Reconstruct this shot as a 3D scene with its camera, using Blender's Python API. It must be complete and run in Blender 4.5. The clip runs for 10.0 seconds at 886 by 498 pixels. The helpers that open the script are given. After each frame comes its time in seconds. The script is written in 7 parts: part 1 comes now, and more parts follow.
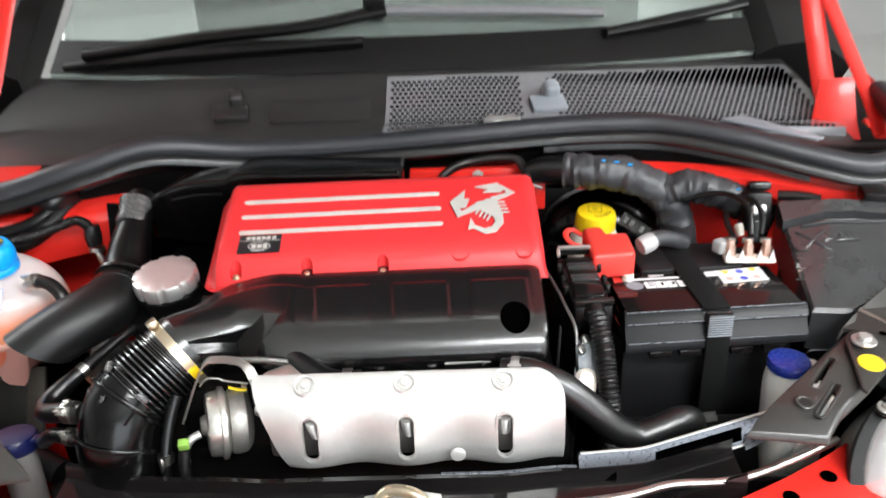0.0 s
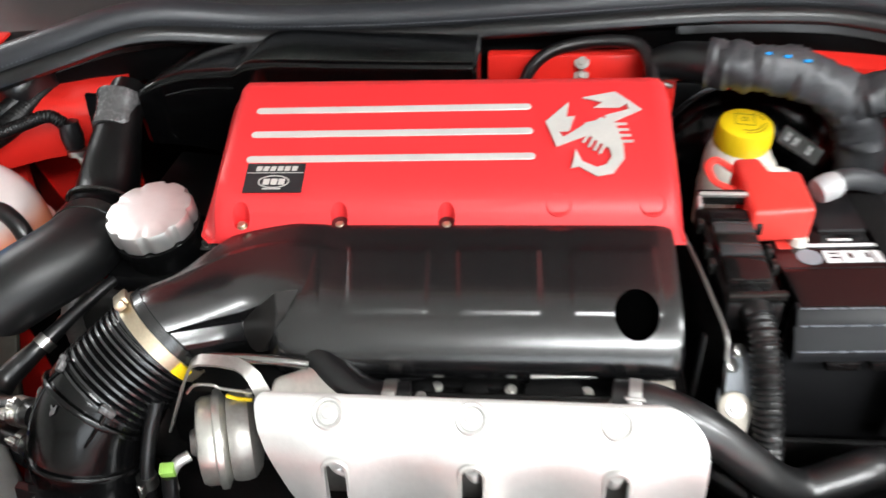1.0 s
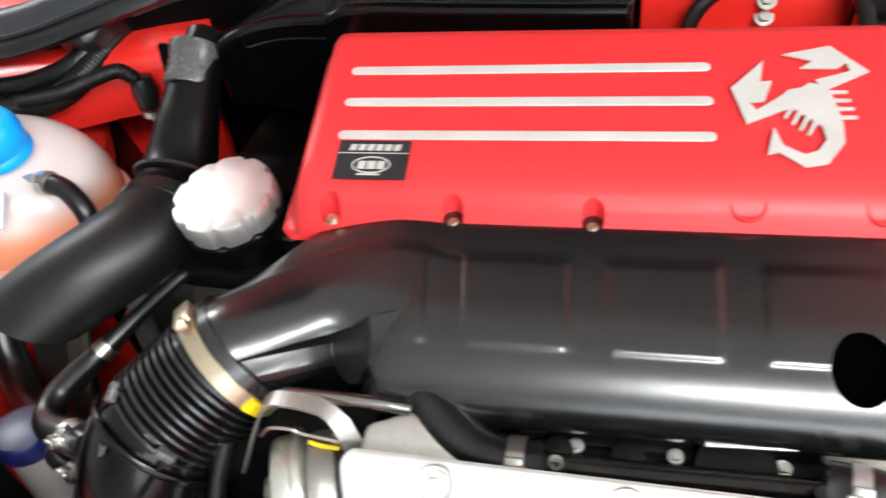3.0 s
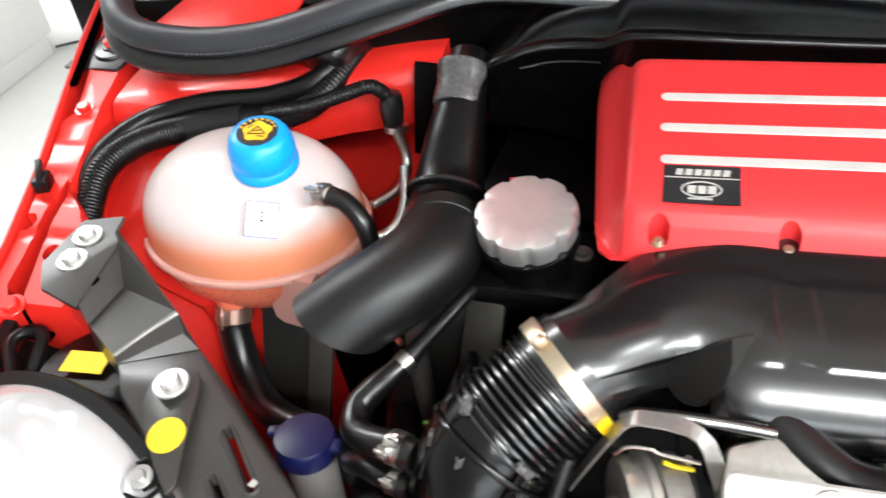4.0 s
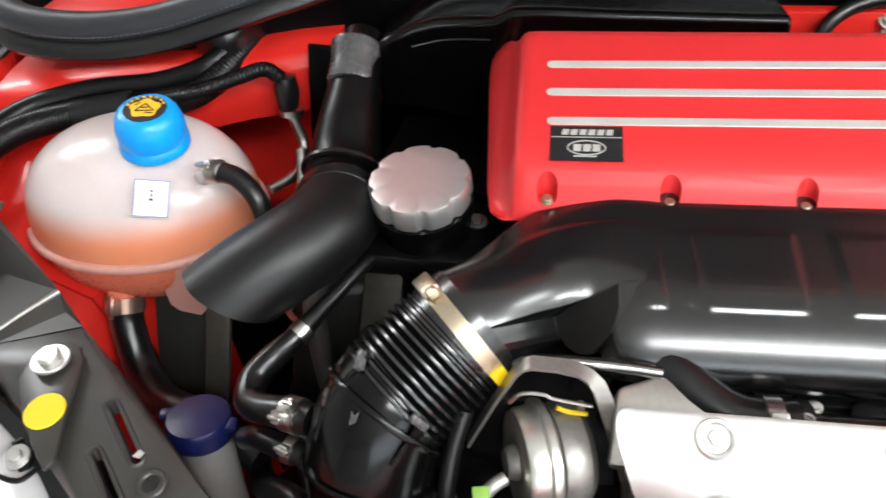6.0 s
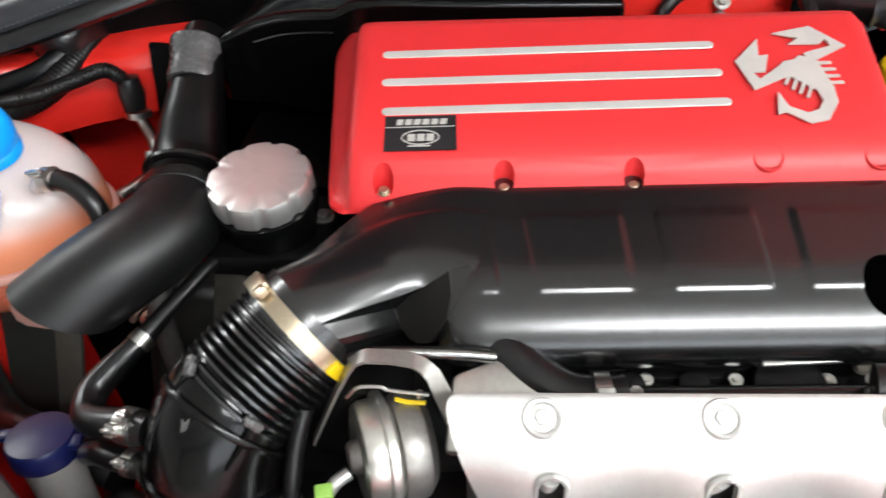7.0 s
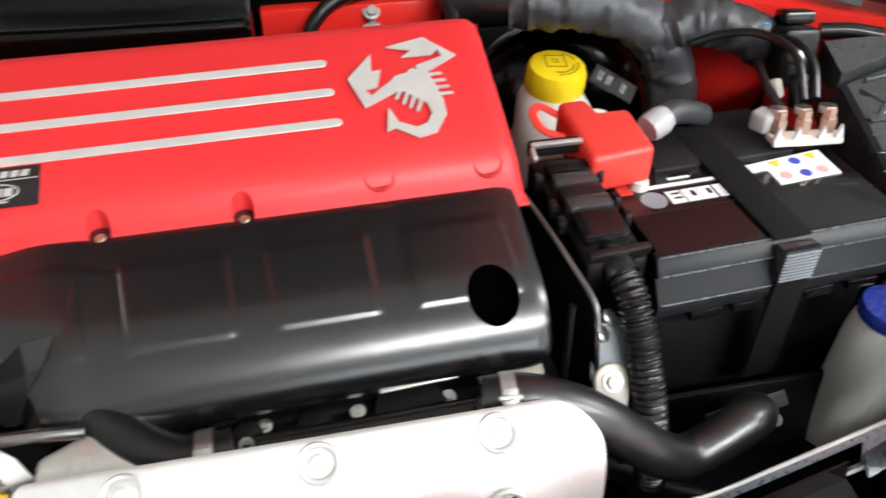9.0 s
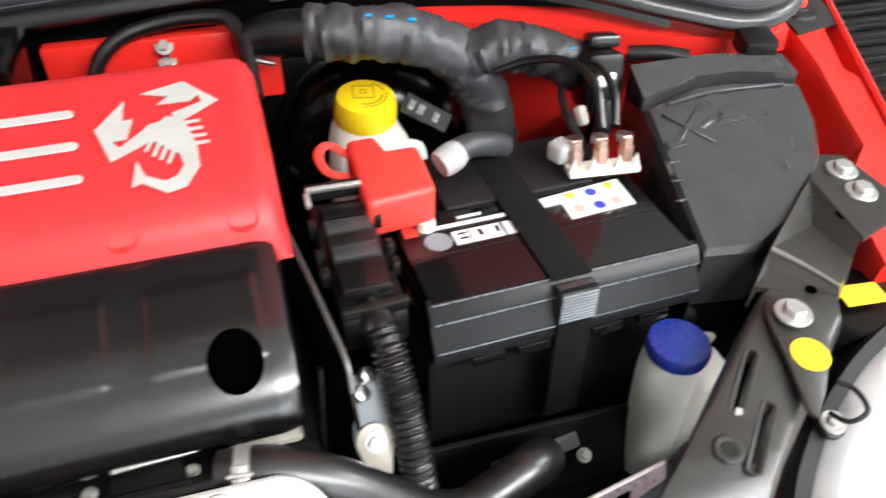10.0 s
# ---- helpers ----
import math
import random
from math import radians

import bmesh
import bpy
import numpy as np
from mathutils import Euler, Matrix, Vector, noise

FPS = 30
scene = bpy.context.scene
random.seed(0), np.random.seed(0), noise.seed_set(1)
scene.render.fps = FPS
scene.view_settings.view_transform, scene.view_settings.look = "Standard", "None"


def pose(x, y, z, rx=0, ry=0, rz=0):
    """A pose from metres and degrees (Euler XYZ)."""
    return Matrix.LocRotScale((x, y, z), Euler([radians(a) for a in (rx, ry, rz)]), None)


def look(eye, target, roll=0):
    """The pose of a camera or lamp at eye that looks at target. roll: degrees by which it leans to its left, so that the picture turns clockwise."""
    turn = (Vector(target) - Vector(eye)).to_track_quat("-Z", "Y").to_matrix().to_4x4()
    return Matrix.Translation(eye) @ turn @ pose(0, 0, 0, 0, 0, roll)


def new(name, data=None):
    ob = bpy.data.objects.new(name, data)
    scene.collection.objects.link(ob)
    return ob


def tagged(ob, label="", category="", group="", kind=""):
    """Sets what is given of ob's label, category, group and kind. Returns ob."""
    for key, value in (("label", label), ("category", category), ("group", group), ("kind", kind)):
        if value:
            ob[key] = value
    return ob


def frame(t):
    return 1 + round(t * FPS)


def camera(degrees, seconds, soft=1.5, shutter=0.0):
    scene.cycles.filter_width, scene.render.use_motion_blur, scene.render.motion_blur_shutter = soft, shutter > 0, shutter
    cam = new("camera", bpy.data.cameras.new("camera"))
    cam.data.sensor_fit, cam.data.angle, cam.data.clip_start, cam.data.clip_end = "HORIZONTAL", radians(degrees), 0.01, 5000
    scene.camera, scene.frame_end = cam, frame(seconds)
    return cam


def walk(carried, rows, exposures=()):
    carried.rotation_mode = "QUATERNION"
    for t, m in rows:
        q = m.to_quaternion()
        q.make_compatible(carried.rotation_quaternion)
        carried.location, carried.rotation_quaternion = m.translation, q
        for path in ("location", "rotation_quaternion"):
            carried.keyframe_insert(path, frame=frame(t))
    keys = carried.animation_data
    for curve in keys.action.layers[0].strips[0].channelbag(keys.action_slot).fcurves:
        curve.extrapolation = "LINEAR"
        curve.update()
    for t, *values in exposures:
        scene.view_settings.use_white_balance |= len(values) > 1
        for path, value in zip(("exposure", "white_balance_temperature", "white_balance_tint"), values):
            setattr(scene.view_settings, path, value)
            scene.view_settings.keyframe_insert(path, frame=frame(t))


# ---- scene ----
cam = camera(58.4, 10.0, shutter=0.5)
PATH = [
    (0, (0.008, -0.007, 1.286), (-0.014, 1.812, 0.453), -2.1),
    (0.5, (-0.005, 0.155, 1.277), (-0.025, 1.855, 0.224), -1.5),
    (1, (-0.014, 0.303, 1.257), (-0.204, 1.884, 0.048), -3.1),
    (1.5, (-0.015, 0.402, 1.237), (-0.326, 1.889, -0.063), -4.9),
    (2, (-0.022, 0.446, 1.215), (-0.337, 1.903, -0.116), -4.2),
    (2.2, (-0.019, 0.453, 1.213), (-0.332, 1.899, -0.133), -4.1),
    (3.3, (-0.103, 0.445, 1.206), (-0.583, 1.868, -0.115), -8.9),
    (3.5, (-0.15, 0.434, 1.219), (-0.639, 1.855, -0.102), -8.6),
    (4, (-0.263, 0.398, 1.233), (-0.731, 1.855, -0.055), -6.5),
    (4.5, (-0.291, 0.379, 1.223), (-0.75, 1.869, -0.029), -5.8),
    (5, (-0.285, 0.371, 1.215), (-0.7, 1.884, -0.025), -5.0),
    (5.2, (-0.282, 0.372, 1.208), (-0.671, 1.898, -0.026), -4.3),
    (6.3, (-0.225, 0.368, 1.191), (-0.442, 1.926, -0.044), -2.8),
    (6.5, (-0.214, 0.372, 1.193), (-0.393, 1.923, -0.057), -2.6),
    (7, (-0.184, 0.376, 1.188), (-0.266, 1.934, -0.064), -2.1),
    (7.5, (-0.154, 0.381, 1.188), (-0.126, 1.936, -0.07), -1.3),
    (8, (-0.12, 0.388, 1.189), (0.012, 1.935, -0.072), -0.6),
    (8.5, (-0.083, 0.395, 1.189), (0.158, 1.927, -0.074), 0.2),
    (9, (-0.035, 0.402, 1.19), (0.296, 1.917, -0.073), 0.5),
    (9.5, (0.025, 0.408, 1.197), (0.428, 1.901, -0.071), 0.8),
    (10, (0.099, 0.413, 1.205), (0.551, 1.892, -0.063), 1.0),
]
walk(cam, [(t, look(eye, target, roll)) for t, eye, target, roll in PATH], [(0, -0.02), (0.5, 0.07), (1.0, 0.03), (3.3, 0.12), (4.0, 0.24), (4.5, 0.10), (5.2, -0.08), (6.5, -0.20), (7.5, -0.18), (8.5, -0.28), (9.0, -0.20), (9.5, -0.06), (10, 0.16)])

# ---- world and light ----
world = bpy.data.worlds.new("world")
scene.world = world
world.use_nodes = True
world.node_tree.nodes["Background"].inputs[0].default_value = (0.9, 0.95, 1.0, 1)
world.node_tree.nodes["Background"].inputs[1].default_value = 0.05


def lamp(name, loc, target, w, h, power, colour=(0.95, 0.98, 1.0)):
    data = bpy.data.lights.new(name, "AREA")
    data.shape, data.size, data.size_y, data.energy, data.color = "RECTANGLE", w, h, power, colour
    ob = new(name, data)
    ob.matrix_world = look(loc, target)
    return ob


# the showroom's ceiling luminaires
CEILING = 3.1
LUMINAIRES = [(1.4, -1.5), (3.8, -1.5), (-3.4, 2.4), (4.0, 0.4)]
for lx, ly in LUMINAIRES:
    lamp("luminaire_light", (lx, ly, CEILING - 0.06), (lx, ly + 0.001, 0), 2.3, 0.5, 165 if ly < 0 else 88)
# daylight through the glazed front of the showroom
lamp("window_daylight", (2.3, -4.95, 1.75), (2.3, 0.0, 1.75), 4.6, 1.9, 130, (0.88, 0.94, 1.0))


# ---- materials ----
def mat(name, col, rough=0.5, metal=0.0, var=0.12, scale=60.0, bump=0.0, bscale=500.0, coat=0.0, spec=0.5, trans=0.0, sss=0.0, rvar=0.05, second=None, emit=0.0, aniso=0.0, crough=0.04):
    """A surface with mottling at two scales, uneven gloss and fine relief."""
    m = bpy.data.materials.new(name)
    m.use_nodes = True
    nt = m.node_tree
    n, l = nt.nodes, nt.links
    b = n["Principled BSDF"]
    tc = n.new("ShaderNodeTexCoord")
    big, fine = n.new("ShaderNodeTexNoise"), n.new("ShaderNodeTexNoise")
    big.inputs["Scale"].default_value, big.inputs["Detail"].default_value = scale * 0.25, 4
    fine.inputs["Scale"].default_value, fine.inputs["Detail"].default_value = scale * 4, 3
    for q in (big, fine):
        l.new(tc.outputs["Object"], q.inputs["Vector"])
    add = n.new("ShaderNodeMath")
    add.operation = "MULTIPLY_ADD"
    add.inputs[1].default_value = 0.65
    l.new(big.outputs["Fac"], add.inputs[0])
    half = n.new("ShaderNodeMath")
    half.operation = "MULTIPLY"
    half.inputs[1].default_value = 0.35
    l.new(fine.outputs["Fac"], half.inputs[0])
    l.new(half.outputs[0], add.inputs[2])
    ramp = n.new("ShaderNodeMapRange")
    ramp.inputs["From Min"].default_value, ramp.inputs["From Max"].default_value = 0.3, 0.7
    l.new(add.outputs[0], ramp.inputs["Value"])
    mix = n.new("ShaderNodeMix")
    mix.data_type = "RGBA"
    lo = [c * (1 - var) for c in col]
    hi = second or [min(1, c * (1 + var)) for c in col]
    mix.inputs["A"].default_value, mix.inputs["B"].default_value = (*lo, 1), (*hi, 1)
    l.new(ramp.outputs[0], mix.inputs["Factor"])
    l.new(mix.outputs["Result"], b.inputs["Base Color"])
    rr = n.new("ShaderNodeMapRange")
    rr.inputs["From Min"].default_value, rr.inputs["From Max"].default_value = 0.3, 0.7
    rr.inputs["To Min"].default_value, rr.inputs["To Max"].default_value = max(0.02, rough * (1 - rvar)), min(1, rough * (1 + rvar))
    l.new(fine.outputs["Fac"], rr.inputs["Value"])
    l.new(rr.outputs[0], b.inputs["Roughness"])
    b.inputs["Metallic"].default_value = metal
    b.inputs["Specular IOR Level"].default_value = spec
    b.inputs["Coat Weight"].default_value, b.inputs["Coat Roughness"].default_value = coat, crough
    b.inputs["Transmission Weight"].default_value = trans
    b.inputs["Anisotropic"].default_value = aniso
    if sss:
        b.inputs["Subsurface Weight"].default_value = sss
        b.inputs["Subsurface Radius"].default_value = (1, 0.8, 0.7)
        b.inputs["Subsurface Scale"].default_value = 0.02
    if emit:
        b.inputs["Emission Color"].default_value, b.inputs["Emission Strength"].default_value = (1, 0.98, 0.95, 1), emit
    if bump:
        t = n.new("ShaderNodeTexNoise")
        t.inputs["Scale"].default_value, t.inputs["Detail"].default_value = bscale, 3
        l.new(tc.outputs["Object"], t.inputs["Vector"])
        bp = n.new("ShaderNodeBump")
        bp.inputs["Strength"].default_value, bp.inputs["Distance"].default_value = bump, 0.001
        l.new(t.outputs["Fac"], bp.inputs["Height"])
        l.new(bp.outputs[0], b.inputs["Normal"])
    return m


M_RED = mat("red_car_paint", (0.70, 0.022, 0.015), 0.36, coat=0.22, spec=0.38, var=0.05, scale=30)
M_REDPL = mat("red_satin_plastic", (0.69, 0.030, 0.033), 0.40, spec=0.42, var=0.04, scale=50, bump=0.05, bscale=900)
M_REDCAP = mat("red_terminal_plastic", (0.80, 0.055, 0.042), 0.35, var=0.06, sss=0.1)
M_SILVER = mat("silver_stripe", (0.62, 0.61, 0.57), 0.42, metal=0.35, var=0.08, scale=150)
M_SCOOP = mat("black_moulded_scoop", (0.004, 0.004, 0.0042), 0.42, spec=0.45, var=0.2, scale=14, rvar=0.03)
M_DUCT = mat("black_satin_duct", (0.0042, 0.0042, 0.0046), 0.250, spec=0.88, coat=0.45, crough=0.24, var=0.15, scale=12, rvar=0.03)
M_BLANK = mat("matt_moulded_black", (0.013, 0.0118, 0.0110), 0.52, spec=0.28, var=0.15, scale=20)
M_PLASTIC = mat("black_plastic", (0.0028, 0.0028, 0.0030), 0.34, spec=0.30, var=0.25, scale=50)
M_MATT = mat("matt_black_plastic", (0.005, 0.005, 0.0052), 0.62, spec=0.35, var=0.25, scale=50, bump=0.15, bscale=700)
M_GLOSS = mat("black_gloss_paint", (0.010, 0.0096, 0.0090), 0.22, var=0.06, scale=20, rvar=0.03)
M_RUBBER = mat("black_rubber", (0.005, 0.005, 0.0053), 0.30, spec=0.6, var=0.2, scale=20)
M_HOSE = mat("satin_rubber_hose", (0.0065, 0.0064, 0.0066), 0.34, spec=1.0, var=0.2, scale=20)
M_SEAL = mat("grey_rubber_seal", (0.020, 0.0215, 0.025), 0.40, spec=0.55, var=0.2, scale=60)
M_GRILLE = mat("glossy_grey_grille", (0.19, 0.19, 0.20), 0.16, spec=0.9, coat=0.6, var=0.12, scale=30, rvar=0.04)
M_COWL = mat("dark_grey_cowl", (0.024, 0.0225, 0.022), 0.36, spec=0.40, var=0.15, scale=40)
M_SHIELD = mat("pressed_aluminium", (0.80, 0.795, 0.77), 0.42, metal=0.72, var=0.06, scale=40, bump=0.12, bscale=260)
M_STEEL = mat("zinc_steel", (0.55, 0.54, 0.51), 0.3, metal=1.0, var=0.15, scale=120, bump=0.05)
M_DULL = mat("dull_cast_metal", (0.22, 0.21, 0.20), 0.5, metal=0.8, var=0.3, scale=60, bump=0.3, bscale=300)
# far darker than cast metal: the deep bay's shade is in this colour
M_BLOCK = mat("shaded_engine_metal", (0.0015, 0.0015, 0.0015), 0.5, spec=0.2, var=0.4, scale=40, bump=0.3, bscale=200)
M_BRASS = mat("yellow_zinc_clamp", (0.62, 0.525, 0.38), 0.32, metal=0.9, var=0.15, scale=120)
M_COPPER = mat("copper", (0.60, 0.40, 0.32), 0.35, metal=0.9, var=0.25, scale=150)
M_CAP = mat("billet_aluminium", (0.76, 0.75, 0.73), 0.40, metal=0.85, var=0.06, scale=30, rvar=0.08, bump=0.04, bscale=60)
M_BLUE = mat("bright_blue_plastic", (0.004, 0.34, 0.92), 0.36, var=0.06, sss=0.05)
M_NAVY = mat("navy_plastic", (0.014, 0.032, 0.24), 0.27, var=0.12)
M_YELLOW = mat("yellow_plastic", (0.85, 0.60, 0.010), 0.4, var=0.05)
M_NAVYDARK = mat("dark_navy_plastic", (0.0055, 0.009, 0.062), 0.34, var=0.12)
M_BOLT = mat("pale_zinc_bolt", (0.60, 0.59, 0.57), 0.36, metal=0.75, var=0.10, scale=160, bump=0.05)
M_STITCH = mat("pale_seal_bead", (0.06, 0.062, 0.07), 0.5, var=0.2)
M_DOT = mat("yellow_paper_dot", (0.85, 0.58, 0.012), 0.6, var=0.04)
M_ORANGE = mat("amber_label", (0.90, 0.50, 0.010), 0.5, var=0.05)
M_WHITE = mat("white_label", (0.82, 0.82, 0.83), 0.5, var=0.03)
M_INK = mat("black_ink", (0.012, 0.012, 0.013), 0.5, var=0.2)
M_BLUEINK = mat("blue_ink", (0.03, 0.05, 0.45), 0.5)
M_NATURAL = mat("natural_polythene", (0.90, 0.88, 0.82), 0.45, var=0.06, sss=0.35)
M_CREAM = mat("cream_plastic", (0.75, 0.70, 0.62), 0.45, var=0.1, scale=120)
M_BATT = mat("battery_black_plastic", (0.0075, 0.0066, 0.0066), 0.11, spec=0.60, var=0.2, scale=60, rvar=0.05)
M_LIDFACE = mat("satin_battery_plastic", (0.010, 0.0105, 0.0118), 0.40, spec=0.32, var=0.2, scale=40)
M_FLANGE = mat("pale_galvanised_steel", (0.13, 0.138, 0.155), 0.28, metal=0.6, var=0.15, scale=60)
M_CLEAR = mat("cloudy_clear_plastic", (0.72, 0.72, 0.72), 0.25, var=0.1, trans=0.45)
M_CASE = mat("grey_black_case", (0.008, 0.008, 0.009), 0.5, spec=0.4, var=0.2, scale=50, bump=0.1, bscale=700)
M_STRAP = mat("woven_black_strap", (0.005, 0.005, 0.005), 0.8, spec=0.2, var=0.3, scale=200, bump=0.4, bscale=1500)
M_BUCKLE = mat("grey_plastic_buckle", (0.24, 0.26, 0.285), 0.45, var=0.1)
M_TAPE = mat("grey_cloth_tape", (0.042, 0.0435, 0.047), 0.42, var=0.4, scale=70, bump=0.5, bscale=140)
M_FBOX = mat("fuse_box_plastic", (0.030, 0.031, 0.033), 0.11, var=0.15, second=(0.050, 0.052, 0.054), scale=9, rvar=0.10, spec=0.9)
M_BRACKET = mat("satin_black_steel", (0.034, 0.0320, 0.0290), 0.33, spec=0.6, var=0.12, scale=30, rvar=0.06)
M_ROD = mat("drawn_steel_pipe", (0.30, 0.295, 0.285), 0.24, metal=1.0, var=0.2, scale=60)
M_ZINC = mat("bright_zinc_pressing", (0.74, 0.73, 0.68), 0.30, metal=0.9, var=0.15, scale=60)
M_PINK = mat("faded_red_print", (0.80, 0.42, 0.38), 0.5, var=0.05)
M_LENS = mat("clear_lamp_lens", (0.97, 0.97, 0.965), 0.04, var=0.01, scale=20, trans=0.72)
M_UNDER = mat("dull_red_inner_panel", (0.36, 0.050, 0.046), 0.6, var=0.1, scale=10)
M_SHINE = mat("polished_black_plastic", (0.0020, 0.0020, 0.0021), 0.20, spec=0.36, var=0.3, scale=20)
M_RESON = mat("shiny_black_moulding", (0.0012, 0.0012, 0.0013), 0.17, spec=0.28, var=0.3, scale=20)
M_PIPE = mat("satin_black_pipe", (0.0018, 0.0018, 0.0019), 0.30, spec=0.24, var=0.3, scale=40)
M_COLLAR = mat("grey_rubber_collar", (0.065, 0.064, 0.064), 0.27, spec=0.6, var=0.25, scale=60)
M_LUG = mat("dull_cream_metal", (0.46, 0.42, 0.36), 0.45, metal=0.3, var=0.2, scale=100)
# lightless black: the shade inside holes and slots, put into the colour
M_HOLE = mat("hollow_shade_black", (0.0005, 0.0005, 0.0005), 0.9, spec=0.0, var=0.3)
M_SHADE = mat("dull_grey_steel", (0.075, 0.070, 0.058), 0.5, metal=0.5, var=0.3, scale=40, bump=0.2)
M_GREYCAST = mat("dark_cast_grey", (0.010, 0.0098, 0.0085), 0.45, var=0.4, scale=30, bump=0.2, bscale=200)
M_CAST = mat("grey_cast_steel", (0.38, 0.365, 0.34), 0.42, metal=0.8, var=0.2, scale=80)
M_FLUID = mat("orange_coolant", (0.86, 0.22, 0.125), 0.28, var=0.02, sss=0.3)
M_SEAM = mat("pink_polythene", (0.80, 0.40, 0.33), 0.35, var=0.05, sss=0.4)
M_FOOT = mat("clear_pink_polythene", (0.80, 0.42, 0.36), 0.25, var=0.02, trans=0.2, sss=0.3)
M_TANK = mat("tank_polythene", (0.66, 0.575, 0.555), 0.25, var=0.04, sss=0.4)


def fill_line(m, full, z0, z1):
    """Milky plastic that takes on the colour of the fluid behind it below a level."""
    n, l = m.node_tree.nodes, m.node_tree.links
    b = n["Principled BSDF"]
    was = b.inputs["Base Color"].links[0].from_socket
    pos, sep, lvl, mix = n.new("ShaderNodeTexCoord"), n.new("ShaderNodeSeparateXYZ"), n.new("ShaderNodeMapRange"), n.new("ShaderNodeMix")
    l.new(pos.outputs["Object"], sep.inputs[0])
    l.new(sep.outputs["Z"], lvl.inputs["Value"])
    lvl.inputs["From Min"].default_value, lvl.inputs["From Max"].default_value = z0, z1
    lvl.interpolation_type = "SMOOTHSTEP"
    mix.data_type = "RGBA"
    mix.inputs["A"].default_value = (*full, 1)
    l.new(lvl.outputs[0], mix.inputs["Factor"])
    l.new(was, mix.inputs["B"])
    l.new(mix.outputs["Result"], b.inputs["Base Color"])


fill_line(M_TANK, (0.84, 0.30, 0.16), 0.790, 0.822)
M_FLOOR = mat("pale_floor", (0.80, 0.80, 0.77), 0.25, var=0.05, scale=4)
M_PLINTH = mat("white_lacquer", (0.88, 0.88, 0.86), 0.5, var=0.02, scale=4)
# near-black for deep parts, with the bay's shade put into the colour
M_DEEP = mat("deep_shaded_black", (0.0012, 0.0012, 0.0013), 0.40, spec=0.10, var=0.3, scale=40)
M_REFLECT = mat("satin_reflector", (0.95, 0.945, 0.94), 0.28, metal=0.1, var=0.03, scale=200)
M_WALL = mat("white_wall", (0.55, 0.55, 0.54), 0.7, var=0.03, scale=4, bump=0.05)
M_LIGHT = mat("luminaire_diffuser", (0.9, 0.9, 0.9), 0.6, emit=6.0)
M_GREEN = mat("green_tag", (0.25, 0.45, 0.08), 0.5)
M_SKIN = mat("dark_trim", (0.007, 0.0065, 0.0065), 0.6, spec=0.25)
M_GLASS = mat("tinted_windscreen", (0.75, 0.85, 0.80), 0.03, var=0.01, trans=0.9)


# ---- shape helpers ----
def finish(name, bm, material, parent=None, label="", sharp=38):
    me = bpy.data.meshes.new(name)
    bmesh.ops.recalc_face_normals(bm, faces=bm.faces)
    bm.to_mesh(me)
    bm.free()
    for m in material if isinstance(material, (list, tuple)) else [material]:
        me.materials.append(m)
    me.shade_smooth()
    me.set_sharp_from_angle(angle=radians(sharp))
    ob = new(name, me)
    if parent:
        ob.parent = parent
        ob.matrix_parent_inverse = parent.matrix_world.inverted()
    if label:
        tagged(ob, label)
    return ob


def part(name, bm, material, parent, label="", sharp=38):
    return finish(name, bm, material, parent, label, sharp)


def thing(name, loc, label, category, group="", kind=""):
    ob = new(name)
    ob.empty_display_size = 0.02
    ob.matrix_world = Matrix.Translation(loc)
    return tagged(ob, label, category, group, kind)


def basis(o, zdir, xdir=(1, 0, 0)):
    z = Vector(zdir).normalized()
    x = Vector(xdir)
    x = (x - z * x.dot(z)).normalized()
    y = z.cross(x)
    return Matrix(((x.x, y.x, z.x, o[0]), (x.y, y.y, z.y, o[1]), (x.z, y.z, z.z, o[2]), (0, 0, 0, 1)))


def spline(pts, n=8):
    p = [Vector(q) for q in pts]
    p = [p[0] * 2 - p[1]] + p + [p[-1] * 2 - p[-2]]
    out = []
    for i in range(1, len(p) - 2):
        for k in range(n):
            t = k / n
            a, b, c, d = p[i - 1], p[i], p[i + 1], p[i + 2]
            out.append(0.5 * (2 * b + (c - a) * t + (2 * a - 5 * b + 4 * c - d) * t * t + (3 * b - a - 3 * c + d) * t**3))
    out.append(p[-2])
    return out


def loft(bm, rings, caps=True, closed=True):
    vs = [[bm.verts.new(q) for q in r] for r in rings]
    k = len(rings[0])
    for a, b in zip(vs, vs[1:]):
        for i in range(k if closed else k - 1):
            j = (i + 1) % k
            bm.faces.new((a[i], a[j], b[j], b[i]))
    if caps and closed:
        bm.faces.new(vs[0][::-1])
        bm.faces.new(vs[-1])
    return bm


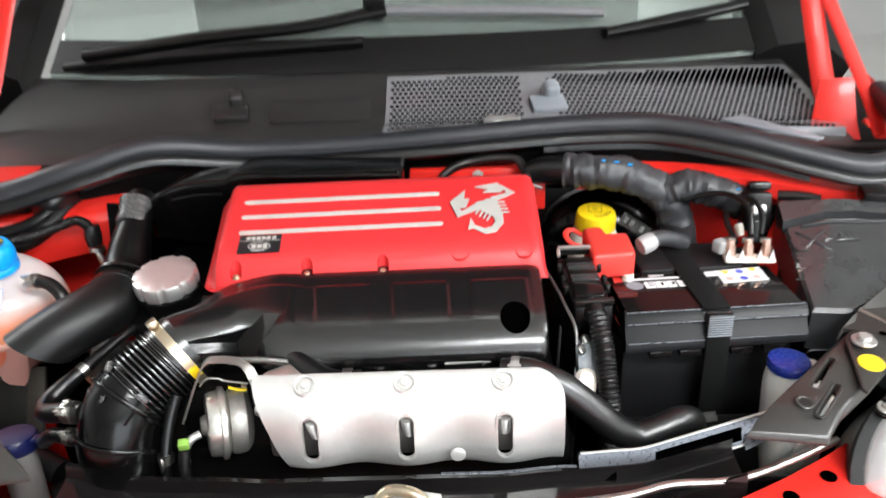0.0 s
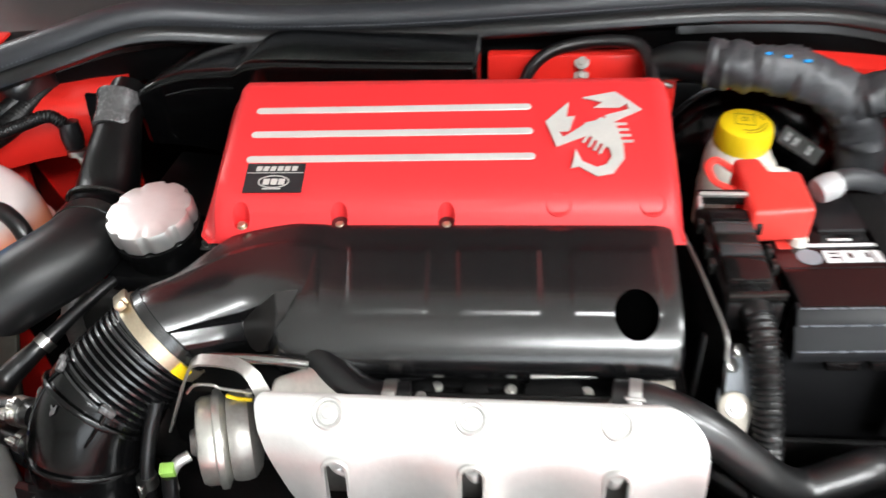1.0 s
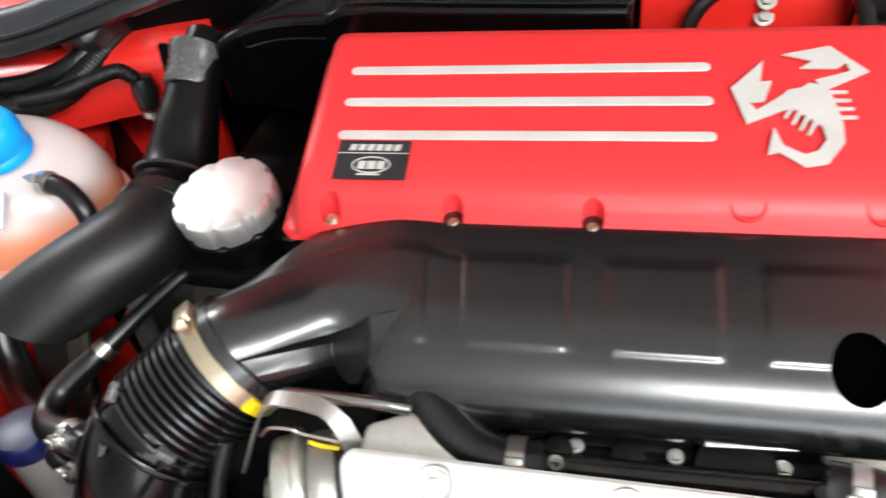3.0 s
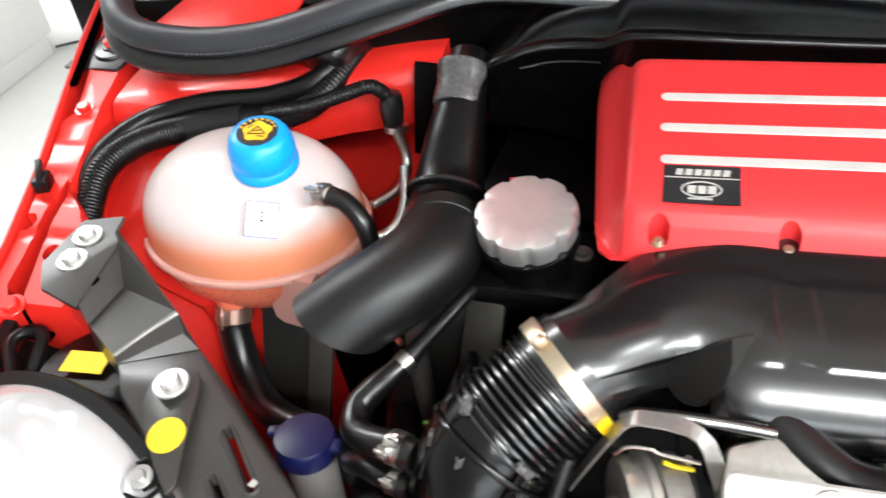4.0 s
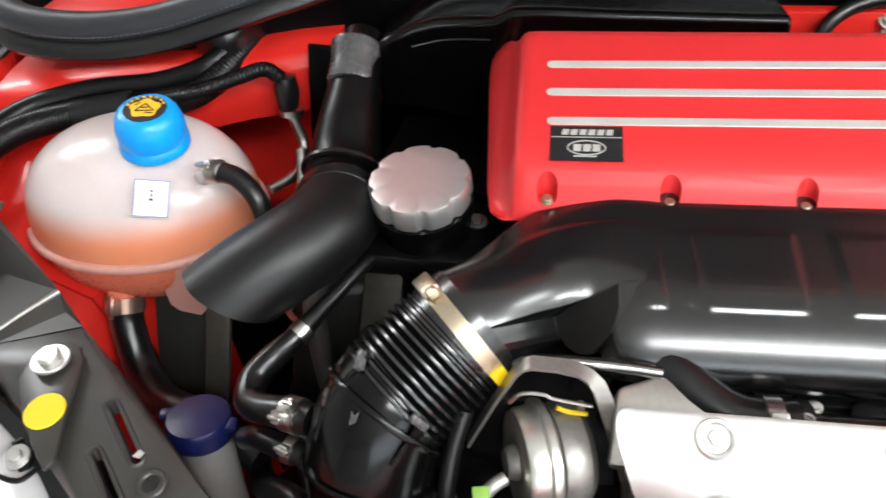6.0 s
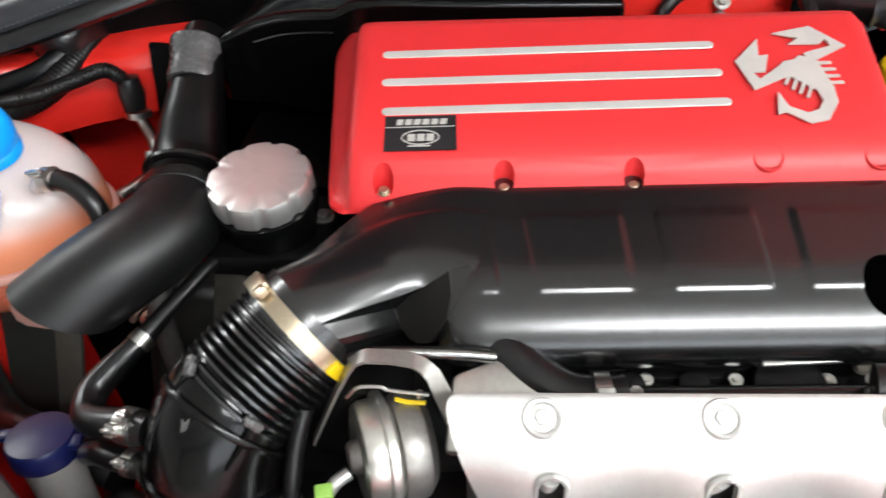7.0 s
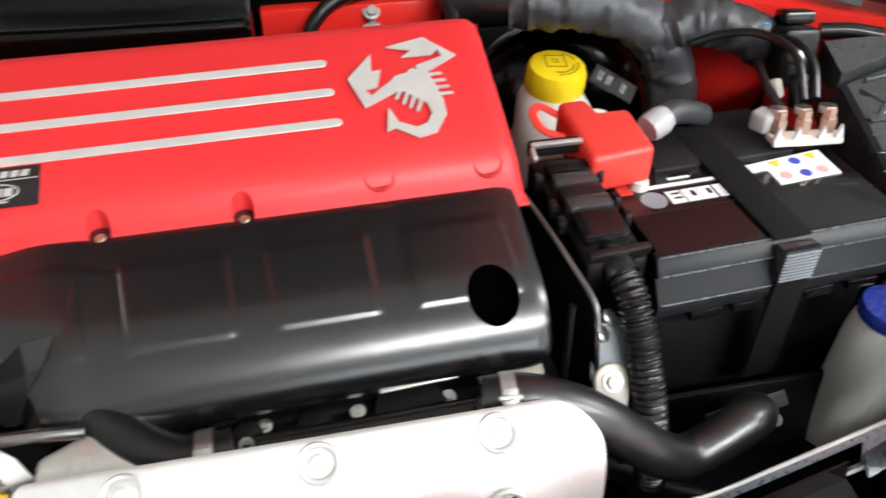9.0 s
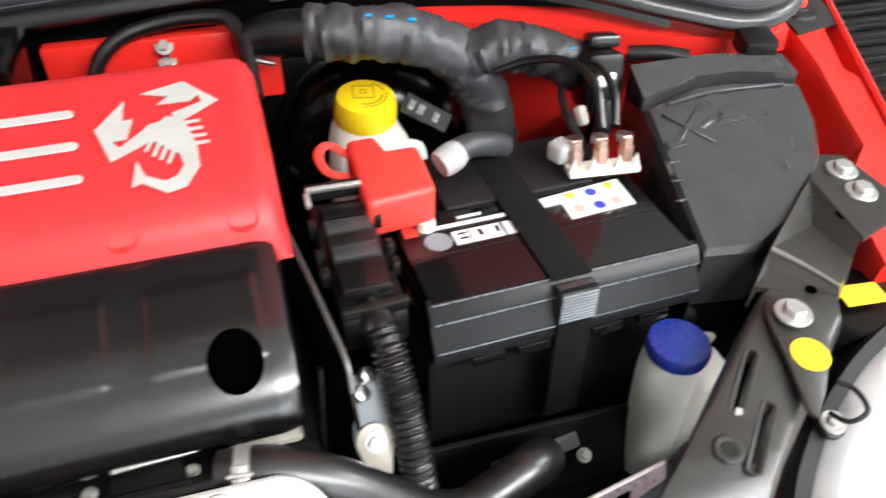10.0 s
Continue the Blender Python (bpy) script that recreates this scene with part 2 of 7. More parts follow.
def tube(pts, r, seg=16, n=8, bm=None, flat=1.0, pitch=0.0, depth=0.0, caps=True, up=(0, 0, 1)):
    """A pipe along a smooth line. r: one radius or one for each point; pitch, depth: ribs; flat: height over width."""
    bm = bm or bmesh.new()
    if pitch:
        length = sum((Vector(b) - Vector(a)).length for a, b in zip(pts, pts[1:]))
        n = max(4, int(length / pitch * 6 / (len(pts) - 1)))
    line = spline(pts, n)
    radii = r if isinstance(r, (list, tuple)) else [r] * len(pts)
    u = Vector(up)
    run, rings = 0.0, []
    for i, c in enumerate(line):
        d = (line[min(i + 1, len(line) - 1)] - line[max(i - 1, 0)]).normalized()
        u = (u - d * u.dot(d))
        u = u.normalized() if u.length > 1e-5 else d.orthogonal().normalized()
        w = d.cross(u)
        f = i / n
        a = min(int(f), len(radii) - 1)
        b = min(a + 1, len(radii) - 1)
        rad = radii[a] + (radii[b] - radii[a]) * (f - int(f))
        if i:
            run += (c - line[i - 1]).length
        if pitch:
            groove = 0.5 - 0.5 * math.cos(run / pitch * 2 * math.pi)
            rad += depth * (1 - 2 * (groove ** 3 if depth > 0.0025 else groove))
        rings.append([c + w * (rad * math.cos(2 * math.pi * k / seg)) + u * (flat * rad * math.sin(2 * math.pi * k / seg)) for k in range(seg)])
    return loft(bm, rings, caps)


def rbox(size, m=None, bev=0.003, seg=2, bm=None):
    own = bmesh.new()
    bmesh.ops.create_cube(own, size=1)
    bmesh.ops.scale(own, vec=size, verts=own.verts)
    if bev:
        bmesh.ops.bevel(own, geom=own.edges[:], offset=min(bev, min(size) * 0.45), segments=seg, profile=0.5, affect="EDGES")
    return joined(own, m, bm)


def joined(own, m, bm):
    if m is not None:
        bmesh.ops.transform(own, matrix=m, verts=own.verts)
    if bm is None:
        return own
    me = bpy.data.meshes.new("tmp")
    own.to_mesh(me)
    own.free()
    bm.from_mesh(me)
    bpy.data.meshes.remove(me)
    return bm


def span(x0, x1, y0, y1, z0, z1, bev=0.003, seg=2, bm=None, turn=0.0):
    c = ((x0 + x1) / 2, (y0 + y1) / 2, (z0 + z1) / 2)
    return rbox((x1 - x0, y1 - y0, z1 - z0), pose(*c, 0, 0, turn), bev, seg, bm)


def prism(pts, h, m=None, bev=0.0, seg=2, bm=None):
    """A flat outline raised from z 0 to h in m's frame."""
    own = bmesh.new()
    base = own.faces.new([own.verts.new((x, y, 0)) for x, y in pts])
    top = bmesh.ops.extrude_face_region(own, geom=[base])
    bmesh.ops.translate(own, vec=(0, 0, h), verts=[v for v in top["geom"] if isinstance(v, bmesh.types.BMVert)])
    bmesh.ops.recalc_face_normals(own, faces=own.faces)
    if bev:
        bmesh.ops.bevel(own, geom=own.edges[:], offset=bev, segments=seg, profile=0.5, affect="EDGES")
    return joined(own, m, bm)


def lathe(profile, m=None, seg=32, bm=None, flute=0, cut=0.0):
    own = bmesh.new()
    rings = []
    for r, z in profile:
        ring = []
        for k in range(seg):
            a = 2 * math.pi * k / seg
            q = r
            if flute and r > 0.02:
                c = math.cos(a * flute)
                q = r - cut * max(0, c - 0.45) / 0.55
            ring.append((q * math.cos(a), q * math.sin(a), z))
        rings.append(ring)
    loft(own, rings)
    return joined(own, m, bm)


def capsule(x0, x1, r, y=0.0, n=8):
    a = [(x1 + r * math.cos(t), y + r * math.sin(t)) for t in np.linspace(-math.pi / 2, math.pi / 2, n)]
    return a + [(x0 - r * math.cos(t), y - r * math.sin(t)) for t in np.linspace(-math.pi / 2, math.pi / 2, n)]


def circle(r, n=24, x=0.0, y=0.0):
    return [(x + r * math.cos(2 * math.pi * k / n), y + r * math.sin(2 * math.pi * k / n)) for k in range(n)]


def cut(ob, cutters):
    """Takes the cutters' solids out of a mesh object for good."""
    for bm in cutters:
        me = bpy.data.meshes.new("cutter")
        bmesh.ops.recalc_face_normals(bm, faces=bm.faces)
        bm.to_mesh(me)
        bm.free()
        c = new("cutter", me)
        mod = ob.modifiers.new("cut", "BOOLEAN")
        mod.object, mod.operation, mod.solver = c, "DIFFERENCE", "EXACT"
        bpy.context.view_layer.update()
        out = bpy.data.meshes.new_from_object(ob.evaluated_get(bpy.context.evaluated_depsgraph_get()))
        ob.modifiers.clear()
        old = ob.data
        ob.data = out
        bpy.data.meshes.remove(old)
        bpy.data.objects.remove(c)
        bpy.data.meshes.remove(me)
    ob.data.shade_smooth()
    ob.data.set_sharp_from_angle(angle=radians(38))
    return ob


def bolt(name, o, zdir, r, parent, material=None, washer=1.5, h=None, label=""):
    h = h or r * 0.7
    bm = lathe([(0.001, 0), (r * washer, 0), (r * washer, r * 0.2), (r * washer * 0.95, r * 0.28), (r * 0.9, r * 0.3)], basis(o, zdir), 24)
    prism([(r * math.cos(a), r * math.sin(a)) for a in np.linspace(0, 2 * math.pi, 7)[:-1]], h, basis(Vector(o) + Vector(zdir).normalized() * r * 0.25, zdir), r * 0.12, 1, bm)
    return part(name, bm, material or M_STEEL, parent, label)


def clamp(name, o, axis, r, parent, material=None, w=0.010, ear=True, eardir=(0, -0.6, 0.8)):
    """A spring or worm hose clip: a band round the axis with a raised ear."""
    bm = lathe([(r, -w / 2), (r + 0.0012, -w / 2), (r + 0.0012, w / 2), (r, w / 2)], basis(o, axis), 28)
    if ear:
        e = Vector(eardir)
        a = Vector(axis).normalized()
        e = (e - a * e.dot(a)).normalized()
        rbox((w * 1.05, min(0.012, r * 0.8), 0.006), basis(Vector(o) + e * (r + 0.003), e, a), 0.0012, 2, bm)
        rbox((w * 1.6, 0.003, 0.003), basis(Vector(o) + e * (r + 0.006), e, a), 0.0008, 1, bm)
    return part(name, bm, material or M_STEEL, parent)

# ---- showroom ----
def slab(name, x0, x1, y0, y1, z0, z1, material, label, category):
    ob = finish(name, span(x0, x1, y0, y1, z0, z1, 0), material)
    return tagged(ob, label, category, kind="structure")


slab("floor", -5, 5, -5, 7, -0.1, 0.0, M_FLOOR, "pale polished showroom floor under the car", "floor")
slab("ceiling", -5, 5, -5, 7, CEILING, CEILING + 0.1, M_WALL, "white showroom ceiling with rows of luminaires", "ceiling")
slab("wall_west", -5.1, -5, -5, 7, 0, CEILING, M_WALL, "plain white showroom wall", "wall")
slab("wall_east", 5, 5.1, -5, 7, 0, CEILING, M_WALL, "plain white showroom wall", "wall")
south = span(-5.1, 5.1, -5.1, -5, 0, 0.35, 0)
span(-5.1, 5.1, -5.1, -5, 2.75, CEILING, 0, 2, south)
span(-5.1, -0.1, -5.1, -5, 0.35, 2.75, 0, 2, south)
span(4.7, 5.1, -5.1, -5, 0.35, 2.75, 0, 2, south)
tagged(finish("wall_south", south, M_WALL), "white showroom wall round a wide shop window", "wall", kind="structure")
shop = thing("window_1", (2.3, -5.05, 0.35), "wide shop window letting daylight in", "window", kind="structure")
for x in (-0.07, 1.5, 3.1, 4.67):
    part("window_frame", span(x - 0.03, x + 0.03, -5.09, -5.02, 0.351, 2.749, 0.004), M_DULL, shop)
for x in (-0.04, 1.53, 3.13):
    part("pane", span(x, x + 1.51, -5.06, -5.052, 0.351, 2.749, 0), M_GLASS, shop)
slab("wall_north", -5.1, 5.1, 7, 7.1, 0, CEILING, M_WALL, "plain white showroom wall", "wall")
for lx, ly in LUMINAIRES:
    fitting = thing("ceiling_light", (lx, ly, CEILING), "white rectangular ceiling luminaire, switched on", "ceiling light", "showroom ceiling lights")
    part("frame", span(lx - 1.19, lx + 1.19, ly - 0.29, ly + 0.29, CEILING - 0.05, CEILING - 0.004, 0.01), M_WALL, fitting)
    part("diffuser", span(lx - 1.15, lx + 1.15, ly - 0.25, ly + 0.25, CEILING - 0.054, CEILING - 0.045, 0.003), M_LIGHT, fitting)
plinth = thing("display_plinth", (-2.5, 2.3, 0), "white display plinth standing on the showroom floor", "plinth")
part("body", span(-3.3, -2.42, 1.5, 2.72, 0.08, 0.9, 0.01), M_PLINTH, plinth)
part("base", span(-3.28, -2.44, 1.52, 2.70, 0.0, 0.08, 0.004), M_PLINTH, plinth)
cable = tagged(finish("cable", tube([(-2.46, 2.74, 0.006), (-2.36, 2.80, 0.006), (-2.2, 2.80, 0.006), (-2.0, 2.7, 0.006)], 0.005, 8), M_RUBBER), "thin black cable lying on the pale floor", "cable")
ramp = thing("ribbed_mat", (2.6, 2.4, 0), "black ribbed rubber mat on the floor beside the car", "mat")
part("backing", span(1.7, 3.8, 1.4, 4.2, 0.0, 0.012, 0.003), M_RUBBER, ramp)
for k in range(24):
    part("rib", span(1.75, 3.75, 1.45 + k * 0.115, 1.50 + k * 0.115, 0.0118, 0.034, 0.008), M_RUBBER, ramp)

# ---- car body ----
MID = -0.07


def sx(side, d):
    return MID + side * d


car = thing("car_body", (MID, 0.9, 0), "red hatchback car body with its bonnet open", "car")
# fender line: distance from the middle, along, height
EDGE = [(0.60, 0.42, 0.70), (0.675, 0.58, 0.765), (0.715, 0.70, 0.80), (0.730, 0.82, 0.822), (0.754, 0.92, 0.842), (0.785, 1.02, 0.862), (0.812, 1.10, 0.876), (0.836, 1.18, 0.888), (0.87, 1.32, 0.905), (0.92, 1.6, 0.92)]
for side in (-1, 1):
    skin = []
    for d, y, z in EDGE:
        skin.append([(sx(side, d - 0.004), y, z - 0.014), (sx(side, d - 0.003), y, z - 0.003), (sx(side, d + 0.001), y, z - 0.0005), (sx(side, d + 0.007), y, z - 0.005), (sx(side, d + 0.013), y, z - 0.03), (sx(side, d + 0.020), y, z - 0.10), (sx(side, d + 0.026), y, z - 0.25), (sx(side, d + 0.026), y, 0.22), (sx(side, d + 0.016), y, 0.22), (sx(side, d + 0.012), y, z - 0.25), (sx(side, d - 0.01), y, z - 0.06)])
    part("fender", loft(bmesh.new(), skin), M_RED, car)
    fl, fine = [], [q for q in (Vector(q) for q in spline(EDGE[2:9], 24)) if q.y > 0.762]
    for i, q in enumerate(fine):
        d, y, z = q
        step = 0.0014 * math.tanh(6 * math.sin((y - 0.984) * 87.0)) * (y > 0.83) * (y < 1.0) * (side < 0)
        inn = float(np.interp(y, (0.70, 0.83, 0.87, 0.89, 1.0, 1.07, 1.2), (0.09, 0.075, 0.055, 0.037, 0.044, 0.058, 0.078)))
        off = 0.0045 + 0.013 * max(0.0, min(1.0, (y - 0.975) / 0.015))
        fl.append([(sx(side, d - off), y, z - 0.05), (sx(side, d - off), y, z - 0.008), (sx(side, d - off - 0.0015), y, z - 0.005), (sx(side, d - off - 0.005), y, z - 0.006 + step), (sx(side, d - inn + 0.006), y, z - 0.006 + step), (sx(side, d - inn), y, z - 0.005), (sx(side, d - inn - 0.004), y, z - 0.010), (sx(side, d - inn - 0.010), y, z - 0.065), (sx(side, d - inn + 0.004), y, z - 0.066)])
    flange = part("wing_flange", loft(bmesh.new(), fl), M_RED, car)
    part("gap_strip", loft(bmesh.new(), [[(sx(side, d - 0.024), y, z - 0.03), (sx(side, d - 0.012), y, z - 0.03), (sx(side, d - 0.012), y, z - 0.04), (sx(side, d - 0.024), y, z - 0.04)] for d, y, z in EDGE[2:9]]), M_SKIN, car)
    if side < 0:
        gap = [(-0.7761, 0.7816), (-0.766, 0.768), (-0.7517, 0.7653), (-0.7600, 0.7983), (-0.7700, 0.836), (-0.7735, 0.8697), (-0.7795, 0.8962), (-0.7879, 0.9045), (-0.7863, 0.8595), (-0.7798, 0.8151)]
        holes = [prism(gap, 0.20, pose(0, 0, 0.68))]
        for x, y, r in ((-0.7977, 0.8487, 0.0095), (-0.7540, 0.8190, 0.0085)):
            holes.append(lathe([(0.0005, -0.1), (r, -0.1), (r, 0.1), (0.0005, 0.1)], pose(x, y, 0.81), 24))
        cut(flange, holes)
        # black sheet painting the shade below the cut gap
        part("drain_gap_shade", prism([(-0.812, 0.765), (-0.735, 0.755), (-0.735, 0.85), (-0.765, 0.915), (-0.815, 0.915)], 0.004, pose(0, 0, 0.770)), M_HOLE, car, "black sheet painting the shade below the drain gap")
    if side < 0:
        # black strip laid on the flange as a slot's shade
        part("gap_shade_strip", prism(capsule(-0.075, 0.075, 0.0045), 0.0022, basis((sx(side, 0.7995), 1.097, 0.8735), (0, -0.17, 1), (side * 0.28, 0.95, 0.16)), 0), M_HOLE, car)
        bolt("painted_bolt", (sx(side, 0.749), 0.994, 0.8515), (0, -0.2, 1), 0.007, car, M_RED)
        bolt("painted_bolt", (sx(side, 0.688), 0.762, 0.8045), (0, -0.2, 1), 0.008, car, M_RED)
    # inner wing: strut tower wall down into the bay
    # left lamp panel: matt black front paints the shadow of lamp and bracket
    for name, ys, skin in (("lamp_panel", (0.62, 0.70, 0.778), M_MATT), ("lamp_panel", (0.780, 0.82, 0.858), M_MATT if side > 0 else M_RED), ("inner_wing", (0.86, 0.90, 0.95, 1.0, 1.06, 1.15), M_RED)):
        wing = []
        for y in ys:
            z = 0.80 + (y - 0.8) * 0.22
            tw = 0.10 * math.exp(-(((y - 1.0) / 0.10) ** 2))
            wing.append([(sx(side, 0.735), y, z - 0.05), (sx(side, 0.66), y, z - 0.042), (sx(side, 0.64 + 0.04 * (y - 0.66)), y, z - 0.045), (sx(side, 0.62), y, z - 0.07), (sx(side, 0.60 - tw), y, z - 0.09), (sx(side, 0.57 - tw), y, z - 0.18), (sx(side, 0.55 - tw), y, z - 0.45), (sx(side, 0.66), y, z - 0.45), (sx(side, 0.70), y, z - 0.07)])
        part(name, loft(bmesh.new(), wing), skin, car)
    # added dark sheet over the lower inner wing, shade as colour
    liner = []
    for y in (0.80 if side > 0 else 0.93, 0.95, 1.0, 1.06, 1.13):
        z = 0.80 + (y - 0.8) * 0.22
        tw = 0.10 * math.exp(-(((y - 1.0) / 0.10) ** 2))
        liner.append([(sx(side, 0.590 - tw), y, z - 0.105), (sx(side, 0.563 - tw), y, z - 0.18), (sx(side, 0.543 - tw), y, z - 0.44), (sx(side, 0.546 - tw), y, z - 0.44), (sx(side, 0.566 - tw), y, z - 0.18), (sx(side, 0.594 - tw), y, z - 0.105)])
    part("wing_shade_sheet", loft(bmesh.new(), liner), M_DEEP, car, "added near-black sheet painting shade over the lower inner wing")
    part("wing_fold", tube([(sx(side, 0.61), 1.07, 0.845), (sx(side, 0.50), 1.085, 0.862), (sx(side, 0.42), 1.10, 0.872)], [0.012, 0.016, 0.012], 10, flat=0.5), M_RED, car)
    pin = part("bump_stop", lathe([(0.001, 0), (0.02, 0), (0.018, 0.003), (0.009, 0.004), (0.008, 0.006), (0.001, 0.006)], basis((sx(side, 0.766), 1.086, 0.8715), (0, -0.2, 1)), 20), M_RUBBER, car, "black rubber bonnet stop")
    part("pad", prism([(-0.036, -0.035), (0.034, -0.030), (0.036, 0.035), (-0.022, 0.04)], 0.004, pose(sx(side, 0.772), 1.088, 0.8665, 10, 0, 8 * side), 0.001), M_COWL, car)
    part("stop_pin", lathe([(0.001, 0), (0.006, 0), (0.005, 0.008), (0.001, 0.009)], basis((sx(side, 0.766), 1.086, 0.876), (0, -0.2, 1)), 16), M_REDCAP, car, "red plastic pin")
    clip = rbox((0.014, 0.02, 0.014), pose(sx(side, 0.734), 0.8905, 0.836, 0, 0, 20), 0.002)
    rbox((0.006, 0.034, 0.006), pose(sx(side, 0.734), 0.8905, 0.844, 20, 0, 30), 0.001, 2, clip)
    if side < 0:
        part("edge_clip", clip, M_PLASTIC, car)
    else:
        clip.free()

# firewall coloured near-black for the shade at the back of the bay
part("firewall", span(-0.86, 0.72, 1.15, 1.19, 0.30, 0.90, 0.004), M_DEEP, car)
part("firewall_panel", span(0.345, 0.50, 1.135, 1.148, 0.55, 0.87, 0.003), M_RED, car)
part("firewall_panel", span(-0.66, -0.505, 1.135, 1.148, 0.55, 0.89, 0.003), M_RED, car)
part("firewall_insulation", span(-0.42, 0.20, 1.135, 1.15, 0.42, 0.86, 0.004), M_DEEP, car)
# upper shelf below the seal, red paint on its front lip
lip = []
for x, y, z in spline([(-0.78, 1.07, 0.868), (-0.68, 1.06, 0.868), (-0.56, 1.08, 0.89), (-0.42, 1.11, 0.915), (-0.2, 1.14, 0.905), (0.0, 1.15, 0.912), (0.2, 1.13, 0.922), (0.34, 1.11, 0.920), (0.46, 1.085, 0.900), (0.56, 1.06, 0.882), (0.64, 1.06, 0.88)], 4):
    lip.append([(x, y, z), (x, y + 0.02, z + 0.012), (x, y + 0.09, z + 0.016), (x, y + 0.09, z + 0.008), (x, y + 0.022, z + 0.004), (x, y + 0.006, z - 0.035), (x, y, z - 0.035)])
part("scuttle_lip", loft(bmesh.new(), lip), M_DEEP, car)
for pts in ([(0.195, 1.10, 0.893), (0.27, 1.105, 0.896), (0.35, 1.092, 0.895), (0.43, 1.068, 0.891), (0.52, 1.043, 0.882), (0.60, 1.034, 0.876), (0.655, 1.05, 0.873)],):
    part("painted_lip", loft(bmesh.new(), [[(x, y - 0.006, z - 0.022), (x, y - 0.004, z), (x, y + 0.012, z + 0.008), (x, y + 0.05, z + 0.010), (x, y + 0.05, z - 0.022)] for x, y, z in spline(pts, 6)]), M_RED, car)
shelf = []
for x, yb, zb, yf, zf in ((-0.795, 1.080, 0.860, 1.005, 0.852), (-0.745, 1.070, 0.864, 0.995, 0.857), (-0.70, 1.068, 0.868, 1.002, 0.857), (-0.65, 1.066, 0.870, 1.014, 0.860), (-0.60, 1.066, 0.873, 1.026, 0.863), (-0.55, 1.076, 0.881, 1.036, 0.872), (-0.50, 1.100, 0.886, 1.042, 0.879), (-0.458, 1.118, 0.887, 1.062, 0.883)):
    shelf.append([(x, yb + 0.03, zb + 0.004), (x, yb, zb), (x, (yb + yf) / 2, (zb + zf) / 2 + 0.002), (x, yf + 0.006, zf + 0.001), (x, yf, zf - 0.004), (x, yf - 0.004, zf - 0.016), (x, yf + 0.004, zf - 0.06), (x, yf + 0.008, zf - 0.06), (x, yb + 0.03, zb - 0.02)])
part("scuttle_shelf", loft(bmesh.new(), shelf), M_RED, car)
part("undertray", span(-0.66, 0.52, 0.45, 1.15, 0.28, 0.30, 0.003), M_MATT, car)
# bumper skin across the nose
nose = []
for d in np.linspace(-1, 1, 25):
    x = MID + 0.68 * d
    y = 0.30 + 0.32 * d * d
    nose.append([(x, y + 0.20, 0.745 - 0.01 * d * d), (x, y + 0.06, 0.738 - 0.01 * d * d), (x, y + 0.01, 0.70), (x, y - 0.03, 0.62), (x, y - 0.05, 0.45), (x, y - 0.02, 0.25), (x, y + 0.02, 0.25), (x, y + 0.0, 0.5), (x, y + 0.10, 0.70), (x, y + 0.20, 0.735)])
part("bumper", loft(bmesh.new(), nose), M_RED, car)
for x, y in ((0.327, 0.598), (0.375, 0.625), (-0.467, 0.598)):
    # flat black disc painted for the hole's shade
    part("fixing_hole_disc", lathe([(0.0005, 0), (0.008, 0), (0.008, 0.001), (0.0005, 0.001)], basis((x, y - 0.012, 0.7405), (0, 0, 1)), 20), M_HOLE, car)

for side in (-1, 1):
    wheel = part("wheel", lathe([(0.20, -0.09), (0.29, -0.1), (0.305, -0.07), (0.305, 0.07), (0.29, 0.1), (0.20, 0.09)], basis((sx(side, 0.66), 0.95, 0.3052), (1, 0, 0)), 40), M_RUBBER, car, "black tyre under the wing")
    part("rim", lathe([(0.001, -0.06), (0.2, -0.08), (0.2, 0.08), (0.001, 0.06)], basis((sx(side, 0.66), 0.95, 0.3049), (1, 0, 0)), 32), M_DULL, wheel)

# open bonnet, held up over the bay
bonnet = thing("bonnet", (MID, 1.36, 0.95), "open red car bonnet raised above the engine bay", "bonnet")
panel, liner = [], []
for a in np.linspace(0, 1, 12):
    yy, zz = 1.43 - 0.40 * a - 0.05 * math.sin(a * math.pi), 1.17 + 0.88 * a
    half = 0.85 - 0.14 * a * a
    row, low = [], []
    for d in np.linspace(-1, 1, 15):
        bow = 0.05 * (1 - d * d)
        row.append((MID + half * d, yy + bow, zz + bow * 0.6))
        low.append((MID + half * d * 0.97, yy - 0.03 + bow, zz - 0.02 + bow * 0.6))
    mid = [tuple((p + q) / 2 for p, q in zip(a, b)) for a, b in zip(row, low)]
    panel.append(row + mid[::-1])
    liner.append(mid + low[::-1])
part("outer_panel", loft(bmesh.new(), panel), M_RED, bonnet)
part("inner_panel", loft(bmesh.new(), liner), M_UNDER, bonnet, "dull red inner bonnet panel")
felt = []
for a in np.linspace(0.03, 0.90, 14):
    yy, zz = 1.43 - 0.40 * a - 0.05 * math.sin(a * math.pi), 1.17 + 0.88 * a
    felt.append([(MID + 0.33 * d, yy - 0.034 + 0.05 * (1 - d * d * 0.5), zz - 0.024 + 0.03 * (1 - d * d * 0.5)) for d in np.linspace(-1, 1, 11)] + [(MID + 0.33 * d, yy - 0.046 + 0.05 * (1 - d * d * 0.5), zz - 0.033 + 0.03 * (1 - d * d * 0.5)) for d in np.linspace(1, -1, 11)])
part("insulation_pad", loft(bmesh.new(), felt), M_MATT, bonnet, "dark felt insulation pad")
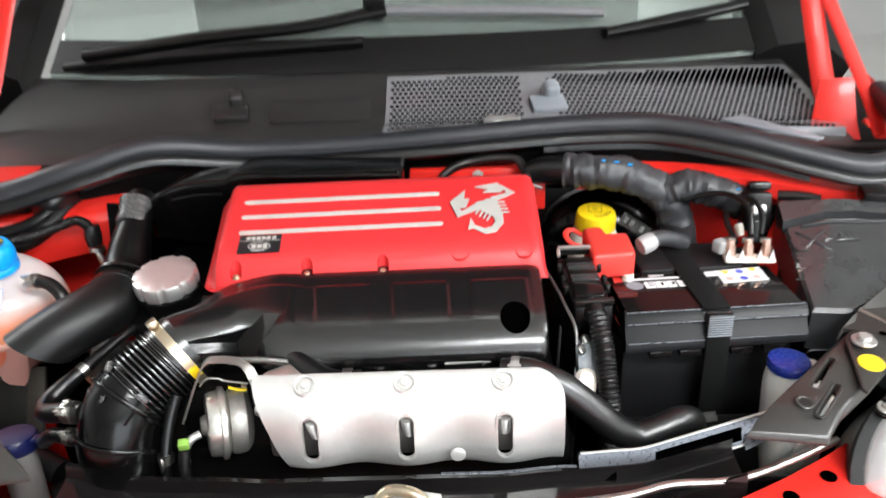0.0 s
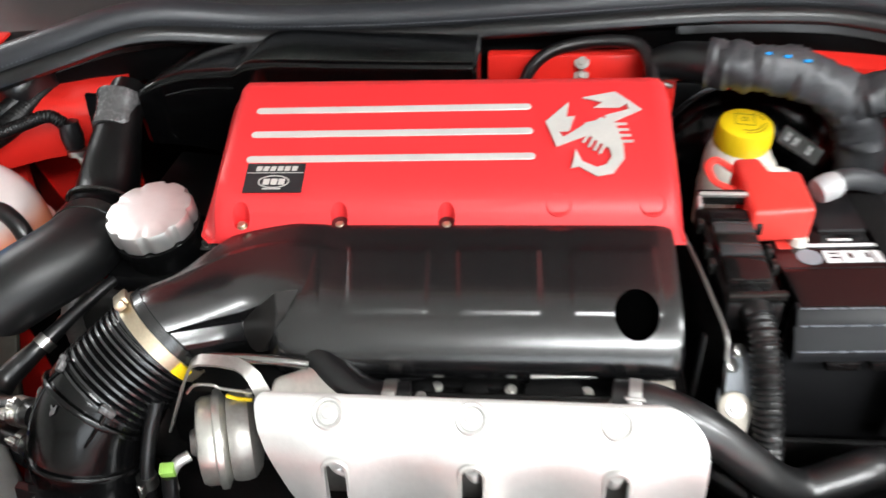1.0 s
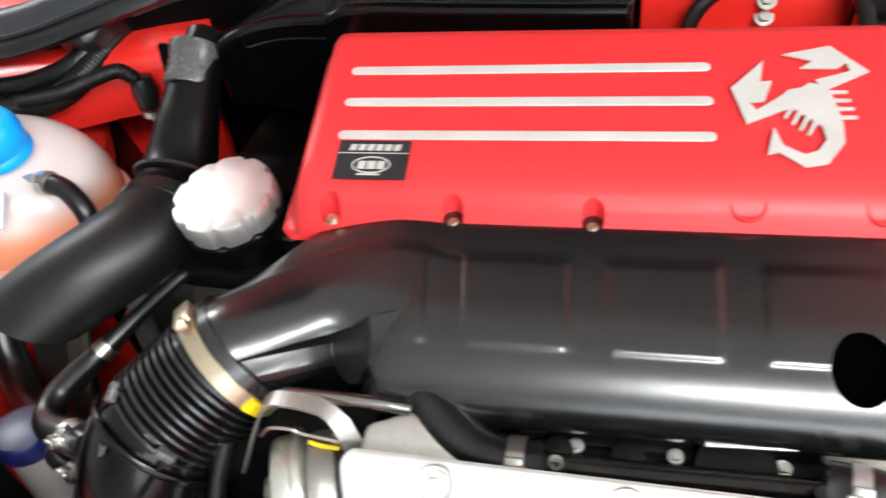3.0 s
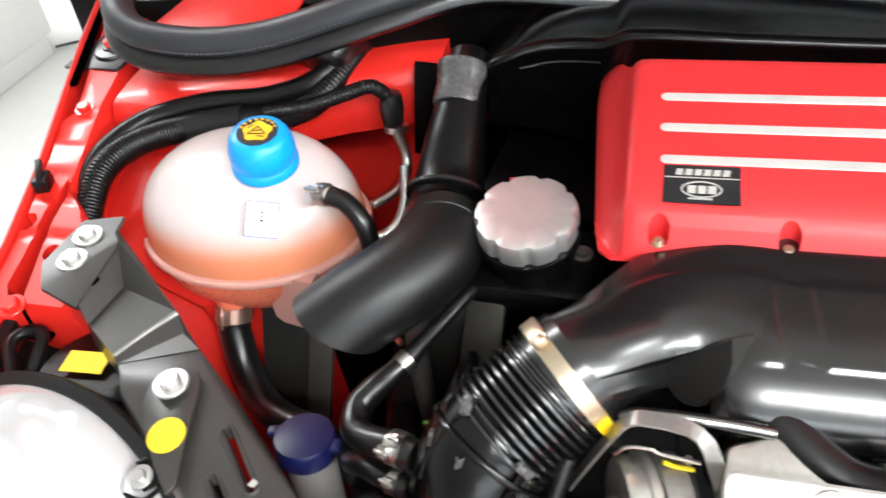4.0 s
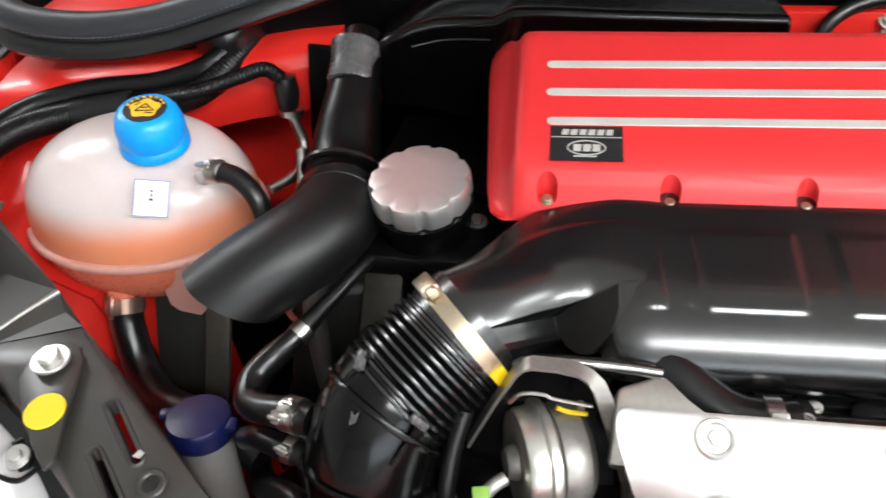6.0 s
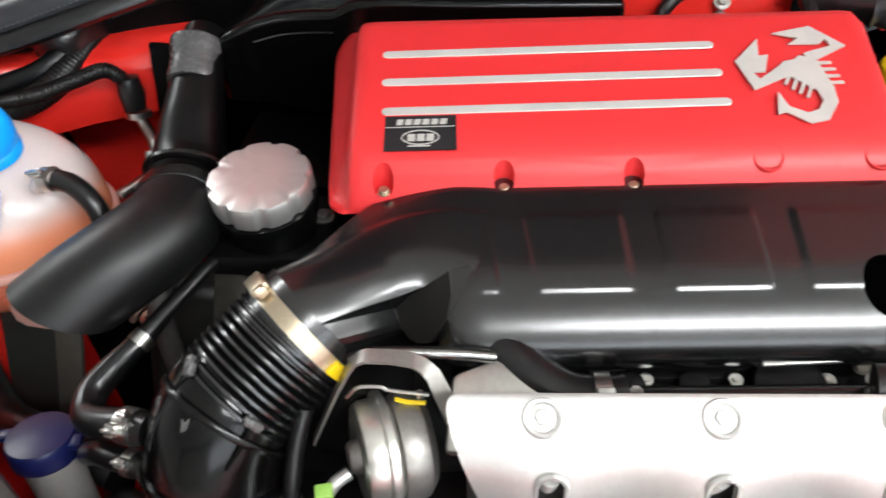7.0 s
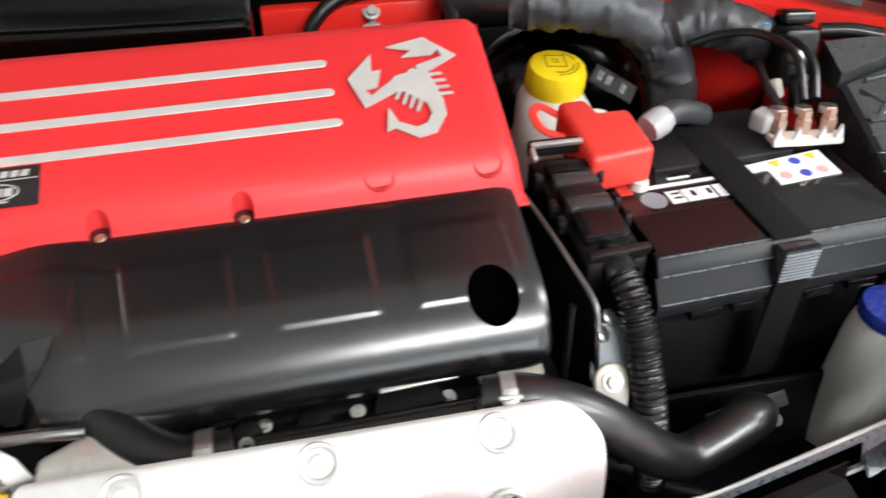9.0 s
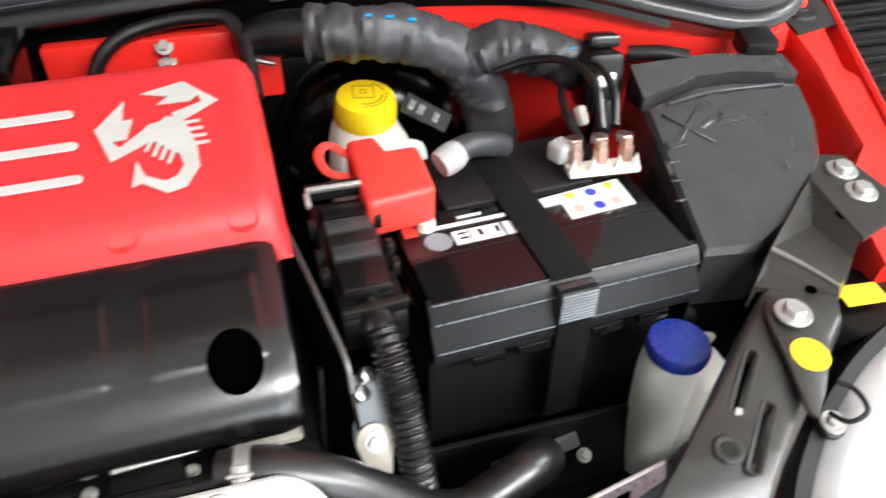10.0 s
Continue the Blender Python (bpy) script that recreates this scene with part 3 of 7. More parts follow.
for side in (-1, 1):
    o, out = (0.032, 0.0) if side > 0 else (0.0, 0.020)
    hinge = tube([(sx(side, 0.695 + out * 1.6), 1.22, 0.86), (sx(side, 0.69 + o * 0.6 + out * 1.5), 1.26, 0.90), (sx(side, 0.675 + o + out * 1.1), 1.33, 0.99), (sx(side, 0.655 + o), 1.42, 1.18)], [0.016, 0.018, 0.018, 0.016], 10, flat=0.35)
    part("hinge", hinge, M_RED, bonnet)
    arm = tube([(sx(side, 0.75 + out * 2), 1.18, 0.91), (sx(side, 0.76 + out * 1.6), 1.27, 0.96), (sx(side, 0.70), 1.42, 1.16)], 0.012, 10, flat=0.4)
    part("hinge_arm", arm, M_RED, bonnet)

for side in (-1, 1):
    part("hinge_well", span(min(sx(side, 0.70), sx(side, 0.90)), max(sx(side, 0.70), sx(side, 0.90)), 1.20, 1.62, 0.80, 0.895, 0.01), M_DEEP, car)
    part("hinge_mount", prism([(-0.03, -0.03), (0.055, -0.03), (0.035, 0.06), (0.028, 0.13), (-0.022, 0.13), (-0.032, 0.06)], 0.006, basis((sx(side, 0.70 if side > 0 else 0.80), 1.225, 0.86), (side * -0.35, -1, 0.3)), 0.001), M_RED, car)
part("cowl_end_panel", prism([(-0.07, -0.035), (0.08, -0.035), (0.08, 0.06), (-0.05, 0.06)], 0.004, pose(-0.70, 1.10, 0.905, 6, 0, 0), 0.001), M_RED, car)

# ---- windscreen, cowl and wipers ----
cowl = thing("windscreen_cowl", (MID, 1.3, 0.93), "dark grey plastic windscreen cowl with a perforated air grille", "cowl")
rows = []
for x in np.linspace(-0.78, 0.64, 40):
    b, o = 0.020 * (((x - MID) / 0.75) ** 2), 0.10 * (((x - MID) / 0.7) ** 2)
    rows.append([(x, 1.165, 0.930 - b * 1.6), (x, 1.20, 0.937 - b * 1.6), (x, 1.26, 0.934 - b), (x, 1.30, 0.946 - b), (x, 1.355 + o * 0.5, 0.972 - b), (x, 1.395 + o, 0.985 - b), (x, 1.425 + o, 0.992 - b), (x, 1.425 + o, 0.975 - b), (x, 1.36 + o, 0.95 - b), (x, 1.165, 0.915 - b * 1.6)])
part("cowl_panel", loft(bmesh.new(), rows), M_COWL, cowl)
def cowl_top(x, y):
    b = 0.020 * (((x - MID) / 0.75) ** 2)
    o = 0.10 * (((x - MID) / 0.7) ** 2)
    return float(np.interp(y, (1.165, 1.20, 1.26, 1.30, 1.355 + o * 0.5, 1.395 + o), (0.930, 0.937, 0.934, 0.946, 0.972, 0.985))) - b * (1.6 if y < 1.2 else 1.0)


insert = []
for x in np.linspace(-0.095, 0.632, 30):
    line = [(y, cowl_top(x, y)) for y in (1.196, 1.200, 1.23, 1.26, 1.28, 1.30, 1.33, 1.355, 1.385 + 0.08 * (((x - MID) / 0.7) ** 2))]
    insert.append([(x, y, z + 0.0022 - (0.002 if k == 0 else 0)) for k, (y, z) in enumerate(line)] + [(x, y, z - 0.001) for y, z in line[::-1]])
part("grille_insert", loft(bmesh.new(), insert), M_GRILLE, cowl, "glossy grey perforated grille insert")
# uncut holes: black discs on the insert paint their inner shade
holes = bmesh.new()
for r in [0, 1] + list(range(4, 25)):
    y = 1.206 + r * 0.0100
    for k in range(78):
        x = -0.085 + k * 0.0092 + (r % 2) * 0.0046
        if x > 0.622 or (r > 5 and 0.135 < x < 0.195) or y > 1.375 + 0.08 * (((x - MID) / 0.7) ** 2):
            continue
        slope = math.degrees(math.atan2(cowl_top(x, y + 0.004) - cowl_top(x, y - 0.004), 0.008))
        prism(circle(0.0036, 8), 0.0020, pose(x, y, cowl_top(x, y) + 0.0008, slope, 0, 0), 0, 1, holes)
tagged(part("perforation_disc", holes, M_HOLE, cowl), kind="stuff")
for x, y, m in ((-0.350, 1.325, M_COWL), (0.183, 1.318, M_BUCKLE)):
    noz = rbox((0.026, 0.030, 0.034), pose(x, y, 0.966, 25, 0, 12), 0.008, 3)
    rbox((0.060, 0.040, 0.010), pose(x - 0.006, y - 0.022, 0.9505, 22, 0, 8), 0.004, 2, noz)
    nozzle = part("washer_nozzle", noz, m, cowl)
    part("jet", lathe([(0.001, 0), (0.004, 0), (0.003, 0.003), (0.001, 0.003)], pose(x - 0.004, y + 0.012, 0.981, -30, 0, 0), 12), M_PLASTIC, nozzle)
fastener = prism([(-0.022, -0.006), (-0.012, -0.010), (0.0, -0.006), (0.014, -0.010), (0.024, -0.002), (0.016, 0.008), (0.0, 0.006), (-0.014, 0.009)], 0.004, pose(0.094, 1.238, 0.9405, 8, 0, 0) @ Matrix.Scale(1.35, 4), 0.001)
part("metal_clip", fastener, M_BOLT, cowl, "bright metal spring clip")
part("access_panel", prism([(-0.085, -0.028), (-0.078, -0.034), (0.075, -0.034), (0.084, -0.026), (0.084, 0.03), (-0.085, 0.03)], 0.004, basis((-0.205, 1.305, 0.9485), (0, -0.36, 1)), 0.0015), M_COWL, cowl)
part("end_flap", prism([(0, 0), (0.14, -0.035), (0.15, -0.022), (0.03, 0.03)], 0.004, pose(0.435, 1.205, 0.937, 4, 4, -22), 0.001), M_BUCKLE, cowl, "pale plastic end flap")

glass = []
for x in np.linspace(-0.74, 0.60, 16):
    b = 0.10 * (((x - MID) / 0.7) ** 2)
    glass.append([(x, 1.405 + b, 0.985), (x, 2.0 + b, 1.40), (x, 2.0 + b, 1.394), (x, 1.405 + b, 0.979)])
screen = thing("windscreen", (MID, 1.5, 1.0), "sloping tinted windscreen glass above the cowl", "windscreen")
pane = part("pane", loft(bmesh.new(), glass), M_GLASS, screen)
pane.visible_shadow = False
part("frit_band", loft(bmesh.new(), [[(x, 1.404 + b, 0.990), (x, 1.474 + b, 1.0385), (x, 1.474 + b, 1.0365), (x, 1.404 + b, 0.988)] for x, b in ((x, 0.10 * (((x - MID) / 0.7) ** 2)) for x in np.linspace(-0.74, 0.60, 16))]), M_SKIN, screen, "black printed border at the foot of the glass")
cabin = thing("dashboard", (MID, 1.8, 0.9), "pale grey dashboard top seen through the windscreen", "dashboard")
part("top", span(-0.74, 0.60, 1.48, 1.95, 0.93, 0.96, 0.01), mat("dashboard_grey", (0.12, 0.125, 0.11), 0.6), cabin)
part("seat_back", span(-0.7, 0.56, 2.3, 2.4, 0.6, 1.3, 0.03), M_CASE, cabin)
for side in (-1, 1):
    pillar = []
    for f in np.linspace(0, 1, 6):
        y, z = 1.48 + 0.60 * f, 0.965 + 0.42 * f
        pillar.append([(sx(side, d + (0.07 if side < 0 else 0.0)), y + dy, z + dz) for d, dy, dz in ((0.655, 0.0, 0.015), (0.69, -0.01, 0.035), (0.78, 0.02, 0.035), (0.86, 0.05, -0.02), (0.86, 0.12, -0.10), (0.68, 0.06, -0.06))])
    part("pillar", loft(bmesh.new(), pillar), M_SKIN, car, "dark windscreen pillar trim")


def on_glass(x, s, up=0.0):
    return Vector((x, 1.405 + 0.10 * ((x - MID) / 0.7) ** 2 + s - 0.57 * up, 0.990 + 0.70 * s + 0.82 * up))


for arm, blade, r, m in (([(-0.66, 0.02), (-0.44, 0.055), (-0.25, 0.075), (-0.10, 0.105)], [(-0.70, 0.0), (-0.45, 0.03), (-0.14, 0.05)], 0.020, M_PLASTIC), ([(-0.10, 0.105), (0.06, 0.098), (0.20, 0.090), (0.30, 0.080)], [(0.30, 0.045), (0.45, 0.065), (0.585, 0.085)], 0.016, M_GRILLE)):
    wiper = thing("wiper", on_glass(*arm[-1]), "black windscreen wiper lying at the foot of the glass", "wiper", "wipers")
    part("arm", tube([on_glass(x, s, 0.022) for x, s in arm], r, 12, flat=0.6), m, wiper)
    part("blade", tube([on_glass(x, s, 0.014) for x, s in blade], [0.011, 0.016, 0.012], 10, flat=0.8), M_PLASTIC, wiper)
    x, s = arm[0] if m is M_GRILLE else arm[-1]
    part("pivot_cap", lathe([(0.001, 0), (0.022, 0), (0.020, 0.03), (0.001, 0.036)], basis(on_glass(x - 0.02, s, 0.012), (0, -0.4, 0.9)), 20), M_RUBBER, wiper)

seal = thing("bonnet_seal", (MID, 1.18, 0.92), "thick dark grey rubber seal along the scuttle", "rubber seal")
SEAL = [(-0.85, 1.36, 0.975), (-0.838, 1.24, 0.960), (-0.818, 1.13, 0.942), (-0.797, 1.07, 0.928), (-0.76, 1.04, 0.914), (-0.69, 1.035, 0.908), (-0.62, 1.045, 0.913), (-0.55, 1.06, 0.930), (-0.50, 1.075, 0.942), (-0.42, 1.105, 0.955), (-0.30, 1.14, 0.936), (-0.15, 1.15, 0.934), (0.0, 1.15, 0.942), (0.15, 1.15, 0.952), (0.23, 1.145, 0.956), (0.32, 1.13, 0.957), (0.42, 1.09, 0.946), (0.51, 1.055, 0.928), (0.58, 1.035, 0.916), (0.63, 1.045, 0.920), (0.66, 1.08, 0.932), (0.69, 1.16, 0.948), (0.71, 1.27, 0.962)]
part("bulb", tube(SEAL, 0.0165, 16, 5, flat=0.9), M_SEAL, seal)
part("base_strip", tube([(x, y - 0.010, z - 0.017) for x, y, z in SEAL], 0.0145, 12, 5, flat=0.7), M_RUBBER, seal)
apron = []
for x, y, z in spline(SEAL[13:18], 6):
    apron.append([(x, y - 0.016, z - 0.016), (x, y - 0.020, z - 0.034), (x, y - 0.014, z - 0.036), (x, y - 0.006, z - 0.018)])
part("apron", loft(bmesh.new(), apron), M_RUBBER, seal)
part("groove_bead", tube([(x, y - 0.0158, z - 0.0035) for x, y, z in SEAL], 0.0007, 6, pitch=0.0055, depth=0.0005), M_STITCH, seal, "pale stitched bead")

# ---- engine block and deep parts ----
engine = thing("engine_block", (-0.1, 0.8, 0.4), "cast engine block coloured near-black as if in shade, with ribs, bosses and pipes", "engine")
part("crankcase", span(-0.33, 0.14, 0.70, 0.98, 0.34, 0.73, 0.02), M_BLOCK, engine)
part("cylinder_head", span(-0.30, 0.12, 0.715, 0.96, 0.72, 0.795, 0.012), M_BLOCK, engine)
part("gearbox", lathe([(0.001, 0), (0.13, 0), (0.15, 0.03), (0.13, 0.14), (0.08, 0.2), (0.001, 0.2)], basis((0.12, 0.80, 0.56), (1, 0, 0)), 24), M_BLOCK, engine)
rng = random.Random(4)
for k in range(11):
    x = -0.20 + k * 0.028
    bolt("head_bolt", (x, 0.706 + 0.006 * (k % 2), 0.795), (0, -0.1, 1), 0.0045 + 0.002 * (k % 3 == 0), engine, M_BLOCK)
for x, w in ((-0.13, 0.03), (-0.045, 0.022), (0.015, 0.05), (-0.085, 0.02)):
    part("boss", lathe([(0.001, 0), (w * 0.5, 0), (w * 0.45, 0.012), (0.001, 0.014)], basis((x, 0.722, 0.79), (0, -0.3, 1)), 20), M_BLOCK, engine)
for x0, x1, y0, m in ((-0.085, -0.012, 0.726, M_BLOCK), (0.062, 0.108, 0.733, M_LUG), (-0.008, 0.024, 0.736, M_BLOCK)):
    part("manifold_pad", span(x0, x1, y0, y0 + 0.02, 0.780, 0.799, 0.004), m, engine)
for x in (-0.075, -0.045, -0.018, 0.012, 0.040, 0.068):
    bolt("manifold_nut", (x, 0.724, 0.800), (0, -0.3, 1), 0.0032, engine, M_STEEL)
part("wire_run", tube([(-0.11, 0.735, 0.795), (-0.05, 0.742, 0.801), (0.0, 0.738, 0.797), (0.05, 0.744, 0.801), (0.10, 0.738, 0.793)], 0.003, 8), M_RUBBER, engine)
part("injector_strip", rbox((0.03, 0.004, 0.003), pose(0.022, 0.728, 0.813, 20, 0, 4) @ Matrix.Diagonal((1.7, 1, 1, 1)), 0.0008), M_BOLT, engine)
part("exhaust_flange", span(-0.19, 0.10, 0.665, 0.71, 0.74, 0.79, 0.006), M_DULL, engine)
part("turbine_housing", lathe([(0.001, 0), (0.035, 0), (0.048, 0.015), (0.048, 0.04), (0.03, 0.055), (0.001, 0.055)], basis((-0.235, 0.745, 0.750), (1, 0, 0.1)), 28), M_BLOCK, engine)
part("manifold_cover", prism([(-0.030, -0.026), (0.032, -0.024), (0.035, 0.018), (0.0, 0.028), (-0.026, 0.018)], 0.012, basis((-0.170, 0.698, 0.800), (0, -0.5, 1)) @ Matrix.Scale(1.1, 4), 0.004), M_ZINC, engine)
for pts, r, m in (
    ([(-0.47, 0.86, 0.62), (-0.44, 0.78, 0.66), (-0.40, 0.72, 0.64), (-0.33, 0.68, 0.60)], 0.016, M_RUBBER),
    ([(-0.50, 0.80, 0.60), (-0.47, 0.74, 0.64), (-0.42, 0.70, 0.66), (-0.40, 0.64, 0.60)], 0.012, M_RUBBER),
    ([(-0.38, 0.90, 0.70), (-0.385, 0.82, 0.74), (-0.40, 0.77, 0.70), (-0.39, 0.72, 0.62)], 0.008, M_PLASTIC),
    ([(-0.55, 0.74, 0.60), (-0.45, 0.70, 0.58), (-0.35, 0.72, 0.56)], 0.02, M_RUBBER),
    ([(-0.30, 0.66, 0.72), (-0.315, 0.665, 0.66), (-0.31, 0.68, 0.58)], 0.006, M_PLASTIC),
    ([(-0.43, 0.83, 0.60), (-0.43, 0.82, 0.76), (-0.42, 0.84, 0.80)], 0.009, M_DULL),
    ([(0.16, 0.80, 0.62), (0.26, 0.74, 0.60), (0.36, 0.72, 0.58)], 0.012, M_RUBBER),
    ([(0.22, 0.72, 0.56), (0.30, 0.70, 0.62), (0.38, 0.72, 0.60)], 0.006, M_PLASTIC),
):
    part("pipe", tube(pts, r, 12), m, engine)
part("side_plate", prism([(-0.018, -0.050), (0.018, -0.045), (0.020, 0.035), (-0.012, 0.042)], 0.006, basis((-0.379, 0.835, 0.752), (-0.15, -0.80, 0.58)), 0.0015), M_SHADE, engine, "dull grey side plate")
part("side_casting", rbox((0.075, 0.05, 0.14), pose(-0.432, 0.868, 0.690, -15, 6, 0), 0.016, 3), M_GREYCAST, engine)
part("inner_rail", prism([(-0.012, -0.06), (0.012, -0.06), (0.014, 0.06), (-0.010, 0.06)], 0.006, basis((-0.536, 0.84, 0.682), (-0.1, -0.85, 0.5)), 0.0015), M_SHADE, engine)
part("inner_panel", prism([(-0.03, -0.06), (0.03, -0.06), (0.03, 0.06), (-0.03, 0.06)], 0.006, basis((-0.575, 0.862, 0.668), (0.1, -0.9, 0.4)), 0.0015), M_GREYCAST, engine)
part("spring_clip", tube([(-0.470, 0.845, 0.735), (-0.462, 0.850, 0.745), (-0.452, 0.866, 0.742), (-0.457, 0.872, 0.730), (-0.470, 0.862, 0.722), (-0.455, 0.845, 0.722)], 0.0030, 6), M_COPPER, engine)
part("green_tie", tube([(-0.40, 0.735, 0.765), (-0.385, 0.727, 0.77), (-0.375, 0.722, 0.766)], 0.0018, 6), M_GREEN, engine)
part("mount_strip", rbox((0.070, 0.012, 0.004), pose(0.268, 0.727, 0.728, 40, 0, 8), 0.001), M_GREYCAST, engine)
for o in ((0.272, 0.722, 0.7325), (0.33, 0.76, 0.66)):
    bolt("mount_bolt", o, (0, -0.5, 0.85), 0.0042, engine, M_DULL)
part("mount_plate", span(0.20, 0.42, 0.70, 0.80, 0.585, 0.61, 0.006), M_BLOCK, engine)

# ---- engine cover ----
SLOPE, YAW = 0.345, 1.4


def cover_point(x, y, h=0.0):
    n = Vector((0, -SLOPE, 1)).normalized()
    return Vector((x, y, 0.909 + (y - 0.883) * SLOPE)) + n * h


COVER_UP = Vector((0, -SLOPE, 1)).normalized()
cover = thing("engine_cover", (-0.09, 0.89, 0.88), "red satin plastic engine cover with silver stripes and emblem", "engine cover")


def cover_profile(x, drop, pull):
    tuck = max(0.0, -0.285 - x) * 0.5
    dy = (x + 0.1) * math.tan(radians(YAW))
    tail = 0.044 * max(0.0, min(1.0, (-0.276 - x) / 0.012))
    p = [(0.999, 0.862), (1.000, 0.912), (0.998, 0.922), (0.991, 0.9295), (0.978, 0.9375), (0.966, 0.9375), (0.868, 0.9035), (0.856, 0.8985), (0.847, 0.8925), (0.840, 0.8845), (0.835, 0.874), (0.832, 0.866), (0.831, 0.858), (0.850, 0.858)]
    out = []
    for i, (y, z) in enumerate(p):
        slide = max(0.0, -0.27 - x) * 0.5 * max(0.0, min(1.0, 1 - (y - 0.835) / 0.1))
        far = tail * max(0.0, min(1.0, (y - 0.90) / 0.07))
        out.append((x + slide, max(min(y, 1.0 - pull), 0.829 + tuck) + dy + far, max(z - drop, 0.8582 + 0.0002 * i) if z > 0.8585 else z))
    return out


sections = [(-0.3045, 0.075, 0.004), (-0.3043, 0.056, 0.003), (-0.303, 0.045, 0.002), (-0.299, 0.038, 0.001), (-0.292, 0.030, 0), (-0.286, 0.024, 0), (-0.281, 0.017, 0), (-0.277, 0.009, 0), (-0.274, 0.003, 0), (-0.270, 0.0005, 0), (-0.262, 0, 0), (-0.15, 0, 0), (0.0, 0, 0), (0.100, 0, 0), (0.109, 0.001, 0.001), (0.115, 0.006, 0.003), (0.119, 0.016, 0.006), (0.1215, 0.045, 0.008), (0.1225, 0.08, 0.008)]
shell = part("shell", loft(bmesh.new(), [cover_profile(*s) for s in sections]), M_REDPL, cover)
NOTCH = (-0.248, -0.164, -0.074)
cut(shell, [lathe([(0.001, 0), (0.0072, 0), (0.0072, 0.06), (0.001, 0.06)], pose(x, 0.8385 + (x + 0.1) * 0.024, 0.872), 24) for x in NOTCH])
for x in (0.018, 0.094):
    part("moulded_ring", lathe([(0.0088, -0.0020), (0.0094, 0.0003), (0.0102, 0.0003), (0.0108, -0.0020)], basis((x, 0.8440 + (x + 0.1) * 0.024, 0.8898), (0, -0.75, 1)), 32), M_REDPL, cover)
for x in NOTCH:
    bolt("screw", (x, 0.8365 + (x + 0.1) * 0.024, 0.872), (0, -0.2, 1), 0.0038, cover, M_BRASS, 1.2)
for yl, x0, x1 in ((0.9365, -0.250, -0.009), (0.9095, -0.249, -0.007), (0.8825, -0.2475, -0.005)):
    m = basis(cover_point(-0.128, yl + 0.0015, 0.0002), COVER_UP, (1, math.tan(radians(YAW)), math.tan(radians(YAW)) * SLOPE))
    part("stripe", prism(capsule(x0 + 0.128, x1 + 0.128, 0.0037), 0.0013, m, 0.0004, 1), M_SILVER, cover, "raised silver stripe")
# badge of plain shapes, in millimetres about its middle
EMBLEM = [(-7, 3), (2, 5), (6, 9), (11, 7), (10, 11), (31, 18), (29, 25), (23, 20), (1, 20), (9, 26), (-9, 31), (20, 38), (42, 18), (17, 4), (20, -3), (24, -21), (24, -35), (14, -50), (1, -53), (-14, -43), (-20, -45), (-16, -25), (-11, -38), (1, -44), (9, -41), (14, -33), (12, -24), (-5, -10), (-32, -23), (-41, 4), (-21, 26), (-23, 9), (-16, 10), (-21, -6), (-30, -7), (-26, -13), (-9, 0)]
m = basis(cover_point(0.0485, 0.92, 0.0002), COVER_UP)
foot = Vector((0, 1, SLOPE)).length
emblem = prism([(x / 1000, y / 1000 * foot) for x, y in EMBLEM], 0.0013, m, 0.0, 1)
badge = part("emblem", emblem, M_SILVER, cover, "angular silver badge of plain shapes")
for k in range(4):
    for p0, d in (((0.0165 + 0.0015 * k, 0.0017 - 0.0062 * k), (0.0115, 0.0003)), ((-0.0045 + 0.0044 * k, -0.0095 - 0.0036 * k), (-0.0048, -0.0105 + 0.0012 * (k == 0)))):
        a = Vector((p0[0], p0[1] * foot))
        v = Vector(d)
        w = v.orthogonal().normalized() * 0.0014
        quad = [a - w, a + v - w * 0.75, a + v + w * 0.75, a + w]
        part("emblem_tick", prism([tuple(q) for q in (quad if v.cross(w) > 0 else quad[::-1])], 0.0012, m), M_SILVER, badge)
m = basis(cover_point(-0.2225, 0.8625, 0.0003), COVER_UP, (1, 0.02, 0.007))
sticker = part("sticker", prism([(-0.0255, -0.0160), (0.0255, -0.0160), (0.0255, 0.0155), (-0.0255, 0.0155)], 0.0006, m, 0.0), M_INK, cover, "worn black and silver foil sticker")
marks = prism([(-0.0245, 0.0048), (0.0245, 0.0048), (0.0245, 0.0054), (-0.0245, 0.0054)], 0.0009, m)
for k in range(6):
    x = -0.0165 + k * 0.0062
    prism([(x - 0.001, 0.0072), (x + 0.0036, 0.0072), (x + 0.0046, 0.0122), (x, 0.0122)], 0.0009, m, 0, 1, marks)
ring = [(0.0135 * math.cos(a), -0.0045 + 0.0068 * math.sin(a)) for a in np.linspace(0, 2 * math.pi, 33)[:-1]]
hole = [(0.0125 * math.cos(a), -0.0045 + 0.0059 * math.sin(a)) for a in np.linspace(0, 2 * math.pi, 33)[:-1]]
own = bmesh.new()
loft(own, [[(x, y, 0.0004) for x, y in hole], [(x, y, 0.0009) for x, y in hole], [(x, y, 0.0009) for x, y in ring], [(x, y, 0.0004) for x, y in ring]], caps=False)
joined(own, m, marks)
for x in (-0.0065, 0.0002, 0.0068):
    prism([(x - 0.0027, -0.0078), (x + 0.0027, -0.0078), (x + 0.0030, -0.0015), (x - 0.0024, -0.0015)], 0.0009, m, 0, 1, marks)
prism([(-0.009, -0.0128), (0.007, -0.0128), (0.0075, -0.0116), (-0.0085, -0.0116)], 0.0009, m, 0, 1, marks)
part("foil_print", marks, M_SILVER, sticker)

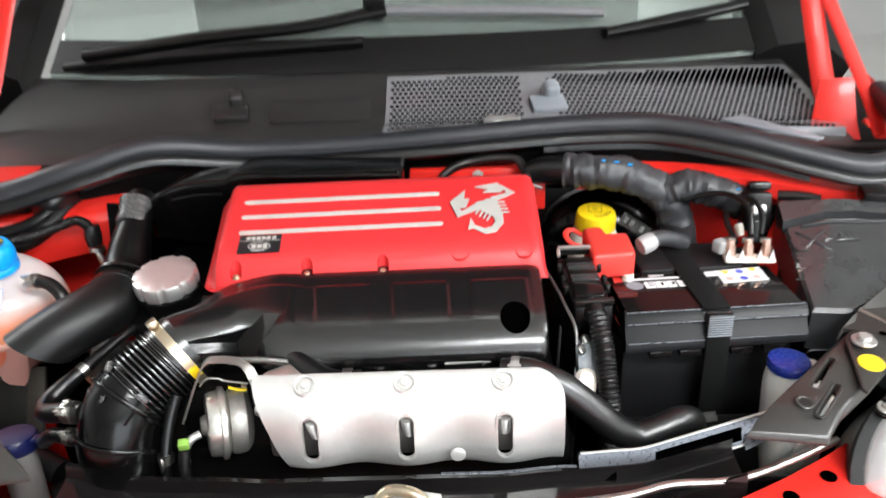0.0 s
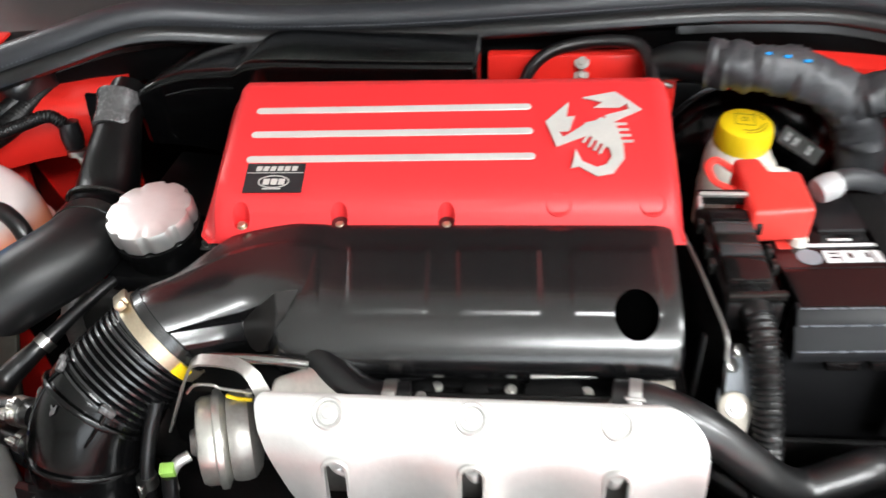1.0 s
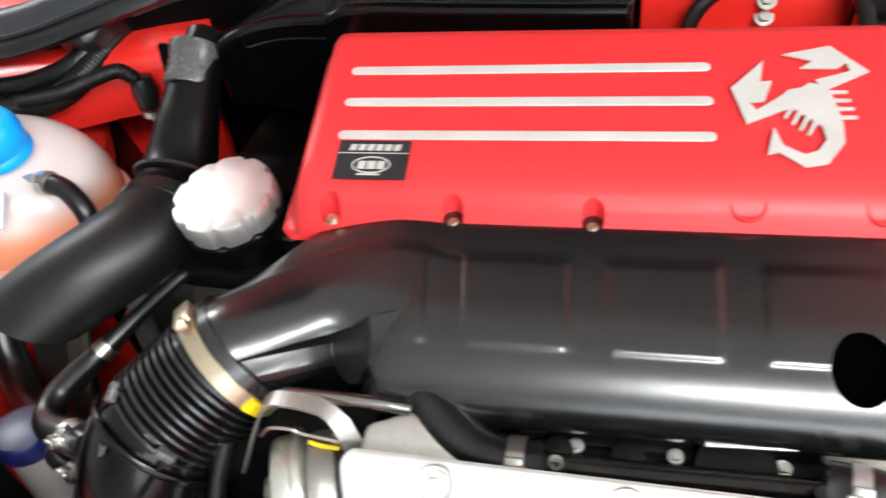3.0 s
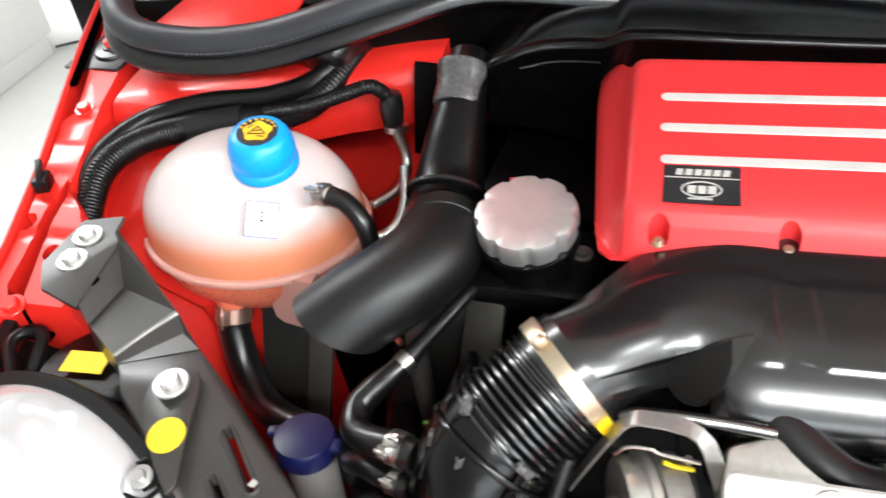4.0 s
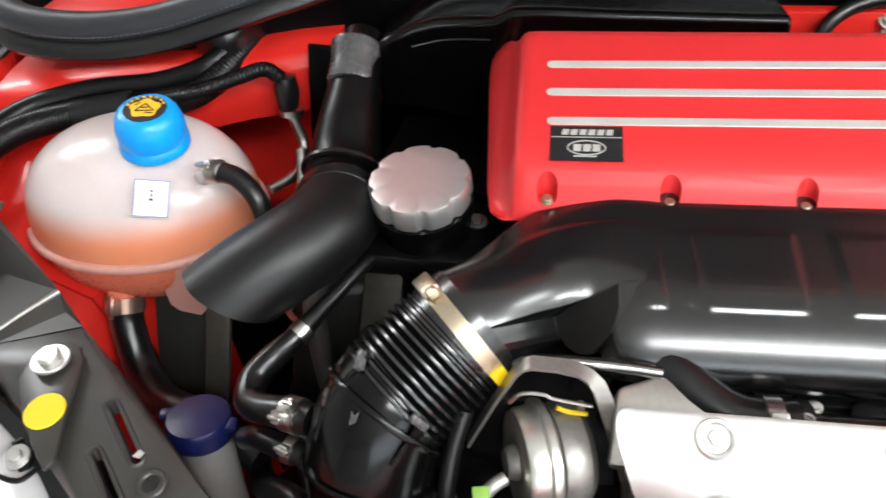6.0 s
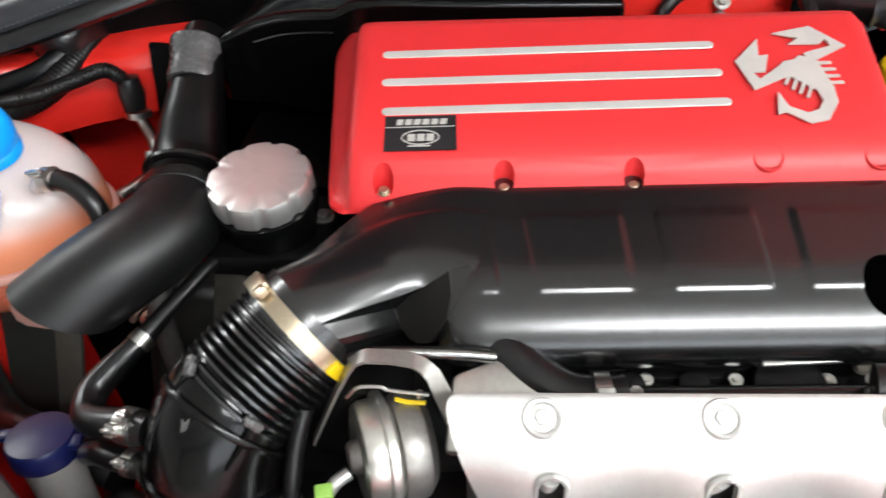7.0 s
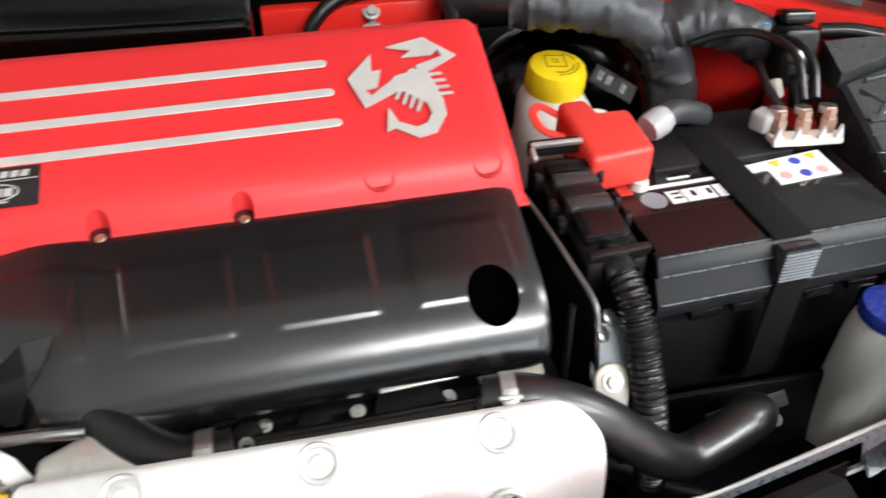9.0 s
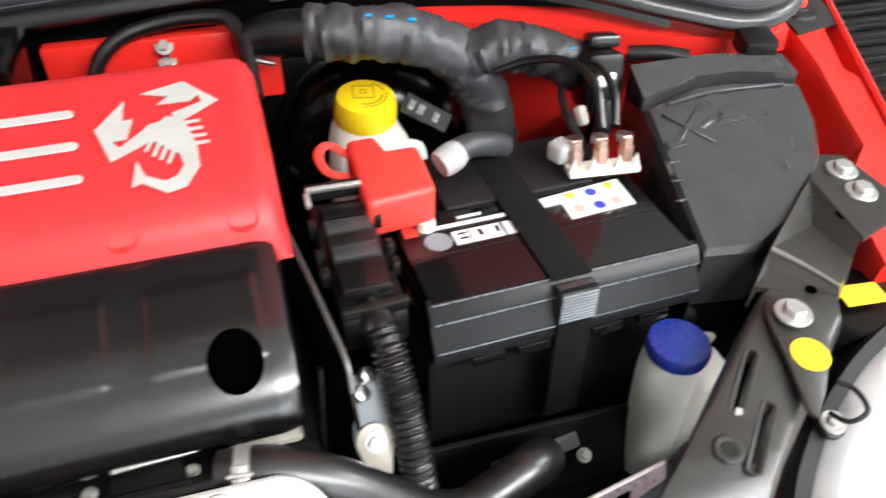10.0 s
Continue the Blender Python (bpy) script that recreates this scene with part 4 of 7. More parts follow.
# ---- black intake duct over the head ----
duct = thing("intake_duct", (-0.06, 0.78, 0.8), "satin black moulded intake duct with raised panels", "intake duct")
RIM = [(0.852, 0.8765), (0.835, 0.8745), (0.82, 0.8715), (0.79, 0.8635), (0.765, 0.8563), (0.748, 0.8484), (0.7345, 0.8375), (0.7265, 0.8265), (0.7238, 0.8170), (0.7258, 0.8085), (0.733, 0.8005), (0.748, 0.794), (0.78, 0.787), (0.83, 0.785), (0.850, 0.805), (0.855, 0.83), (0.856, 0.868)]


RIM = [(q.y, q.z) for q in spline([(0, *q) for q in RIM], 5)]


# raised fields: left edge at the back and front, right edge at the back and front
FIELDS = ((-0.240, -0.240, -0.1715, -0.1665), (-0.1555, -0.147, -0.0845, -0.0815), (-0.0655, -0.061, 0.0045, 0.006), (0.0250, 0.0248, 0.0960, 0.0975))


def ease(a, b, v):
    f = max(0.0, min(1.0, (v - a) / (b - a)))
    return f * f * (3 - 2 * f)


def field_height(x, y):
    best = 0.0
    for k, (a0, a1, b0, b1) in enumerate(FIELDS):
        f = max(0.0, min(1.0, (0.811 - y) / 0.0585))
        a, b = a0 + (a1 - a0) * f, b0 + (b1 - b0) * f
        side = ease(a, a + (0.05 if k == 0 else 0.0048), x) * ease(-b, -b + 0.0048, -x)
        best = max(best, side * ease(0.7510, 0.7545, y) * ease(-0.8145, -0.8060, -y))
    return best * 0.0015


def duct_ring(x, grow=1.0, n=200, fields=True):
    """The duct's outline across, met by rays from its middle."""
    cy, cz = 0.785, 0.822
    dy = (x + 0.1) * math.tan(radians(YAW))
    out = []
    for k in range(n):
        a = 2 * math.pi * k / n
        d = Vector((math.cos(a), math.sin(a)))
        best = 0.03
        for (y0, z0), (y1, z1) in zip(RIM, RIM[1:] + RIM[:1]):
            p, e = Vector((y0 - cy, z0 - cz)), Vector((y1 - y0, z1 - z0))
            den = d.x * e.y - d.y * e.x
            if abs(den) < 1e-9:
                continue
            t = (p.x * e.y - p.y * e.x) / den
            s = (p.x * d.y - p.y * d.x) / den
            if t > 0 and -1e-6 <= s <= 1 + 1e-6:
                best = t
        y, z = cy + d.x * best * grow, cz + d.y * best * grow
        up = field_height(x, y) if fields and grow == 1.0 and z > 0.843 else 0.0
        out.append(Vector((x, y + dy - 0.27 * up, z + 0.96 * up)))
    return out


NECK_END, NECK_DIR, NECK_R = Vector((-0.291, 0.751, 0.829)), Vector((-0.70, -0.52, -0.42)).normalized(), 0.0395
rings = [duct_ring(0.113, 0.55), duct_ring(0.1125, 0.80), duct_ring(0.110, 0.92), duct_ring(0.105, 0.975), duct_ring(0.097, 1.0)] + [duct_ring(x) for x in np.linspace(0.0965, -0.180, 150)] + [duct_ring(-0.189, 0.990), duct_ring(-0.197, 0.965), duct_ring(-0.203, 0.92), duct_ring(-0.207, 0.85), duct_ring(-0.209, 0.7)]
PORT, PORT_DIR = (0.0755, 0.760, 0.848), (0.05, -0.62, 0.78)
PORT_M = basis(PORT, PORT_DIR) @ Matrix.Diagonal((1, 1.22, 1, 1))
body = part("duct_shell", loft(bmesh.new(), rings), M_DUCT, duct)
cut(body, [lathe([(0.001, -0.06), (0.0168, -0.06), (0.0168, 0.06), (0.001, 0.06)], PORT_M, 36)])
line = spline([(-0.150, 0.784, 0.822), (-0.198, 0.788, 0.824), (-0.246, 0.782, 0.827), NECK_END, NECK_END + NECK_DIR * 0.03], 10)
base = [q - Vector((-0.190, 0.785 - 0.09 * math.tan(radians(YAW)), 0.822)) for q in duct_ring(-0.190)]
rings = []
for i, q in enumerate(line):
    d = (line[min(i + 1, len(line) - 1)] - line[max(i - 1, 0)]).normalized()
    up = (Vector((0, 0, 1)) - d * d.z).normalized()
    rear = d.cross(up)
    t = i / 31
    ring = []
    for k, b in enumerate(base):
        a = 2 * math.pi * k / len(base)
        w = ease(-0.055, 0.020, b.y)
        f = ease(0.30 * w, 0.34 + 0.61 * w, t)
        g = (0.976 + 0.026 * ease(0.10, 0.26, t)) * (1 - f)
        r = NECK_R * (1 - (0.10 + 0.10 * ease(0.0, 0.035, -b.y) * ease(-0.030, 0.0, -b.z)) * math.sin(math.pi * min(1.0, t)))
        ring.append(q + rear * (g * b.y + f * r * math.cos(a)) + up * (g * b.z + f * r * math.sin(a)))
    rings.append(ring)
neck = part("neck", loft(bmesh.new(), rings), M_DUCT, duct)
# black inner skin that paints the port's depth as shade
part("port_shade_lining", lathe([(0.0166, -0.004), (0.0166, -0.0595), (0.001, -0.0595), (0.001, -0.0585), (0.0161, -0.0585), (0.0161, -0.006)], PORT_M, 36), M_HOLE, duct)
# flat blank end of the barrel, facing out to the side
facet = basis((-0.2185, 0.7515, 0.8325), (-0.64, -0.66, 0.39), (0.1, 0.6, 0.8))
BLANK = [(0.0324, -0.0232), (0.030, -0.034), (0.024, -0.075), (-0.040, -0.075), (-0.034, -0.020), (-0.0245, 0.000), (-0.0222, 0.0085), (-0.0175, 0.0165), (-0.0105, 0.0230), (-0.0002, 0.0255), (0.0092, 0.0140), (0.0241, -0.0115)]
cut(body, [prism(BLANK, 0.08, facet)])
cut(neck, [prism(BLANK, 0.08, facet)])
blank = [(0.0318, -0.0240), (0.0241, -0.0115), (0.0092, 0.0140), (-0.0002, 0.0250), (-0.0105, 0.0226), (-0.0185, 0.0147), (-0.0215, 0.0056), (-0.0195, -0.0050), (-0.0105, -0.0139), (-0.0006, -0.0220), (0.0150, -0.0260)]
part("end_blank", prism(blank, 0.05, facet @ pose(0, 0, -0.0497), 0.0008, 1), M_BLANK, duct, "flat matt blanked end")

# ---- ribbed elbow hose ----
elbow = thing("intake_elbow_hose", (-0.35, 0.69, 0.75), "black ribbed rubber intake elbow with a worm clip", "hose")
p0 = NECK_END + NECK_DIR * 0.012
p1 = NECK_END + NECK_DIR * 0.019
p2 = Vector((-0.341, 0.709, 0.796))
part("cuff", tube([NECK_END - NECK_DIR * 0.004, p0, p1], [0.0415, 0.0425, 0.0420], 36), M_DUCT, elbow)
part("bellows", tube([p1, p1.lerp(p2, 0.5), p2], [0.0405, 0.0413, 0.0418], 40, pitch=0.0058, depth=0.0028), M_DUCT, elbow)
part("elbow", tube([p2 - NECK_DIR * 0.010, p2, (-0.351, 0.694, 0.778), (-0.355, 0.682, 0.750), (-0.351, 0.682, 0.712), (-0.345, 0.695, 0.64)], [0.040, 0.0430, 0.0440, 0.0435, 0.041, 0.039], 32), M_SHINE, elbow)
for k, (c, d) in enumerate((((-0.345, 0.702, 0.790), (-0.55, -0.62, -0.56)), ((-0.355, 0.683, 0.755), (-0.2, -0.42, -0.88)), ((-0.351, 0.682, 0.714), (0.1, 0.05, -1)))):
    part("rib", lathe([(0.041, -0.0030), (0.0462, -0.0022), (0.0468, -0.001), (0.0468, 0.001), (0.0462, 0.0022), (0.041, 0.0030)], basis(c, d), 36), M_SHINE, elbow)
part("moulded_mark", prism([(-0.004, -0.007), (0.002, -0.004), (0.005, 0.006), (0.0, 0.002), (-0.003, 0.006)], 0.0012, basis((-0.3556, 0.6706, 0.8186), (-0.21, -0.69, 0.69)) @ Matrix.Scale(0.7, 4), 0.0003, 1), M_COLLAR, elbow)
for pts in (((-0.3505, 0.7032, 0.8412), (-0.3595, 0.6964, 0.8332), (-0.3684, 0.6900, 0.8244), (-0.3772, 0.6806, 0.8110), (-0.3832, 0.6700, 0.7957)), ((-0.3170, 0.6753, 0.8145), (-0.3232, 0.6660, 0.8056), (-0.3330, 0.6574, 0.7940))):
    part("ridge", tube(pts, 0.0015, 8, 5), M_SHINE, elbow)
# lugs coloured paler than the elbow to paint their highlights
for o, n in (((-0.3560, 0.6995, 0.8385), (-0.48, -0.31, 0.82)), ((-0.3165, 0.6745, 0.8152), (0.38, -0.87, 0.29)), ((-0.378, 0.690, 0.812), (-0.8, -0.3, 0.5))):
    part("lug", rbox((0.006, 0.013, 0.006), basis(o, n, (0.7, -0.3, 0.6)), 0.0015), M_COLLAR, elbow)
worm = part("worm_clip", lathe([(0.0425, -0.0055), (0.0437, -0.0055), (0.0437, 0.0055), (0.0425, 0.0055)], basis(NECK_END + NECK_DIR * 0.010, NECK_DIR), 40), M_BRASS, elbow, "yellow zinc hose clip")
e = Vector((-0.42, 0.02, 0.86))
e = (e - NECK_DIR * e.dot(NECK_DIR)).normalized()
housing = rbox((0.012, 0.022, 0.005), basis(NECK_END + NECK_DIR * 0.010 + e * 0.0455, e, NECK_DIR), 0.0015)
rbox((0.008, 0.007, 0.007), basis(NECK_END + NECK_DIR * 0.010 + e * 0.0465 + e.cross(NECK_DIR) * 0.014, e, NECK_DIR), 0.002, 2, housing)
part("screw_housing", housing, M_BRASS, worm)
e = Vector((-0.2723, 0.7190, 0.8239)) - (NECK_END + NECK_DIR * 0.010)
e = (e - NECK_DIR * e.dot(NECK_DIR)).normalized()
part("yellow_tab", rbox((0.010, 0.014, 0.003), basis(NECK_END + NECK_DIR * 0.010 + e * 0.0445, e, NECK_DIR), 0.0005), M_YELLOW, worm)

# ---- heat shield over the exhaust manifold ----
shield = thing("heat_shield", (-0.04, 0.66, 0.76), "bright pressed aluminium heat shield with slots and bolts", "heat shield")
SH = [(0.6830, 0.8325), (0.6808, 0.8340), (0.672, 0.8286), (0.661, 0.8195), (0.6520, 0.8065), (0.6470, 0.790), (0.6440, 0.768), (0.6465, 0.752), (0.652, 0.740), (0.662, 0.733)]
rows = []
for (y, z) in spline([(0, *q) for q in SH], 4) and [(q.y, q.z) for q in spline([(0, *q) for q in SH], 4)]:
    f = (0.834 - z) / 0.12
    run = math.hypot(0.6830 - y, 0.8340 - z)
    x0 = -0.203 + 0.045 * f
    x1 = 0.1175 - 0.036 * (1 - math.sqrt(1 - max(0, 1 - run / 0.036) ** 2))
    r0 = 0.012 * (1 - math.sqrt(1 - max(0, 1 - run / 0.012) ** 2))
    rows.append([(x0 + r0 + (x1 - x0 - r0) * k / 40, y + 0.004 * math.cos((x0 + (x1 - x0) * k / 40 + 0.093) * 62) * (f > 0.15) * min(1, f * 2), z) for k in range(41)])
back = [[(x, y + 0.0022, z - 0.0014) for x, y, z in r] for r in rows]
own = loft(bmesh.new(), [r + q[::-1] for r, q in zip(rows, back)])
plate = part("plate", own, M_SHIELD, shield)
slots = []
for x in (-0.141, -0.0435, 0.0565):
    q = basis((x, 0.645, 0.782), (0, -1, 0.10), (0, 0.1, 1))
    slots.append(prism(capsule(-0.020, 0.014, 0.0075), 0.03, q @ pose(0, 0, -0.015)))
cut(plate, slots)
for x in (-0.141, -0.0435, 0.0565):
    q = basis((x, 0.6445, 0.782), (0, -1, 0.10), (0, 0.1, 1))
    out, inn = capsule(-0.020, 0.014, 0.0105), capsule(-0.020, 0.014, 0.0075)
    own = bmesh.new()
    loft(own, [[(a, b, 0) for a, b in out], [(a, b, 0.002) for a, b in [(p[0] * 0.97, p[1] * 0.9) for p in out]], [(a, b, 0.002) for a, b in inn], [(a, b, -0.004) for a, b in inn]], caps=False)
    part("slot_rim", joined(own, q, None), M_SHIELD, shield)
    part("stud", tube([(x + 0.001, 0.668, 0.768), (x, 0.658, 0.785), (x, 0.6525, 0.797)], 0.0056, 14, pitch=0.0030, depth=0.0007), M_BOLT, shield, "threaded steel stud")
for x, y, z in ((-0.146, 0.6700, 0.8273), (-0.0445, 0.6700, 0.8273), (0.0560, 0.6700, 0.8273)):
    own = bmesh.new()
    loft(own, [[(r * math.cos(a), r * math.sin(a), h) for a in np.linspace(0, 2 * math.pi, 29)[:-1]] for r, h in ((0.0122, -0.0020), (0.0116, 0.0024), (0.0108, 0.0034), (0.0092, 0.0030), (0.0078, -0.0004), (0.0015, -0.0004))], caps=False)
    part("dimple", joined(own, basis((x, y, z), (0, -0.66, 1)), None), M_SHIELD, shield)
    bolt("bolt", (x, y, z + 0.0004), (0, -0.66, 1), 0.0050, shield, M_SHIELD, 1.35)
part("boss", lathe([(0.001, 0), (0.008, 0), (0.006, 0.0008), (0.001, 0.0010)], basis((0.008, 0.6425, 0.757), (0, -1, 0.1)), 20), M_SHIELD, shield)

# ---- wastegate actuator and its bracket ----
act = thing("wastegate_actuator", (-0.245, 0.69, 0.77), "round silver turbo actuator canister on an arched bracket", "actuator")
ab = basis((-0.262, 0.683, 0.772), (0.93, 0.33, -0.08))
can = part("canister", lathe([(0.001, 0.006), (0.012, 0.006), (0.016, 0.004), (0.026, 0.003), (0.0325, 0.0045), (0.0345, 0.008), (0.0350, 0.016), (0.0385, 0.0175), (0.0390, 0.0195), (0.0385, 0.0225), (0.0350, 0.024), (0.030, 0.027), (0.001, 0.028)], ab, 48), M_ZINC, act)
part("front_boss", lathe([(0.001, 0), (0.009, 0), (0.011, 0.003), (0.012, 0.007)], ab @ pose(0, 0, -0.003), 24), M_DULL, can)
part("drum", lathe([(0.030, 0.0265), (0.0335, 0.027), (0.0350, 0.032), (0.0352, 0.037), (0.0340, 0.043), (0.027, 0.049), (0.018, 0.051), (0.001, 0.051)], ab, 48), M_CAST, act, "dull cast rear drum")
strap = []
for x, y, z, wide in ((-0.2900, 0.702, 0.762, 0.010), (-0.2825, 0.703, 0.780, 0.010), (-0.2700, 0.7045, 0.809, 0.010), (-0.2595, 0.7055, 0.8300, 0.010), (-0.2560, 0.7058, 0.8345, 0.010), (-0.2510, 0.7060, 0.8365, 0.010), (-0.2360, 0.7055, 0.8365, 0.010), (-0.2230, 0.7045, 0.8345, 0.011), (-0.2175, 0.7030, 0.8315, 0.012), (-0.2135, 0.7015, 0.8255, 0.013), (-0.2050, 0.6950, 0.803, 0.013), (-0.1960, 0.6895, 0.775, 0.013), (-0.190, 0.686, 0.755, 0.013)):
    turn = min(1.0, max(0.0, (x + 0.222) / 0.012))
    out = Vector((-0.9 if x < -0.257 else 0.25 * turn, -0.7 * turn, 0.9 - 0.4 * turn)).normalized() * 0.0022
    side_way = Vector((0.75 * turn * wide, wide * (1 - 0.4 * turn), 0.001))
    strap.append([Vector((x, y - 0.003, z)), Vector((x, y - 0.003, z)) + side_way, Vector((x, y - 0.003, z)) + side_way + out, Vector((x, y - 0.003, z)) + out])
part("arch", loft(bmesh.new(), strap), M_CAST, act, "arched steel strap")
part("rod", tube([(-0.262, 0.716, 0.8265), (-0.2555, 0.7165, 0.8300), (-0.2450, 0.7170, 0.8318), (-0.2222, 0.7180, 0.8310), (-0.1923, 0.7190, 0.8285), (-0.172, 0.720, 0.8250)], [0.0036, 0.0040, 0.0043, 0.0043, 0.0043, 0.0043], 14), M_ROD, act)
part("wire_guide", tube([(-0.2640, 0.698, 0.812), (-0.2560, 0.699, 0.8200), (-0.2430, 0.7, 0.8195), (-0.2370, 0.7, 0.8165), (-0.2130, 0.700, 0.8125)], 0.0013, 8), M_STEEL, act)
part("nipple", tube([(-0.2200, 0.7060, 0.797), (-0.2195, 0.7055, 0.808)], [0.0034, 0.0026], 12), M_BOLT, act, "short pale nipple")
part("yellow_mark", tube([(-0.2345, 0.700, 0.8085), (-0.2270, 0.7005, 0.8050), (-0.2155, 0.701, 0.8035)], 0.0016, 8), M_YELLOW, act)
part("spout", tube([(-0.264, 0.674, 0.768), (-0.272, 0.668, 0.766), (-0.278, 0.664, 0.756), (-0.279, 0.662, 0.74)], [0.0045, 0.0045, 0.004, 0.004], 10), M_BOLT, act)
gc = (-0.2785, 0.6625, 0.764)
part("green_connector", rbox((0.011, 0.009, 0.010), pose(*gc, 20, 0, 10), 0.001), M_GREEN, act)
part("sense_hose", tube([(-0.279, 0.662, 0.758), (-0.280, 0.655, 0.73), (-0.277, 0.65, 0.67)], 0.006, 10), M_RUBBER, act)
clamp("hose_clip", (-0.303, 0.668, 0.742), (0, 0.1, 1), 0.007, act)
part("vent_hose", tube([(-0.292, 0.70, 0.80), (-0.299, 0.685, 0.775), (-0.303, 0.668, 0.742), (-0.305, 0.66, 0.70)], 0.006, 10), M_RUBBER, act)

# ---- pipes across the front of the head ----
def hose(name, label, pts, r, material=None, category="hose", **kw):
    ob = thing(name, pts[0], label, category)
    part("hose", tube(pts, r, kw.pop("seg", 18), **kw), material or M_RUBBER, ob)
    return ob


breather = hose("breather_hose", "bent black rubber breather hose below the intake duct", [(-0.178, 0.752, 0.815), (-0.168, 0.735, 0.818), (-0.150, 0.718, 0.812), (-0.128, 0.706, 0.806), (-0.104, 0.702, 0.806), (-0.092, 0.703, 0.806)], 0.0155)
clamp("spring_clip", (-0.107, 0.702, 0.806), (1, 0.03, 0), 0.0162, breather)
rail = thing("fuel_rail", (0, 0.71, 0.8), "dark metal rail running behind the heat shield", "fuel rail")
part("tube", tube([(-0.095, 0.7075, 0.800), (-0.02, 0.7085, 0.800), (0.075, 0.711, 0.800)], 0.0085, 14), M_GLOSS, rail)
for x in (-0.085, 0.058):
    part("boss", lathe([(0.001, 0), (0.0045, 0), (0.0045, 0.002), (0.0025, 0.002), (0.0025, 0.0008), (0.001, 0.0008)], basis((x, 0.706, 0.8075), (0, -0.5, 1)), 16), M_DULL, rail)
coolant = hose("coolant_hose", "thick black coolant hose curving down beside the battery", [(0.058, 0.706, 0.812), (0.085, 0.700, 0.815), (0.120, 0.692, 0.802), (0.155, 0.688, 0.772), (0.180, 0.689, 0.748), (0.204, 0.6935, 0.734), (0.230, 0.700, 0.738), (0.254, 0.708, 0.742), (0.270, 0.720, 0.731), (0.278, 0.740, 0.70), (0.280, 0.765, 0.66)], 0.0158, M_HOSE, seg=24)
clamp("spring_clip", (0.072, 0.703, 0.8135), (1, -0.15, 0.05), 0.0165, coolant, M_BOLT, w=0.009)

# ---- oil filler ----
oil = thing("oil_filler_cap", (-0.343, 0.866, 0.84), "scalloped billet aluminium oil filler cap on a black neck", "oil cap")
tilt = basis((-0.343, 0.866, 0.842), (-0.05, -0.16, 1))
part("cap", lathe([(0.030, 0.006), (0.0385, 0.007), (0.0393, 0.010), (0.0393, 0.0225), (0.0380, 0.0260), (0.0345, 0.027), (0.020, 0.0275), (0.001, 0.0275)], tilt, 120, flute=9, cut=0.0028), M_CAP, oil)
part("neck", lathe([(0.036, -0.10), (0.036, -0.010), (0.0395, -0.004), (0.0395, 0.005), (0.03, 0.0065)], tilt, 40), M_PLASTIC, oil)
part("flange", prism([(-0.055, -0.04), (0.045, -0.045), (0.055, 0.03), (0.0, 0.055), (-0.05, 0.03)], 0.02, pose(-0.335, 0.872, 0.795), 0.006), M_PLASTIC, oil)
bolt("flange_bolt", (-0.3015, 0.869, 0.824), (0, -0.2, 1), 0.0055, oil, M_DULL)
part("bolt_boss", lathe([(0.001, 0), (0.012, 0), (0.010, 0.012), (0.001, 0.012)], pose(-0.3015, 0.869, 0.812), 20), M_PLASTIC, oil)
part("red_tell_tale", rbox((0.006, 0.004, 0.012), pose(-0.362, 0.912, 0.855, 0, 0, 10), 0.001), M_REDCAP, oil)

# ---- scuttle resonator box and ledge ----
reson = thing("resonator_box", (-0.34, 1.04, 0.85), "glossy black plastic resonator box against the scuttle", "resonator")
prof = []
for x, top, front, low in ((-0.414, 0.893, 1.030, 0.868), (-0.408, 0.906, 1.012, 0.868), (-0.400, 0.913, 1.004, 0.868), (-0.3858, 0.9205, 1.003, 0.868), (-0.370, 0.926, 1.008, 0.864), (-0.352, 0.9285, 1.0135, 0.858), (-0.33, 0.929, 1.0165, 0.850), (-0.312, 0.929, 1.017, 0.845), (-0.303, 0.9295, 1.017, 0.842), (-0.296, 0.933, 1.0165, 0.842), (-0.289, 0.9368, 1.016, 0.842), (-0.282, 0.938, 1.016, 0.842), (-0.255, 0.938, 1.017, 0.842), (-0.20, 0.9355, 1.0185, 0.842), (-0.12, 0.9335, 1.020, 0.842), (-0.062, 0.932, 1.022, 0.842), (-0.058, 0.928, 1.026, 0.842)):
    low -= 0.018
    row = [(x, 1.13, low), (x, 1.13, top - 0.012), (x, front + 0.012, top - 0.0002)]
    for a in np.linspace(75, -15, 7):
        row.append((x, front + 0.006 - 0.006 * math.cos(radians(a)), top - 0.006 + 0.006 * math.sin(radians(a))))
    row += [(x, front + 0.001, top - 0.03), (x, front + 0.003, low + 0.010), (x, front + 0.004, low + 0.002), (x, front + 0.010, low)]
    prof.append(row)
part("box", loft(bmesh.new(), prof), M_RESON, reson)
part("seam", tube([(-0.372, 1.0072, 0.9075), (-0.350, 1.0138, 0.9105), (-0.33, 1.0166, 0.9110), (-0.305, 1.0172, 0.9105)], 0.0008, 6), M_PLASTIC, reson)
part("lower_shelf", prism([(-0.06, -0.03), (0.07, -0.04), (0.07, 0.06), (-0.06, 0.06)], 0.01, pose(-0.34, 0.975, 0.805, 8, 0, -10), 0.003), M_DEEP, reson)

